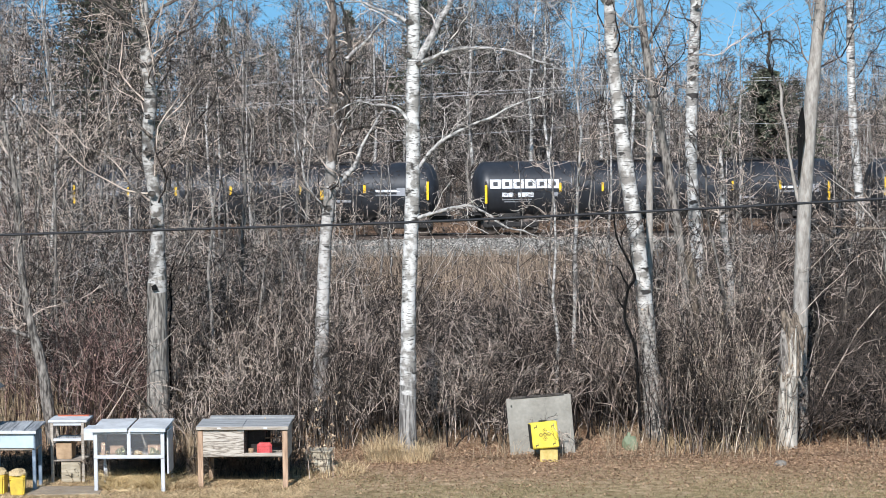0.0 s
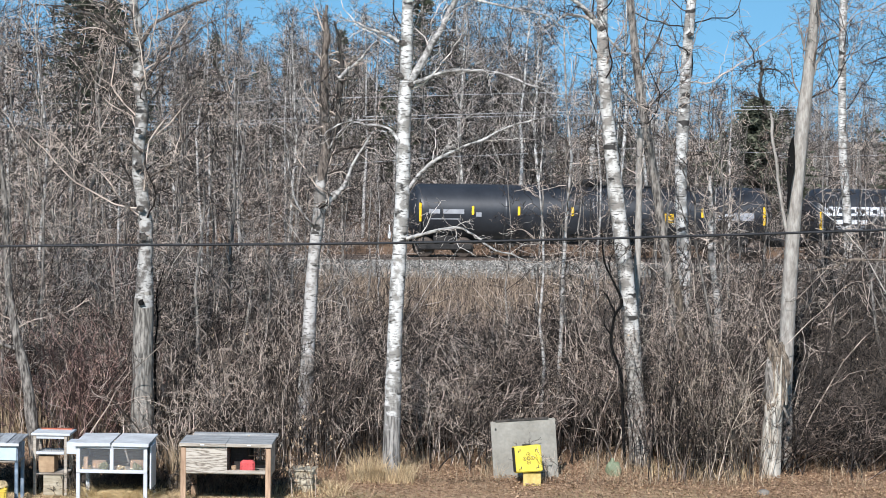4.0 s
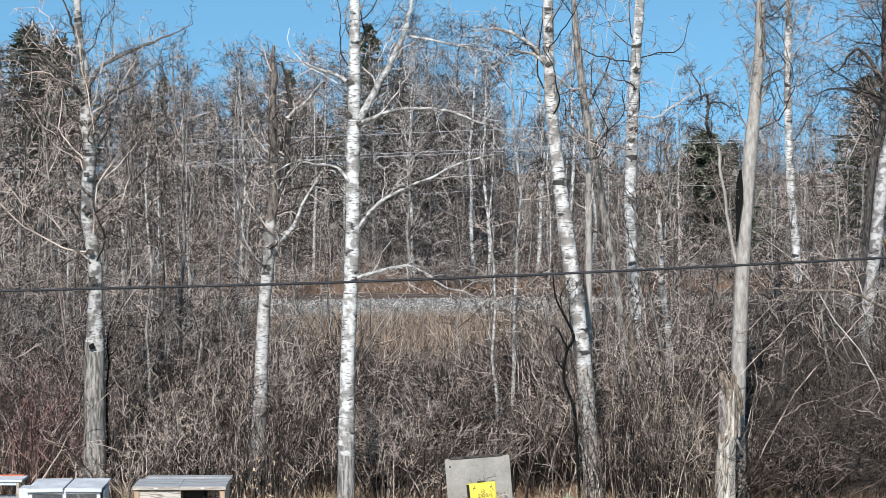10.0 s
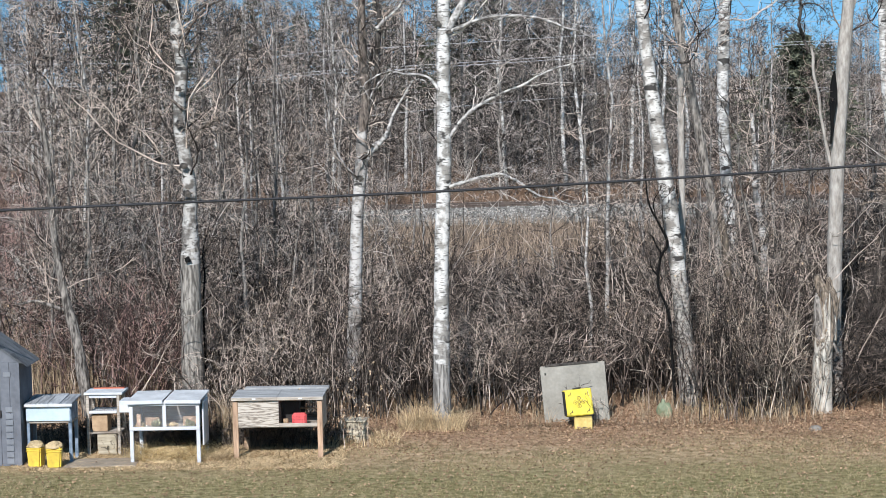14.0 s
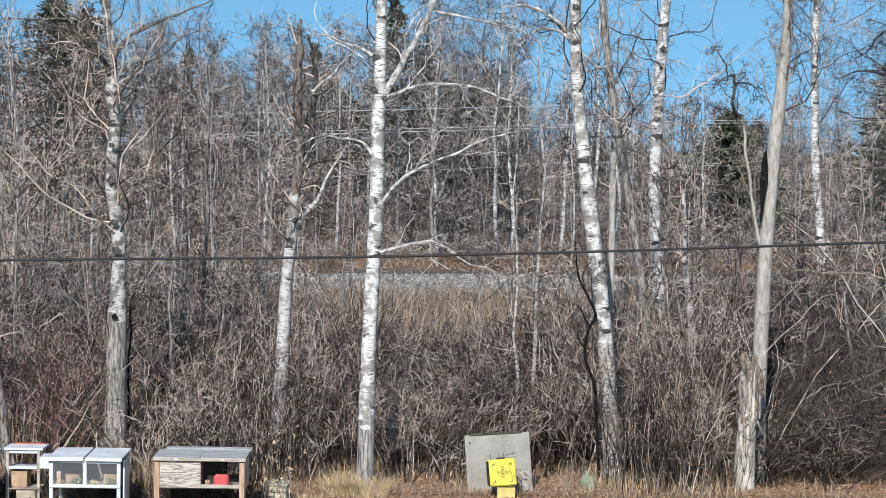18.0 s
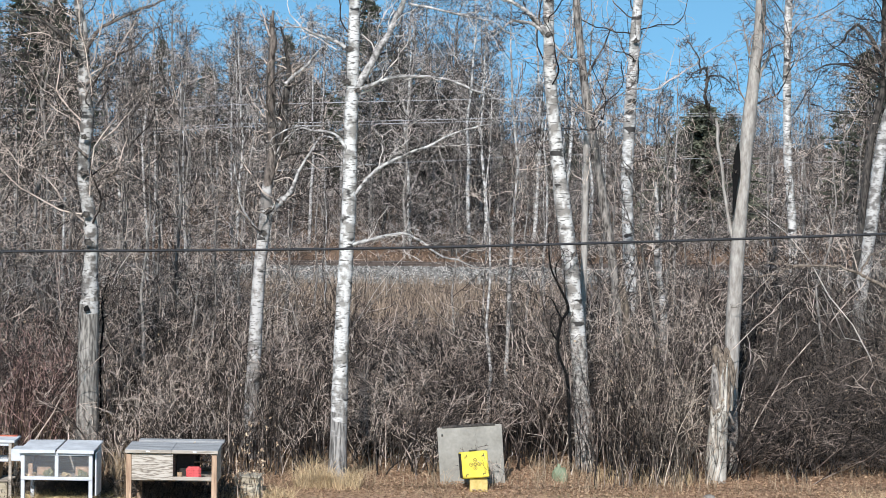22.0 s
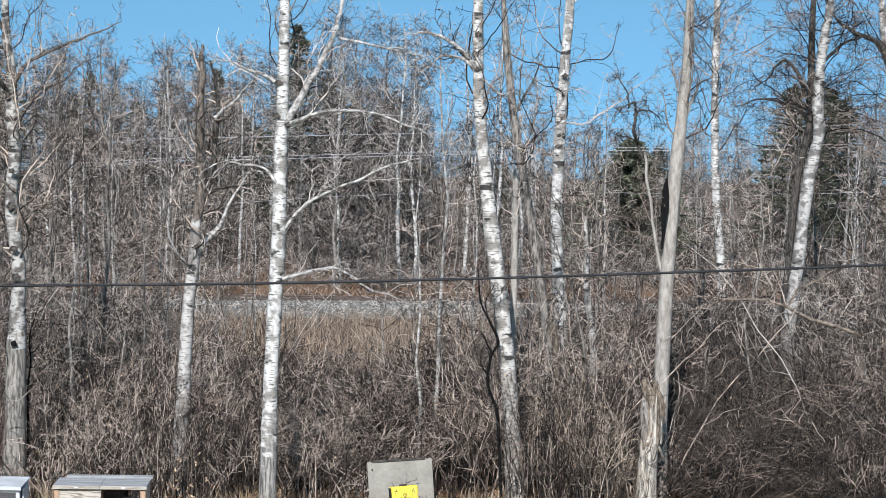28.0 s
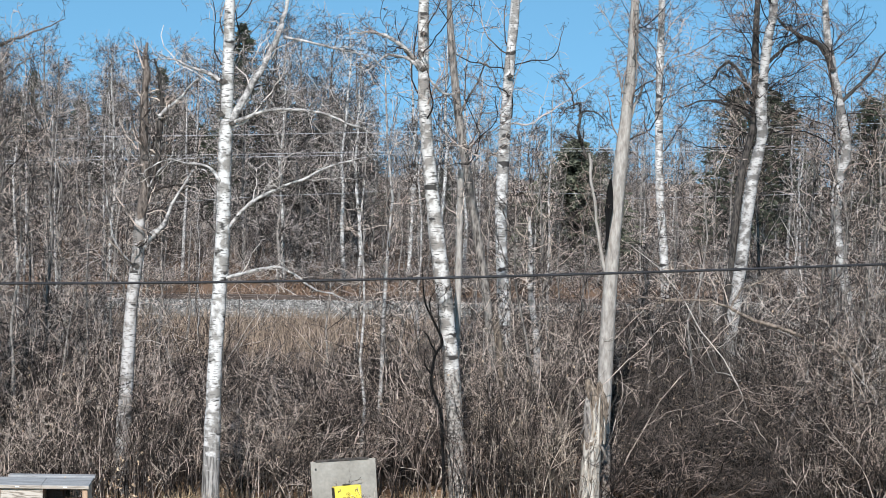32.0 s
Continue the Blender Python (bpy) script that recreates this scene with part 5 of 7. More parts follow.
            ob.matrix_basis = m @ Matrix.Diagonal((1, 1, s, 1))
    first = set()
    for k, x, y, turn, s in places:
        m = pose(x, y, float(ground_height(y - SLOPE * x)), 0, 0, turn)
        ob = kinds[k] if k not in first else copy_thing(kinds[k], m)
        first.add(k)
        ob.matrix_basis = m @ Matrix.Diagonal((1, 1, s, 1))
    # slim pale stems standing among the brush
    wands = thicket("sapling_stems", "slim pale upright stems among darker brush", 4.0, 2.2, 34, 3.9, 140, M_TWIG, (6, 4), 0.18, (0.008, 0.02), 0.17, arch=0.06)
    for k in range(20):
        b = -0.22 + 0.5 * (k + rng.uniform(0, 1)) / 20
        y = rng.uniform(38.6, 43.5)
        if SHADED_HOLLOW[0] - 0.03 < b < SHADED_HOLLOW[1] + 0.02:
            b -= 0.09
        m = pose(b * y, y, 0, 0, 0, rng.uniform(0, 360))
        ob = wands if k == 0 else copy_thing(wands, m)
        ob.matrix_basis = m @ Matrix.Diagonal((1, 1, rng.uniform(0.55, 0.8) if -0.05 < b < 0.04 else rng.uniform(0.7, 1.1), 1))
        ob["group"] = "pale stems in the brush"
    for k in range(3):
        b, y = -0.045 + 0.085 * (k + rng.uniform(0, 1)) / 3, rng.uniform(46, 52)
        m = pose(b * y, y, 0, 0, 0, rng.uniform(0, 360))
        ob = copy_thing(wands, m)
        ob.matrix_basis = m @ Matrix.Diagonal((1, 1, rng.uniform(0.40, 0.55), 1))
    pale = thicket("sapling_stems", "slim pale crooked stems rising from the brush", 4.4, 3.0, 30, 5.0, 141, M_TWIG_PALE, (7, 4), 0.20, (0.008, 0.018), 0.19, 0.003, 0.06)
    for k, (b, y) in enumerate(((-0.215, 43), (-0.19, 45), (-0.165, 44), (-0.14, 46), (-0.10, 45), (-0.20, 49), (0.10, 45), (0.245, 45), (0.265, 44))):
        m = pose(b * y, y, 0, 0, 0, rng.uniform(0, 360))
        ob = pale if k == 0 else copy_thing(pale, m)
        ob.matrix_basis = m @ Matrix.Diagonal((1, 1, rng.uniform(0.7, 1.1), 1))
        ob["group"] = "pale stems in the brush"
    # near-black cane colour stands for the shade in the hollow
    bramble = thicket("brambles", "bramble canes coloured dark for a shaded hollow behind a stump", 2.2, 1.4, 110, 2.6, 157, M_DARK_TWIG_SHADE, (6, 3), 0.24, (0.005, 0.012), 0.2, leaves=70)
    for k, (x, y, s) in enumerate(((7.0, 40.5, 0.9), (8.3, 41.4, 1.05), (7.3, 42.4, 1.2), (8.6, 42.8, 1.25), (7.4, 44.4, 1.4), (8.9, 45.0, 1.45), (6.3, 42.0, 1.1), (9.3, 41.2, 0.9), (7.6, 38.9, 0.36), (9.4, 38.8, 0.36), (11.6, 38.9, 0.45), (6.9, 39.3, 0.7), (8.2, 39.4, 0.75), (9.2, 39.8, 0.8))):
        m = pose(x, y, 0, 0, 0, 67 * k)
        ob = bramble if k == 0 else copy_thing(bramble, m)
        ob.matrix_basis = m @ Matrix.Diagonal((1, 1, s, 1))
    # tall arching shrubs with long crooked branches
    arch = [thicket("arching_shrub", "tangled bare shrub with long pale arching branches", 3.0, 2.0, 26, 5.2, 120 + k, (M_TWIG, M_TWIG_DARK)[k], (8, 5), 0.55, (0.010, 0.022), 0.2, 0.0032, 0.30, leaves=50) for k in range(2)]
    for k, (x, y, turn, s) in enumerate(((11.0, 39.9, 0, 0.8), (10.6, 40.2, 80, 1.0), (11.6, 41.0, 160, 1.1), (12.6, 43.5, 300, 1.2), (-8.0, 42.5, 50, 1.15),
                                         (-9.6, 43.2, 130, 1.2), (-5.4, 43.4, 250, 0.8), (1.2, 41.0, 310, 0.62), (4.3, 41.2, 15, 0.75), (-4.4, 44.5, 100, 0.75), (5.6, 43.6, 140, 0.8), (13.2, 42.2, 45, 1.1))):
        m = pose(x, y, 0, 0, 0, turn)
        ob = arch[k] if k < 2 else copy_thing(arch[k % 2], m)
        ob.matrix_basis = m @ Matrix.Diagonal((1, 1, s, 1))
        ob["group"] = "arching shrubs"
    tall = thicket("arching_shrub", "tall bare shrub with long pale branches arching far over", 2.6, 1.8, 20, 6.0, 125, M_TWIG_PALE, (9, 5), 0.34, (0.011, 0.022), 0.22, 0.0034, 0.13, 0.2, 40)
    for k, (x, y, turn, s) in enumerate(((11.2, 41.6, 0, 1.0), (12.4, 42.6, 110, 1.05), (10.4, 43.2, 200, 0.95), (13.4, 44.0, 290, 1.1), (-9.4, 42.0, 150, 0.9))):
        m = pose(x, y, 0, 0, 0, turn)
        ob = tall if k == 0 else copy_thing(tall, m)
        ob.matrix_basis = m @ Matrix.Diagonal((1, 1, s, 1))
        ob["group"] = "arching shrubs"
    # rank growth added close behind the hutches, coloured near-black for the shade beneath them
    rank = thicket("weeds", "dead weeds added and coloured dark for shade under the hutches", 1.5, 0.3, 200, 0.62, 150, M_DARK_TWIG_SHADE, (4, 2), 0.2, (0.004, 0.008), 0.15)
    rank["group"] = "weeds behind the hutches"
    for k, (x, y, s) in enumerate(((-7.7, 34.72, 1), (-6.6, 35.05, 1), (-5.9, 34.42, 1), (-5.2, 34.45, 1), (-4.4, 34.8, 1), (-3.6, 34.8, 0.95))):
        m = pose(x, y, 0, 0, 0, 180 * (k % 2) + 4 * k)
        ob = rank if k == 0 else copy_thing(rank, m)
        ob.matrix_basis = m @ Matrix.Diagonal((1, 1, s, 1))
    vine = thicket("vine", "thin bare vine stems in front of a grey board", 0.42, 0.12, 7, 0.98, 151, M_TWIG, (3, 2), 0.14, (0.003, 0.006), 0.14)
    vine.matrix_basis = pose(1.46, 36.45, 0)
    # undergrowth beyond the line
    under = thicket("undergrowth", "tangled bare undergrowth on the far bank", 9, 5, 100, 3.4, 97, M_FAR, (6, 3), 0.35, (0.010, 0.020), 0.22, 0.006)
    under["group"] = "undergrowth beyond the railway"
    k = 0
    for v in (103, 106, 111, 118, 128, 150, 185):
        for b in np.arange(-0.25, 0.30, (8.0 if v < 140 else 13.0) / v):
            x = (b + rng.uniform(-0.02, 0.02)) * v
            m = pose(x, v + SLOPE * x + rng.uniform(-1, 1), float(ground_height(v)), 0, 0, rng.uniform(-30, 30))
            ob = under if k == 0 else copy_thing(under, m)
            ob.matrix_basis = m @ Matrix.Diagonal((1, 1, rng.uniform(0.4, 0.7) if v < 108 else rng.uniform(0.7, 1.2), 1) if v < 140 else (1.6, 1.2, rng.uniform(1.3, 1.9), 1))
            k += 1


plant_brush()


# ---- grass and leaves ----
def blades(name, label, x0, x1, y0, y1, n, h, w, seed, material, fan=0.35, keep=None, category="grass"):
    rng = np.random.default_rng(seed)
    x, y = rng.uniform(x0, x1, n), rng.uniform(y0, y1, n)
    if keep is not None:
        ok = keep(x, y, rng)
        x, y = x[ok], y[ok]
        n = len(x)
    z = ground_height(y - SLOPE * x) - 0.01
    base = np.stack([x, y, z], 1)
    a = rng.uniform(0, np.pi, n)
    side = np.stack([np.cos(a), np.sin(a), 0 * a], 1) * w * rng.uniform(0.6, 1.2, (n, 1))
    hh = h * rng.uniform(0.4, 1.1, (n, 1))
    bend = np.concatenate([rng.normal(size=(n, 2)) * fan, np.ones((n, 1))], 1) * hh
    mid = base + bend * [0.35, 0.35, 0.6]
    V = np.stack([base - side, base + side, mid + side * 0.7, mid - side * 0.7, base + bend], 1).reshape(-1, 3)
    i = 5 * np.arange(n)
    F = np.concatenate([np.stack([i, i + 1, i + 2], 1), np.stack([i, i + 2, i + 3], 1), np.stack([i + 3, i + 2, i + 4], 1)])
    return tagged(part(name, mesh_of(name, V, F, material), material), label, category, kind="stuff")


def litter(x0, x1, y0, y1, n, seed, keep):
    rng = np.random.default_rng(seed)
    x, y = rng.uniform(x0, x1, n), rng.uniform(y0, y1, n)
    ok = keep(x, y, rng)
    x, y = x[ok], y[ok]
    n = len(x)
    c = np.stack([x, y, 0.02 + rng.uniform(0, 0.03, n)], 1)
    t = rng.normal(size=(n, 3)) * [1, 1, 0.35]
    t /= np.linalg.norm(t, axis=1, keepdims=True)
    s = np.cross(t, rng.normal(size=(n, 3)) * 0.4 + [0, 0, 1])
    s /= np.linalg.norm(s, axis=1, keepdims=True)
    L = rng.uniform(0.010, 0.032, (n, 1))
    lift = np.array([0, 0, 0.012])
    V = np.stack([c - t * L, c - s * L * 0.6 + lift, c + t * L, c + s * L * 0.6 + lift], 1)
    me = mesh_of("fallen_leaves", V, np.arange(4 * n).reshape(-1, 4), M_LEAF)
    tagged(part("fallen_leaves", me, M_LEAF), "dry brown fallen leaves strewn over grass", "leaves", kind="stuff")


def straw_mound():
    """The packed core of the spilled straw, uneven all over."""
    xs, ys = np.linspace(-6.3, -5.22, 34), np.linspace(33.1, 34.1, 26)
    X, Y = np.meshgrid(xs, ys)
    u, v = (X + 5.76) / 0.54, (Y - 33.62) / 0.5
    H = np.clip(1 - u * u, 0, 1) ** 0.6 * np.clip(1 - v * v, 0, 1) ** 0.7
    Z = -0.02 + 0.19 * H * (1 + 0.35 * np.array([noise.noise(Vector((7 * p, 7 * q, 0))) for p, q in zip(X.ravel(), Y.ravel())]).reshape(X.shape))
    n = len(xs)
    i = (np.arange(len(ys) - 1)[:, None] * n + np.arange(n - 1)).ravel()
    me = mesh_of("straw_mound", np.stack([X, Y, Z], -1), np.stack([i, i + 1, i + n + 1, i + n], 1), M_STRAWBED, True)
    tagged(part("straw_mound", me, M_STRAWBED), "packed yellow straw under a white hutch", "straw", kind="stuff")


def grow_grass():
    blades("lawn_grass", "short green and straw-coloured mown grass", -10.5, 10.5, 27.5, 37.2, 95000, 0.05, 0.005, 101, M_GRASS, 0.8,
           lambda x, y, r: r.random(len(x)) < np.interp(y, [34.2, 36.6], [1, 0.15]))
    litter(-10.5, 13.0, 28.0, 40.5, 150000, 102, lambda x, y, r: r.random(len(x)) < np.where((x < -2.9) & (y > 32.4) & (y < 34.5), 0.12, 1.0) * np.interp(y + 0.15 * np.sin(3 * x) + 0.35 * np.clip(x - 3, 0, 4), [28, 33, 35, 36.2, 40], [0.08, 0.17, 0.5, 1.0, 0.8]))
    blades("edge_grass", "tall dry straw grass at the wood's edge", -9.5, 12.0, 35.9, 39.0, 8000, 0.40, 0.005, 103, M_DRY, 0.45,
           lambda x, y, r: r.random(len(x)) < (0.25 + 0.75 * (np.sin(2.3 * x + 1.7) * np.sin(0.9 * x) > 0.1)) * np.where(x > 5.7, 0.22, 1.0))
    blades("stem_grass", "pale dry grass and straw at the feet of tan stems", 3.1, 5.2, 36.6, 37.5, 420, 0.42, 0.005, 113, M_STRAWPALE, 0.5,
           lambda x, y, r: r.random(len(x)) < 0.25 + 0.75 * (np.sin(3.1 * x + 0.4) * np.sin(5.3 * x) > 0.1))
    blades("grass_clump", "tuft of long straw-coloured grass round a birch foot", -2.15, -1.0, 35.7, 36.5, 1000, 0.38, 0.005, 104, M_STRAWPALE, 0.6)
    blades("grass_clump", "tall sheaf of bleached grass leaning on a birch foot", -2.05, -1.5, 35.8, 36.35, 170, 0.62, 0.005, 111, M_STRAWPALE, 0.4)
    blades("grass_tussock", "tall tussock of bleached grass on the lawn", 6.9, 8.3, 32.5, 33.7, 1500, 0.55, 0.006, 110, M_STRAWPALE, 0.5)
    blades("straw_tuft", "bleached straw tuft hiding the foot of a crate", -3.3, -2.1, 34.4, 35.5, 650, 0.22, 0.006, 109, M_STRAWPALE, 0.9)
    blades("tall_grass", "pale dry grass standing among thin brush", -14, -5.9, 39.0, 52, 16000, 1.15, 0.009, 107, M_DRY, 0.3)
    straw_mound()
    blades("straw_heap", "low heap of spilled straw bedding under a hutch", -6.22, -5.28, 33.2, 33.95, 2400, 0.26, 0.006, 112, M_HAYSTRAW, 1.5, category="straw")
    blades("straw_sheaf", "upright sheaf of dry straw stalks between two hutches", -5.06, -4.82, 34.25, 34.6, 170, 1.0, 0.006, 114, M_DRY, 0.16, category="straw")
    blades("straw_spill", "straw spilled on the ground between two hutches", -5.15, -4.72, 33.3, 34.3, 1500, 0.16, 0.006, 115, M_STRAWPALE, 1.2, category="straw")
    blades("straw_bed", "trampled straw round the hutches' legs", -8.3, -2.9, 32.5, 34.5, 26000, 0.05, 0.008, 108, M_STRAWPALE, 2.2)
    blades("meadow_grass", "tan dry reeds and grass before the railway bank", -24, 28, 52, 86, 42000, 0.7, 0.012, 105, M_STRAW, 0.35)
    blades("bank_leaves", "rust-brown dead growth on the far bank", -32, 42, 100, 112, 26000, 0.20, 0.035, 106, M_BANK, 0.8,
           lambda x, y, r: r.random(len(x)) < 0.15 + 0.85 * (np.sin(0.33 * x + 0.8) + np.sin(0.9 * y) * 0.6 + 0.5 * np.sin(0.13 * x + 0.7 * y) > -0.15))


grow_grass()


# ---- wires ----
def wire(name, label, pts, r, material, category="cable"):
    g = glide(pts, 10)
    me = tubes(name, [(g[None], np.full((1, len(g)), r), 6)], material)
    return tagged(part(name, me, material), label, category)


wire("service_cable", "thick black cable slung across the yard", [(-30, 30, 3.71), (-15, 30, 4.10), (-7, 30, 4.34), (0, 30, 4.525), (8, 30, 4.905), (16, 30, 5.415), (30, 30, 6.56)], 0.021, M_CABLE)
for dz, dy in ((0.0, 0.0), (0.10, 0.6), (0.75, 0.3)):
    wire("overhead_wire", "thin bright overhead wire before the wood", [(-60, 70 + dy, 6.9 + dz), (-16, 70 + dy, 6.1 + dz), (-5.7, 70 + dy, 6.38 + dz), (2.3, 70 + dy, 6.7 + dz), (8, 70 + dy, 6.95 + dz), (20, 70 + dy, 7.45 + dz), (60, 70 + dy, 10.5 + dz)], 0.0085, M_WIRE)
wire("overhead_wire", "thin bright overhead wire, hung lower", [(-60, 70.5, 5.6), (-16, 70.5, 4.6), (0, 70.5, 5.3), (4.1, 70.5, 5.6), (10, 70.5, 5.55), (15, 70.5, 5.6), (60, 70.5, 8.0)], 0.007, M_WIRE)


# ---- the yard's things ----
def white_hutch():
    h = thing("rabbit_hutch", -5.77, 33.15, 0, "white-painted double hutch on tall legs with glazed front", "hutch", "hutches on the lawn")
    w, d = 0.57, 0.9
    for x in (-w, w - 0.06):
        for y in (0.0, d - 0.06):
            part("leg", box(x, x + 0.06, y, y + 0.06, 0, 1.0), M_WHITE, h)
    part("bottom_rail", box(-w, w, -0.012, 0.03, 0.545, 0.60), M_WHITE, h)
    part("top_rail", box(-w, w, -0.012, 0.03, 0.94, 1.01), M_WHITE, h)
    part("mullion", box(-0.03, 0.03, -0.008, 0.03, 0.60, 0.94), M_WHITE, h)
    part("floor", box(-w + 0.02, w - 0.02, 0.03, d - 0.02, 0.55, 0.58), M_WOOD_GREY, h)
    part("back_panel", box(-w + 0.06, w - 0.06, d - 0.04, d - 0.02, 0.58, 1.0), M_WOOD_GREY, h)
    for x in (-w + 0.015, w - 0.03):
        part("side_panel", box(x, x + 0.015, 0.06, d - 0.06, 0.58, 1.0, 0.003), M_WHITE_DIRTY, h)
    for x0, x1 in ((-w + 0.06, -0.03), (0.03, w - 0.06)):
        part("window_pane", box(x0, x1, 0.01, 0.016, 0.60, 0.94, 0), M_GLASS, h).visible_shadow = False
    rng = np.random.default_rng(7)
    for k in range(4):
        x = -0.43 + 0.27 * k
        bm = bmesh.new()
        for v in bmesh.ops.create_icosphere(bm, subdivisions=4, radius=0.095)["verts"]:
            lump = 1 + 0.7 * noise.noise(v.co * 16 + Vector((3.0 * k, 0, 0)))
            v.co = Vector((x + v.co.x * lump, 0.17 + v.co.y * lump * 0.7, 0.582 + max(0.0, v.co.z * lump * (0.6 + 0.45 * (k % 2)) + 0.02 * noise.noise(v.co * 60))))
        part("bedding", bm, (M_STRAWBED, M_HAY)[k % 2], h, ("heap of straw bedding", "heap of green hay")[k % 2])
    for x0, x1, y0, z1 in ((-0.47, -0.40, 0.10, 0.79), (-0.36, -0.14, 0.28, 0.71), (0.26, 0.48, 0.24, 0.73)):
        part("nest_board", box(x0, x1, y0, y0 + 0.03, 0.582, z1, 0.004), M_WOOD_TAN, h, "tan board leaning inside")
    for x0, x1, tip in ((-w - 0.03, -0.014, 0.9), (0.014, w + 0.03, -0.5)):
        m = pose(0, 0, 1.018, 1.2, -tip, 0)
        lid = part("lid", box(x0, x1, -0.05, d + 0.03, 0, 0.025, 0.005, m), M_WHITE_DIRTY, h)
        part("lid_edge", box(x0, x1, -0.062, -0.05, -0.03, 0.028, 0.003, m), M_WHITE, lid)
    part("open_side_door", box(w + 0.025, w + 0.05, 0.10, 0.62, 0.28, 0.98, 0.004), M_WHITE, h)
    part("nest_box", box(-w - 0.16, -w, 0.02, 0.4, 0.84, 1.03), M_WHITE, h)
    return h


def narrow_hutch():
    h = thing("feed_stand", -6.93, 34.0, 0, "narrow grey stand with white screened top and boxes below", "stand", "hutches on the lawn")
    w, d = 0.28, 0.5
    for x in (-w, w - 0.05):
        for y in (0.0, d - 0.05):
            part("leg", box(x, x + 0.05, y - 0.02, y + 0.03, 0, 1.0), M_WOOD_GREY, h)
    part("top_frame", box(-w + 0.05, w - 0.05, -0.012, 0.02, 0.955, 1.01), M_WHITE, h)
    part("bottom_frame", box(-w + 0.05, w - 0.05, -0.03, 0.02, 0.70, 0.745), M_WHITE, h)
    part("floor_board", box(-w + 0.05, w - 0.05, 0.02, d - 0.03, 0.71, 0.73, 0.003), M_WHITE_DIRTY, h)
    strands = [[[x, 0.0, 0.745], [x, 0.0, 0.955]] for x in np.linspace(-w + 0.07, w - 0.07, 12)] + [[[-w + 0.05, 0.0, z], [w - 0.05, 0.0, z]] for z in np.linspace(0.77, 0.935, 6)]
    part("wire_mesh", tubes("wire_mesh", [(np.array(strands), np.full((len(strands), 2), 0.0014), 3)], M_STEEL), M_STEEL, h)
    part("roof", box(-w - 0.03, w + 0.05, -0.04, d + 0.03, 1.01, 1.05), M_WHITE_DIRTY, h)
    part("shelf", box(-w, w, 0, d, 0.36, 0.39), M_WOOD_GREY, h)
    part("back_rail", box(-w + 0.05, w - 0.05, d - 0.02, d - 0.005, 0.93, 1.0, 0.003), M_WOOD_GREY, h)
    bm = bmesh.new()
    bmesh.ops.create_grid(bm, x_segments=16, y_segments=6, size=0.5)
    for v in bm.verts:
        u, s = v.co.x, v.co.y
        v.co = Vector((0.02 + 0.52 * u + 0.03 * noise.noise(v.co * 7), d - 0.04 + 0.10 * s, 1.056 + 0.018 * abs(noise.noise(Vector((u * 9, s * 5, 2)))) + 0.012 * (1 - 4 * s * s)))
    base = list(bm.faces)
    low = bmesh.ops.extrude_face_region(bm, geom=base)
    for v in low["geom"]:
        if isinstance(v, bmesh.types.BMVert):
            v.co.z -= 0.008
    bmesh.ops.recalc_face_normals(bm, faces=bm.faces)
    lid = part("red_cover", bm, M_ORANGE)
    tagged(lid, "faded red-orange plastic cover lying on a stand", "cover")
    lid.matrix_basis = pose(-6.93, 34.0, 0, 0, 0, 0)
    for x0, x1, z0, z1, name in ((-0.20, 0.06, 0.39, 0.66, "upper"), (-0.12, 0.20, 0.0, 0.36, "lower")):
        skin = M_CARDBOARD if name == "upper" else M_CRATE
        b = thing("cardboard_box", -6.93, 34.0, 0, "worn brown cardboard box on the stand's shelf" if name == "upper" else "brown box standing under the shelf", "box")
        part("carton", box(x0, x1, 0.03, 0.36, z0 + 0.002, z1, 0.008), skin, b)
        part("flap", box(x0 + 0.005, (x0 + x1) / 2 - 0.004, 0.035, 0.355, z1, z1 + 0.008, 0.002), skin, b)
        part("flap", box((x0 + x1) / 2 + 0.004, x1 - 0.005, 0.035, 0.355, z1, z1 + 0.008, 0.002), skin, b)


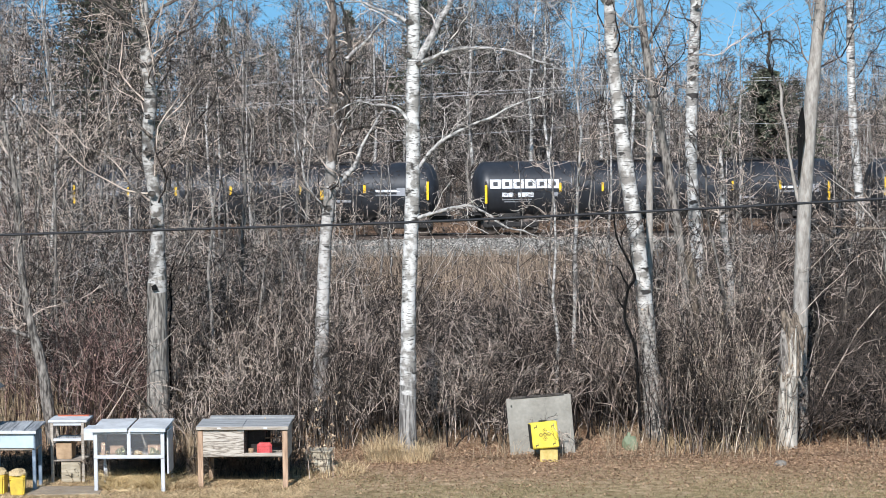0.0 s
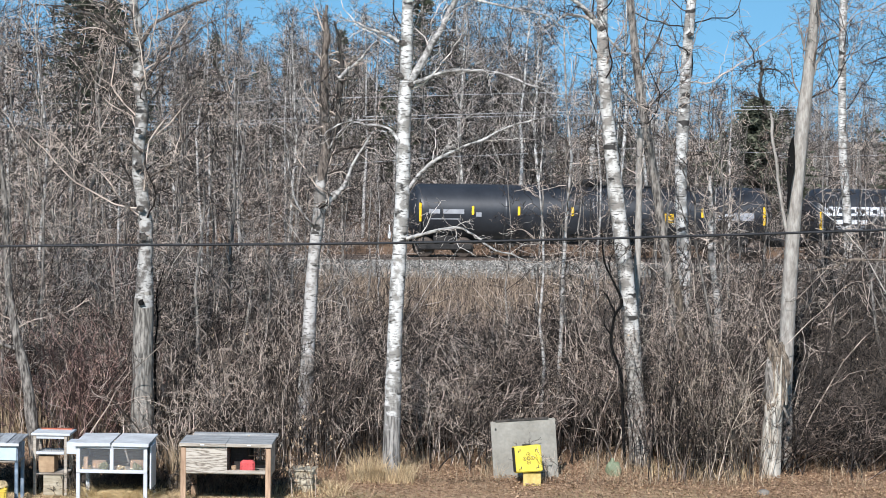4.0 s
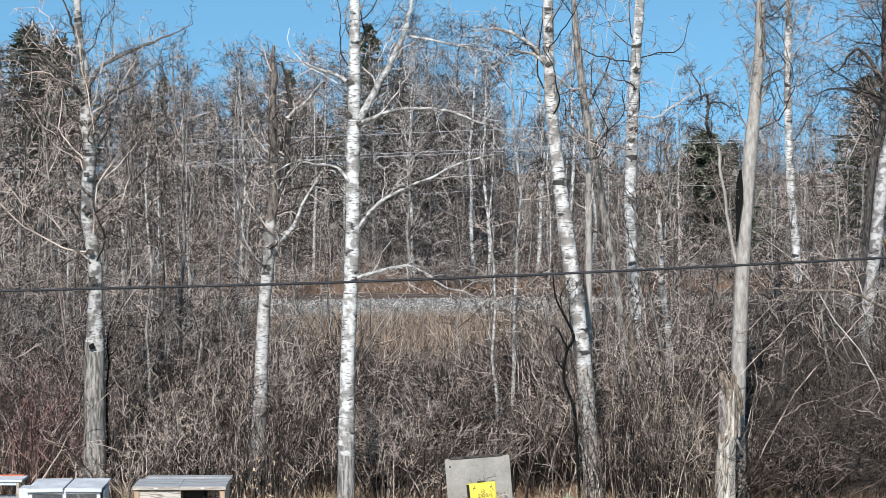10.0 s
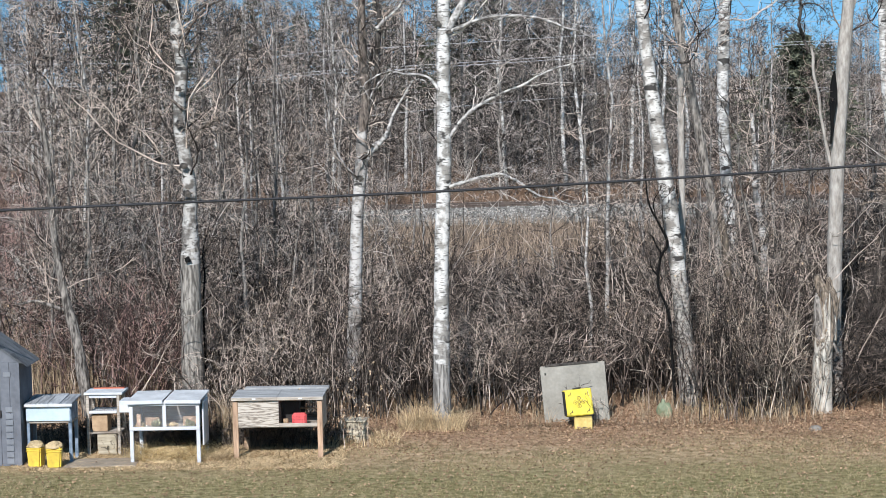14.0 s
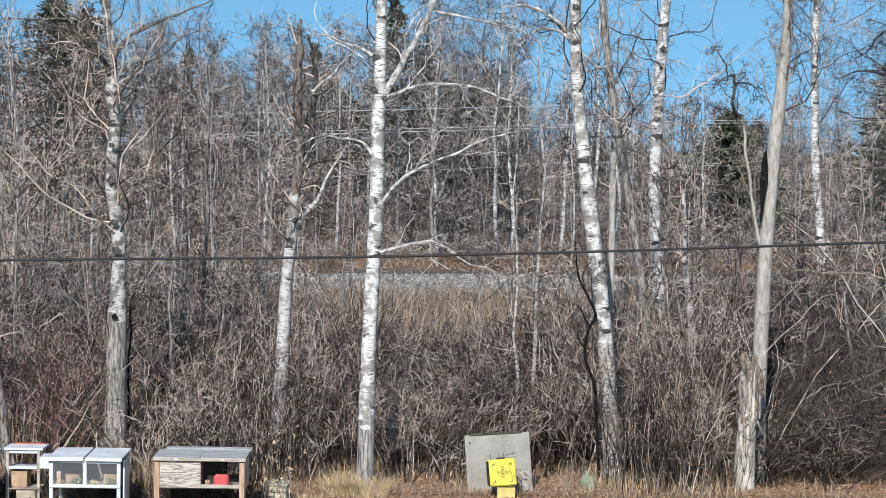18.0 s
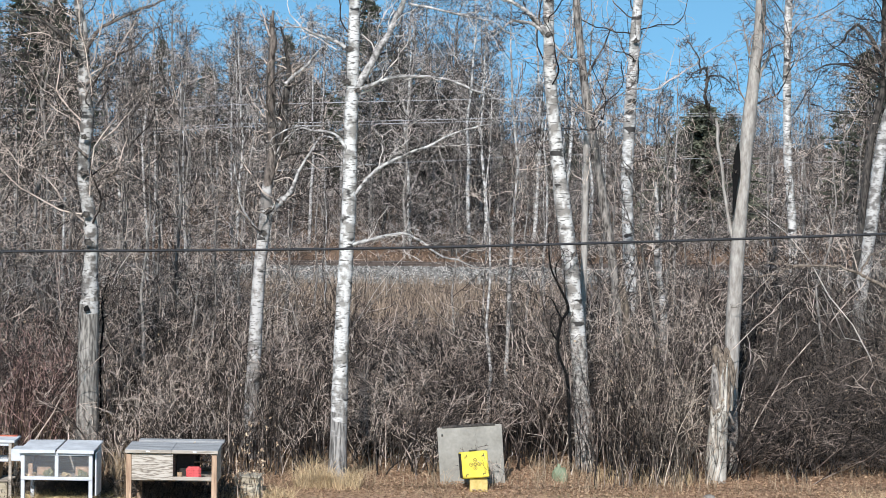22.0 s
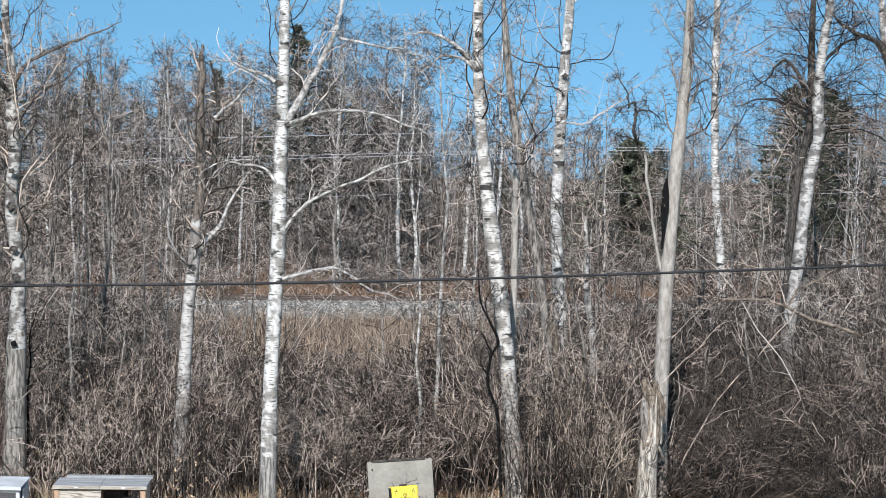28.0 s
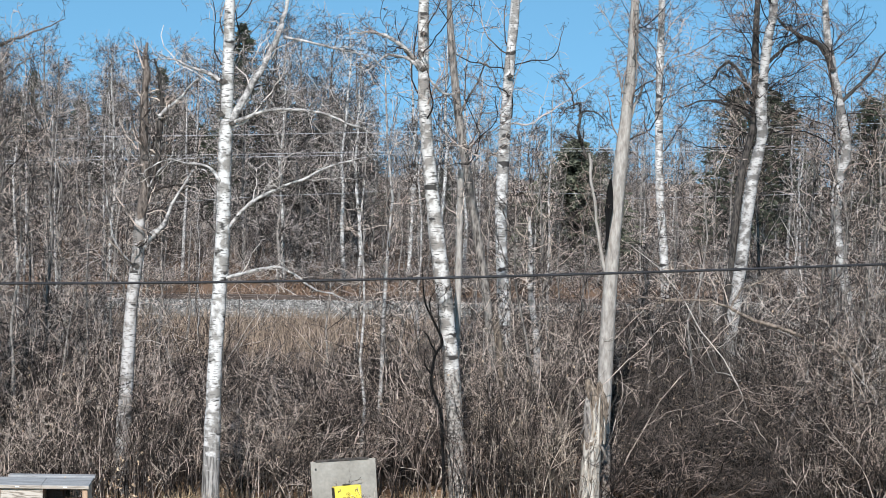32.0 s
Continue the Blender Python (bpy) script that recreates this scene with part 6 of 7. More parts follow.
def blue_hutch():
    h = thing("rabbit_hutch", -7.68, 33.3, 0, "blue-legged hutch with white front panel and grey roof", "hutch", "hutches on the lawn")
    w, d = 0.37, 0.50
    for x in (-w, w - 0.055):
        for y in (0.0, d - 0.055):
            part("leg", box(x, x + 0.055, y, y + 0.055, 0, 0.95), M_BLUE, h)
    part("front_panel", box(-w + 0.0, w - 0.02, -0.02, 0.0, 0.70, 0.93), M_PALEBLUE, h, "pale blue front panel")
    part("trim_board", box(-w, w - 0.04, -0.03, -0.02, 0.92, 0.97), M_WHITE_DIRTY, h)
    part("floor", box(-w, w, 0, d, 0.66, 0.69), M_WOOD_GREY, h)
    part("back_panel", box(-w + 0.05, w - 0.05, d - 0.04, d - 0.02, 0.69, 0.96), M_DARK, h)
    for x in (-w + 0.01, w - 0.025):
        part("side_panel", box(x, x + 0.015, 0.06, d - 0.06, 0.69, 0.95, 0.003), M_BLUE, h)
    for k in range(4):
        x0 = -w - 0.02 + 0.198 * k
        part("roof_plank", box(x0, x0 + 0.19, -0.05 - 0.008 * (k % 2), d + 0.22, 0.0, 0.028, 0.005, pose(0, 0, 0.967 + 0.004 * (k % 3), 3.0)), M_ROOFPLANK, h)
    part("front_edge", box(-w - 0.02, w + 0.03, -0.075, -0.062, 0.94, 0.985, 0.004), M_WHITE_DIRTY, h)
    for x, y, lean in ((-7.84, 33.02, -3), (-7.52, 32.92, 2)):
        t = thing("yellow_tub", x, y, 0, "yellow plastic litter tub with a tan lid beside a hutch", "tub", "yellow tubs", rz=lean * 3)
        bm = bmesh.new()
        made = bmesh.ops.create_cube(bm, size=1.0)["verts"]
        for v in made:
            k = 0.105 if v.co.z < 0 else 0.125
            v.co = Vector((math.copysign(k, v.co.x), math.copysign(k * 0.95, v.co.y), 0.0 if v.co.z < 0 else 0.35))
        bmesh.ops.bevel(bm, geom=bm.edges, offset=0.025, segments=2, affect='EDGES')
        part("body", bm, M_YELLOW, t)
        for z in (0.27, 0.305):
            part("rib", box(-0.128, 0.128, -0.122, 0.122, z, z + 0.012, 0.004), M_YELLOW, t)
        bm = bmesh.new()
        for v in bmesh.ops.create_icosphere(bm, subdivisions=3, radius=0.14)["verts"]:
            n = 1 + 0.35 * noise.noise(v.co * 14 + Vector((x * 9, 0, 0)))
            v.co = Vector((v.co.x * n, v.co.y * n * 0.95, 0.335 + max(0.0, v.co.z * n * 0.72)))
        part("lid", bm, M_STRAWBED, t, "tan straw-covered lid")


def wood_hutch():
    h = thing("rabbit_hutch", -3.98, 33.5, 0, "weathered wooden hutch on tan legs with mesh window", "hutch", "hutches on the lawn")
    w, d = 0.73, 0.9
    for x in (-w, w - 0.085):
        part("leg", box(x, x + 0.085, -0.02, 0.02, 0, 0.94), M_WOOD_TAN, h)
        part("leg", box(x + 0.06 * (1 if x < 0 else -1), x + 0.085 + 0.06 * (1 if x < 0 else -1), d - 0.06, d - 0.02, 0, 0.94), M_WOOD_TAN, h)
    part("door_panel", box(-w + 0.085, 0.02, -0.008, 0.012, 0.515, 0.945, 0.004), M_FIGURED, h, "weathered plywood door with dark figured grain")
    part("top_board", box(-w, w, -0.016, 0.014, 0.945, 0.985), M_WOOD_GREY, h)
    part("sill", box(0.02, w - 0.085, -0.016, 0.012, 0.515, 0.575), M_WOOD_GREY, h)
    part("floor", box(-w + 0.02, w - 0.02, 0.02, d - 0.03, 0.50, 0.53), M_WOOD_GREY, h)
    part("divider", box(0.0, 0.02, 0.02, d - 0.05, 0.53, 0.94, 0.003), M_WOOD_GREY, h)
    part("back_panel", box(-w + 0.02, 0.36, d - 0.03, d - 0.01, 0.53, 0.94), M_DARK, h)
    part("back_rail", box(0.36, w - 0.02, d - 0.03, d - 0.01, 0.53, 0.60), M_WOOD_GREY, h)
    for x in (-w + 0.01, w - 0.025):
        part("side_panel", box(x, x + 0.015, 0.02, d - 0.06, 0.45, 0.94, 0.003), M_WOOD_GREY, h)
    # block added in the interior's shade colour, to darken the view through the mesh
    part("dark_shelf", box(0.04, 0.32, 0.35, 0.6, 0.53, 0.92), M_DARK, h)
    part("perch", box(0.02, w - 0.03, 0.42, 0.45, 0.74, 0.76), M_WOOD_TAN, h)
    # wire mesh: thin crossed strands
    strands = []
    for x in np.linspace(0.04, w - 0.1, 14):
        strands.append([[x, 0.002, 0.575], [x, 0.002, 0.945]])
    for z in np.linspace(0.59, 0.93, 9):
        strands.append([[0.02, 0.0, z], [w - 0.085, 0.0, z]])
    part("wire_mesh", tubes("wire_mesh", [(np.array(strands), np.full((len(strands), 2), 0.0008), 3)], M_STEEL), M_STEEL, h)
    for x0, x1 in ((-w - 0.02, 0.0), (0.004, w + 0.02)):
        m = pose(0, 0, 0.99, 0.8)
        lid = part("roof_lid", box(x0, x1, -0.05, d - 0.15, 0, 0.025, 0.005, m), M_ROOF, h)
        part("front_edge", box(x0, x1, -0.062, -0.05, -0.03, 0.022, 0.003, m), M_WOOD_GREY, lid)
        part("latch", box((x0 + x1) / 2 - 0.03, (x0 + x1) / 2 + 0.03, -0.07, -0.062, -0.012, 0.008, 0.003, m), M_LETTER, lid)
    part("ridge_board", box(-w + 0.1, w + 0.04, d - 0.14, d + 0.06, 1.01, 1.05), M_ROOF, h)
    tub = thing("red_tub", -3.64, 33.62, 0.53, "bright red plastic feed tub inside a hutch", "tub")
    part("body", box(-0.12, 0.12, -0.05, 0.09, 0.0, 0.19, 0.035), M_RED, tub)
    part("rim", box(-0.125, 0.125, -0.055, 0.095, 0.0, 0.025, 0.008), M_RED, tub)
    dish = thing("feed_dish", -3.86, 33.60, 0.53, "small pale feed dish inside a hutch", "dish")
    part("bowl", lathe([(0.025, 0.0), (0.04, 0.02), (0.042, 0.10), (0.036, 0.10), (0.03, 0.02)], 12), M_CARDBOARD, dish)


def crate():
    c = thing("wooden_crate", -2.86, 35.0, 0, "old weathered plank crate half hidden in straw", "crate", rz=-6)
    for k in range(3):
        part("plank", box(-0.21, 0.21, -0.2, -0.18, 0.005 + 0.12 * k, 0.115 + 0.12 * k, 0.005), M_CRATE, c)
        part("plank", box(0.19, 0.21, -0.18, 0.2, 0.005 + 0.12 * k, 0.115 + 0.12 * k, 0.005), M_CRATE, c)
        part("plank", box(-0.21, -0.19, -0.18, 0.2, 0.005 + 0.12 * k, 0.115 + 0.12 * k, 0.005), M_CRATE, c)
    part("top_board", box(-0.23, 0.23, -0.22, 0.22, 0.362, 0.385, 0.005), M_CRATE, c)


def archery():
    b = thing("backstop_board", 0.96, 36.75, 0, "grey cement board leaning upright with a dark top edge", "board", rz=2)
    m = pose(0, 0, 0, -6, -4.2, 0)
    part("panel", box(-0.57, 0.58, -0.012, 0.012, -0.03, 1.02, 0.006, m), M_BOARD, b)
    part("top_edge", box(-0.48, 0.46, -0.03, 0.025, 1.005, 1.045, 0.006, m), M_DARKBARK, b)
    # no opening here: the hole's darkness is a black patch on the panel
    part("bolt_hole", box(-0.50, -0.47, -0.017, -0.012, 0.86, 0.90, 0.004, m), M_INK, b)
    p = thing("target_post", 1.05, 36.0, 0, "short yellowed foam block under a target", "post")
    part("block", box(-0.16, 0.15, -0.14, 0.10, -0.03, 0.209, 0.012), M_WOOD_YEL, p)
    t = thing("archery_target", 0.98, 36.35, 0.16, "yellow foam archery block with black printed rings", "target", rz=-6)
    t.matrix_basis = pose(0.982, 36.06, 0.214, -7, -4.5, 9)
    part("foam_block", box(-0.235, 0.235, -0.14, 0.14, 0.0, 0.46, 0.018), M_TARGET, t)
    part("side_band", box(-0.238, -0.2345, -0.135, 0.135, 0.02, 0.44, 0.0), M_INK, t)

    def ring(x, z, r0, r1):
        bm = bmesh.new()
        v = [[bm.verts.new((x + r * math.cos(2 * math.pi * k / 20), -0.1425, z + r * math.sin(2 * math.pi * k / 20))) for k in range(20)] for r in (r0, r1)]
        for k in range(20):
            bm.faces.new((v[0][k], v[0][(k + 1) % 20], v[1][(k + 1) % 20], v[1][k]))
        part("ring", bm, M_INK, t)
    for x, z in ((0, 0.31), (0, 0.17), (-0.07, 0.24), (0.07, 0.24)):
        ring(x, z, 0.026, 0.034)
        ring(x, z, 0.0, 0.010)
    ring(0, 0.24, 0.018, 0.030)
    for sx in (-1, 1):
        for z in (0.07, 0.38):
            for k, (dx, dz, w, hh) in enumerate(((0, 0, 0.05, 0.012), (0.012, 0.024, 0.012, 0.03), (-0.02, -0.018, 0.012, 0.026))):
                cx, cz = sx * 0.15 + dx, z + dz
                part("print_mark", box(cx - w / 2, cx + w / 2, -0.1426, -0.1402, cz - hh / 2, cz + hh / 2, 0, None), M_INK, t)
    part("handle", box(-0.07, 0.07, -0.015, 0.015, 0.46, 0.49, 0.01), M_INK, t)


def small_things():
    board = thing("ground_board", -6.75, 33.2, 0, "weathered plywood sheet lying flat on the grass", "board", rz=3)
    part("sheet", box(-0.62, 0.52, -0.30, 0.38, 0.012, 0.03, 0.004), M_PLYBOARD, board)
    part("batten", box(-0.62, 0.52, -0.335, -0.303, 0.0, 0.035, 0.004), M_PLYBOARD, board)
    g = thing("green_bag", 2.53, 37.0, 0, "crumpled faded green plastic bag on leaf litter", "bag")
    bm = bmesh.new()
    made = bmesh.ops.create_icosphere(bm, subdivisions=3, radius=0.16)["verts"]
    for v in made:
        nz = noise.noise(v.co * 9) * 0.05
        taper = 1 - 0.22 * max(0.0, v.co.z + 0.05) / 0.2
        v.co = Vector((v.co.x * taper * 0.95, v.co.y * taper * 0.7, min(0.12, max(-0.155, v.co.z * 1.05)))) * (1 + nz * 4)
    bmesh.ops.translate(bm, verts=bm.verts, vec=(0, 0, 0.15))
    part("sack", bm, M_GREEN, g)
    bm = bmesh.new()
    for v in bmesh.ops.create_cone(bm, cap_ends=True, segments=7, radius1=0.05, radius2=0.02, depth=0.08)["verts"]:
        v.co += Vector((-0.03, 0, 0.30))
    part("knot", bm, M_GREEN, g)
    for x, y, s, sd in ((5.0, 35.4, 0.11, 1), (4.3, 37.0, 0.08, 3)):
        bm = bmesh.new()
        for v in bmesh.ops.create_icosphere(bm, subdivisions=2, radius=s)["verts"]:
            v.co *= 1 + 0.6 * noise.noise(v.co * 6 + Vector((sd, 0, 0)))
            v.co.z = max(v.co.z * 0.8, -0.4 * s)
        ob = tagged(part("stone", bm, M_STONE), "grey field stone lying in grass and leaves", "stone", "stones")
        ob.location = (x, y, 0.35 * s)


def shed():
    s = thing("garden_shed", -8.73, 33.1, 0, "narrow grey garden shed with a steep shingle roof", "shed")
    w, d, h, rise = 0.64, 0.85, 1.69, 0.46
    for k in range(8):
        x0 = -w + 0.16 * k
        part("wall_board", box(x0, x0 + 0.156, 0, 0.025, 0, h, 0.004), M_SHED, s)
    for x in (-w, w - 0.02):
        part("side_wall", box(x, x + 0.02, 0.027, d, 0, h, 0.004), M_SHED, s)
    part("back_wall", box(-w, w, d, d + 0.02, 0, h, 0.004), M_SHED, s)
    for z in np.arange(0.04, 0.92, 0.105):
        part("batten", box(0.40, 0.52, -0.014, -0.001, z, z + 0.085, 0.004), M_TRIM, s)
    part("batten", box(0.38, 0.50, -0.014, -0.001, 1.46, 1.54, 0.004), M_TRIM, s)
    part("corner_board", box(w - 0.06, w + 0.006, -0.016, -0.001, 0, h, 0.004), M_SHED, s)
    part("latch", box(0.30, 0.335, -0.03, -0.001, 0.80, 0.92, 0.006), M_STEEL, s)
    bm = bmesh.new()
    a, b, c = bm.verts.new((-w, 0, h)), bm.verts.new((w, 0, h)), bm.verts.new((0, 0, h + rise))
    e, f, g = bm.verts.new((-w, 0.03, h)), bm.verts.new((w, 0.03, h)), bm.verts.new((0, 0.03, h + rise))
    for q in ((a, b, c), (g, f, e), (a, c, g, e), (c, b, f, g), (b, a, e, f)):
        bm.faces.new(q)
    part("gable", bm, M_SHED, s)
    tilt = math.degrees(math.atan2(rise, w))
    run = math.hypot(w, rise)
    shingle = None
    for sd in (-1, 1):
        roof = part("roof_slope", box(-0.01, run + 0.05, -0.03, d + 0.05, 0.0, 0.02, 0.004), M_SHINGLE, s)
        roof.matrix_basis = pose(0, 0, h + rise + 0.005, 0, tilt, 0) if sd > 0 else pose(0, d, h + rise + 0.005, 0, 0, 180) @ pose(0, 0, 0, 0, tilt, 0)
        for r in range(6):
            for k in range(4):
                if shingle is None:
                    shingle = part("shingle", box(0, 0.19, 0.0, 0.222, 0.0, 0.010, 0.003), M_SHINGLE, roof)
                    ob = shingle
                else:
                    ob = part("shingle", shingle.data, M_SHINGLE, roof)
                ob.matrix_basis = pose(0.01 + 0.15 * r, -0.03 + 0.228 * k, 0.026, 0, 1.5, 0)


def glass():
    m, n, l = nodes_of("grey_sheen_glass")
    b = n["Principled BSDF"]
    # the slight grey diffuse share stands for sky reflected in the panes
    b.inputs["Transmission Weight"].default_value, b.inputs["Roughness"].default_value = 0.94, 0.05
    b.inputs["Base Color"].default_value, b.inputs["IOR"].default_value = (0.62, 0.64, 0.66, 1), 1.1
    return m


M_GLASS = glass()


def vine_stalk():
    ob = thicket("vine", "brown leafy dead vine climbing a stalk by the hutch", 0.20, 0.16, 16, 1.35, 158, M_TWIG, (2, 1), 0.05, (0.005, 0.011), 0.07, 0.003, 0.02, 0.1, 520)
    ob.matrix_basis = pose(-3.02, 34.62, 0)


vine_stalk()
white_hutch(), narrow_hutch(), blue_hutch(), wood_hutch(), crate(), archery(), small_things(), shed()

# ---- the train ----
CARS, WHEELS = [], []
PITCH = 18.45         # length of a car from coupler to coupler
SPEED = 3.99
START = -18.68        # where the last car's west end post stands at 0 s, along the line


def tank_car(index, strips, bars, placard):
    label = ("black tank car with white lettering and yellow reflectors", "black tank car with a big white block mark", "plain black tank car with yellow reflectors")[min(index, 2)]
    car = thing("tank_car", 0, 0, 0, label + ", rolling on rails", "tank car", "train")
    R, zc, L = 1.28, 2.06, 16.0
    prof = [(0.02, -0.45), (0.45, -0.43), (0.85, -0.33), (1.12, -0.16), (1.24, -0.02), (R, 0.15), (R, 0.25)]
    for x in (4.0, 8.0, 12.0):
        prof += [(R, x - 0.08), (R, x - 0.01), (R + 0.004, x), (R + 0.004, x + 0.03), (R, x + 0.04), (R, x + 0.11)]
    prof += [(R, L - 0.25), (R, L - 0.15), (1.24, L + 0.02), (1.12, L + 0.16), (0.85, L + 0.33), (0.45, L + 0.43), (0.02, L + 0.45)]
    tank = part("tank", lathe(prof, 40, "x"), M_TANK, car)
    tank.location = (0, 0, zc)
    part("centre_sill", box(-0.9, L + 0.9, -0.25, 0.25, 0.62, 0.95, 0.02), M_STEEL, car)
    for x in (1.2, L - 1.2):
        part("saddle", box(x - 0.5, x + 0.5, -0.72, 0.72, 0.70, 1.12, 0.03), M_STEEL, car)
    for x, s in ((-0.9, -1), (L + 0.9, 1)):
        part("coupler", box(min(x, x + s * 0.24), max(x, x + s * 0.24), -0.12, 0.12, 0.62, 0.86, 0.03), M_STEEL, car)
        part("end_platform", box(min(x, x - s * 0.75), max(x, x - s * 0.75), -1.4, 1.4, 0.95, 1.0, 0.01), M_STEEL, car)
        bm = bmesh.new()
        for y in (-1.38, -0.5, 0.5, 1.38):
            add_box(bm, x - s * 0.05 - 0.02, x - s * 0.05 + 0.02, y - 0.02, y + 0.02, 1.0, 1.95, 0)
        add_box(bm, x - s * 0.05 - 0.02, x - s * 0.05 + 0.02, -1.38, 1.38, 1.93, 1.97, 0)
        part("end_rail", bm, M_STEEL, car)
    # top walkway, manway, ladders
    part("walkway", box(L / 2 - 2.6, L / 2 + 5.4, -0.45, 0.45, 1.26 + zc, 1.31 + zc, 0.006), M_STEEL, car)
    part("manway", lathe([(0.42, 0), (0.42, 0.22), (0.5, 0.24), (0.5, 0.3), (0.1, 0.36)], 20), M_STEEL, car).location = (L / 2, 0, zc + 1.24)
    bm = bmesh.new()
    for x in np.linspace(L / 2 - 1.2, L / 2 + 1.2, 4):
        for y in (-0.7, 0.7):
            add_box(bm, x - 0.02, x + 0.02, y - 0.02, y + 0.02, zc + 1.0, zc + 1.48, 0)
    for y in (-0.7, 0.7):
        add_box(bm, L / 2 - 1.2, L / 2 + 1.2, y - 0.02, y + 0.02, zc + 1.44, zc + 1.48, 0)
    part("top_railing", bm, M_STEEL, car)
    for y in (-1.38, 1.38):
        bm = bmesh.new()
        for x in (L / 2 - 0.2, L / 2 + 0.2):
            add_box(bm, x - 0.02, x + 0.02, y - 0.02, y + 0.02, 0.75, zc + 0.7, 0)
        for z in np.arange(0.85, zc + 0.65, 0.3):
            add_box(bm, L / 2 - 0.2, L / 2 + 0.2, y - 0.012, y + 0.012, z, z + 0.025, 0)
        part("ladder", bm, M_STEEL, car)

    def on_side(x, z):
        """A place on the tank's near side at height z over its axis."""
        y = -math.sqrt(max(0.0, R * R - z * z))
        return pose(x, y - 0.012, zc + z, -math.degrees(math.asin(z / R)), 0, 0)

    for k, x in enumerate(strips):
        tall = 0.82 if k in (0, len(strips) - 1) else 0.40
        if tall > 0.5:
            ob = part("reflector_strip", box(-0.055, 0.055, -0.012, 0.0, -0.5, 0.34, 0.004), M_REFLECT, car)
            ob.matrix_basis = pose(x, -1.39, zc + (-0.08 if index == 1 else 0.10), 0, 0, 0)
            part("grab_post", box(-0.03, 0.03, 0.002, 0.05, -1.2, 0.5, 0.004), M_STEEL, ob)
        else:
            ob = part("reflector_strip", box(-0.055, 0.055, -0.01, 0.0, -0.2, 0.2, 0.003), M_REFLECT, car)
            ob.matrix_basis = on_side(x, 0.12)
    for x, z, w, h, mat in bars:
        if h > 0.3 and mat is M_LETTER:
            bm = box(0, 0.14, -0.006, 0.002, -h / 2, h / 2, 0)
            add_box(bm, 0.14, w, -0.006, 0.002, h / 2 - 0.11, h / 2, 0)
            add_box(bm, 0.14, w, -0.006, 0.002, -h / 2, -h / 2 + 0.11, 0)
            add_box(bm, w - 0.13, w, -0.006, 0.002, -h / 2 + 0.11, h / 2 - 0.11, 0)
        else:
            bm = box(0, w, -0.006, 0.002, -h / 2, h / 2, 0)
        ob = part("lettering_bar", bm, mat, car)
        ob.matrix_basis = on_side(x, z)
    if placard:
        ob = part("placard", box(0, 0.66, -0.014, -0.004, -0.2, 0.2, 0.003), M_REFLECT, car, "yellow warning placard")
        ob.matrix_basis = on_side(placard, -0.12)
        for k in range(4):
            part("placard_bar", box(0.06, 0.60 - 0.07 * (k % 2), -0.018, -0.014, 0.12 - 0.075 * k, 0.138 - 0.075 * k, 0), M_INK, ob)
    # bogies and wheels
    for bx in (1.2, L - 1.2):
        bogie = part("bogie", box(bx - 1.25, bx + 1.25, -1.02, -0.92, 0.36, 0.62, 0.05), M_STEEL, car)
        bm = box(bx - 1.25, bx + 1.25, 0.92, 1.02, 0.36, 0.62, 0.05)
        add_box(bm, bx - 0.25, bx + 0.25, -1.0, 1.0, 0.40, 0.66, 0.03)
        part("bolster", bm, M_STEEL, bogie)
        for dx in (-0.88, 0.88):
            bm = lathe([(0.07, -0.98), (0.07, -0.79), (0.18, -0.79), (0.18, -0.775), (0.36, -0.77), (0.455, -0.765), (0.455, -0.69), (0.48, -0.67), (0.48, -0.645), (0.07, -0.64),
                        (0.07, 0.64), (0.48, 0.645), (0.48, 0.67), (0.455, 0.69), (0.455, 0.765), (0.36, 0.77), (0.18, 0.775), (0.18, 0.79), (0.07, 0.79), (0.07, 0.98)], 20, "y")
            wheel = part("wheelset", bm, M_WHEEL, car)
            WHEELS.append((wheel, (bx + dx, 0, 0.457)))
    if index == 0:
        bm = box(-1.32, -1.20, -0.09, 0.09, 0.80, 1.12, 0.02)
        add_box(bm, -1.28, -1.24, -0.02, 0.02, 1.12, 1.42, 0.005)
        part("end_marker", bm, M_LETTER, car, "small white end-of-train marker")
    CARS.append(car)


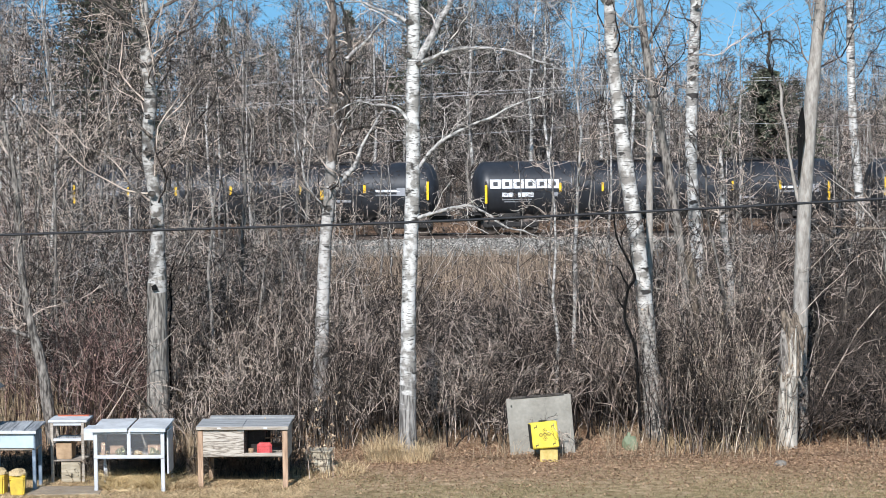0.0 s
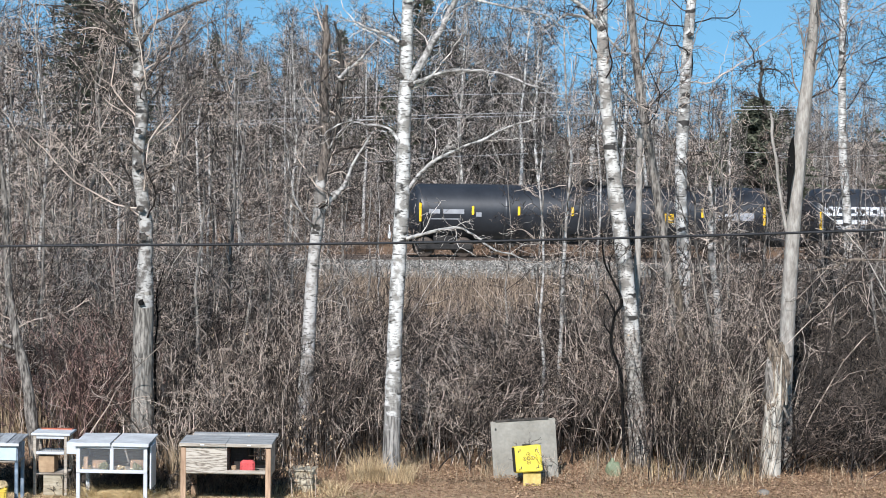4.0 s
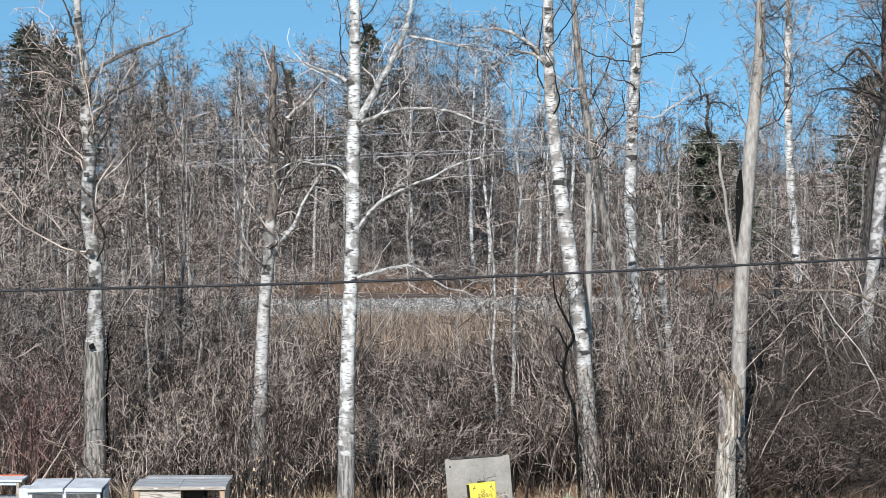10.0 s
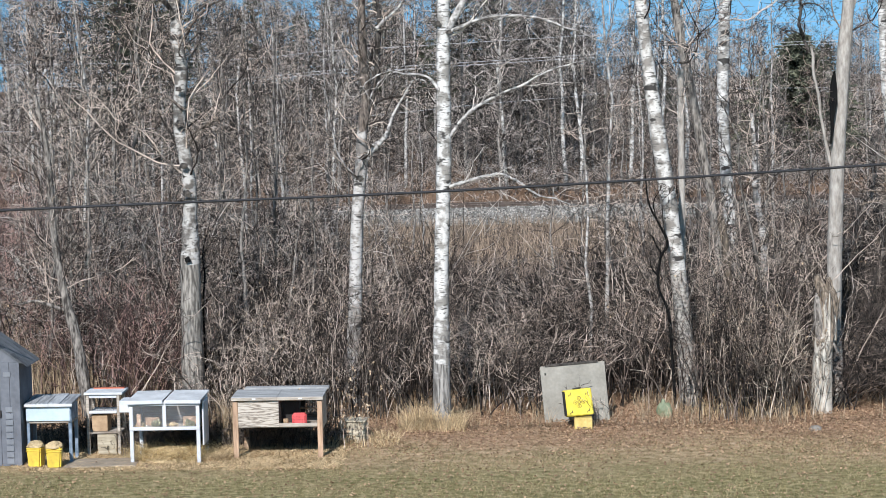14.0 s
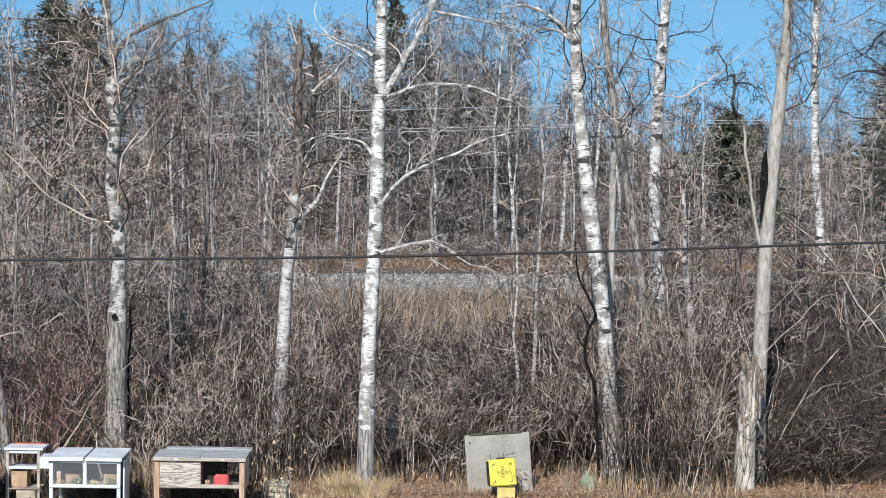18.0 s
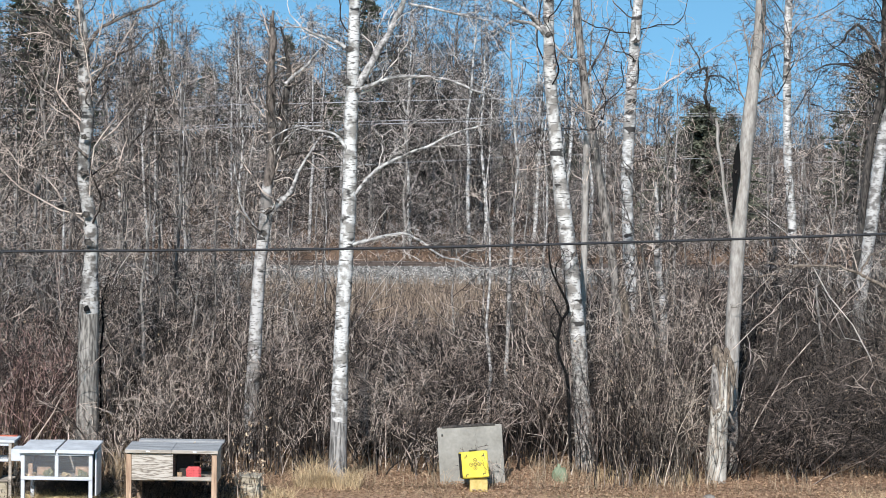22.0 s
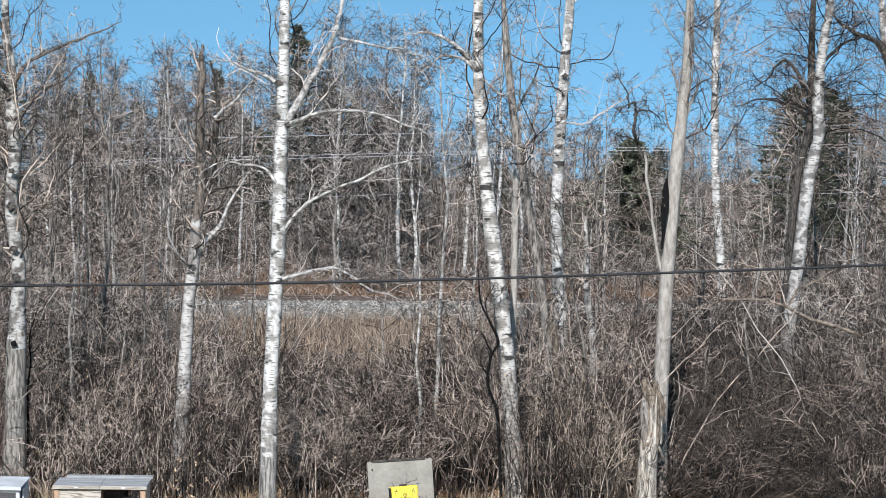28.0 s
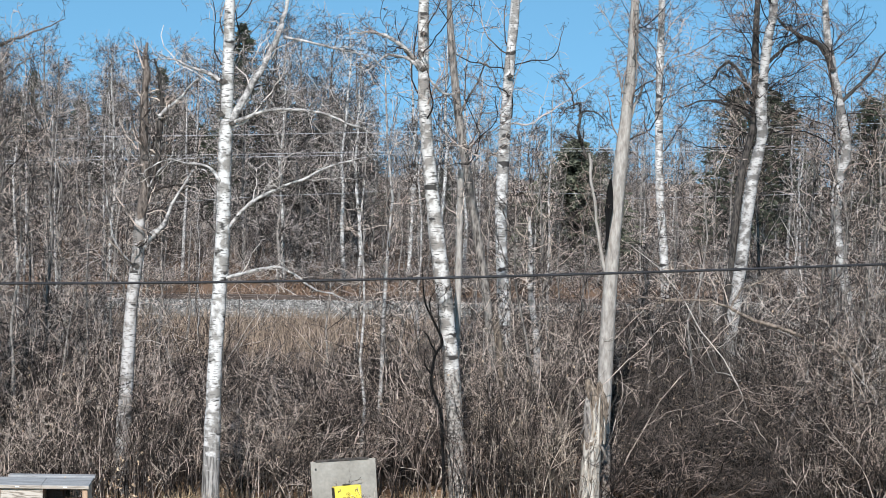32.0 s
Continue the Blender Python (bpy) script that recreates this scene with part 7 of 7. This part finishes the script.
LAST_BARS = [(0.45, 0.06, 0.50, 0.20, M_LETTER_GREY), (1.10, 0.06, 0.95, 0.20, M_LETTER_GREY), (0.45, -0.28, 1.4, 0.05, M_LETTER_GREY), (2.6, -0.06, 0.24, 0.2, M_LETTER_GREY),
             (11.7, -0.42, 0.7, 0.10, M_LETTER_GREY), (13.5, 0.03, 1.1, 0.10, M_LETTER), (13.5, -0.16, 1.3, 0.06, M_LETTER_GREY), (14.45, -0.02, 0.95, 0.36, M_LETTER_GREY), (11.6, -0.38, 0.6, 0.03, M_LETTER)]
MARK = [(0.25 + 0.53 * k, 0.29, 0.48, 0.42, M_LETTER) for k in range(6)]
MARK += [(0.80, -0.20, 0.50, 0.2, M_LETTER), (1.52, -0.20, 0.72, 0.2, M_LETTER), (0.8, -0.42, 1.35, 0.045, M_LETTER_GREY), (0.9, -0.52, 1.2, 0.045, M_LETTER_GREY), (3.1, -0.20, 0.24, 0.2, M_LETTER_GREY)]
tank_car(0, (0.05, 2.45, 4.55, 7.0, 10.1, 13.0, 15.85), LAST_BARS, 11.0)
tank_car(1, (0.05, 3.45, 5.4, 8.6, 11.4, 13.6, 15.85), MARK + LAST_BARS[4:8], 0)
tank_car(2, (0.05, 3.4, 6.2, 9.0, 12.4, 15.85), LAST_BARS[:4], 10.6)
tank_car(2, (0.05, 3.4, 6.2, 9.0, 12.4, 15.85), LAST_BARS[:4], 10.6)


def motions():
    """The train rolls east at an even pace; its wheels turn with it."""
    turn = math.degrees(math.atan(SLOPE))
    along = Vector((1, SLOPE, 0)).normalized()
    rail = 0.10 + 0.26
    for k, car in enumerate(CARS):
        rows = []
        for t in (0.0, 8.0, 16.0, 24.0, 32.0):
            p = Vector((0, TRACK, rail)) + along * (START + PITCH * k + SPEED * t)
            rows.append((t, pose(p.x, p.y, p.z, 0, 0, turn)))
        walk(car, rows)
    step = 0.16
    for wheel, (x, y, z) in WHEELS:
        rows = [(t, pose(x, y, z, 0, math.degrees(SPEED * t / 0.457), 0)) for t in np.arange(0, 32.0 + step, step).tolist()]
        walk(wheel, rows)


motions()
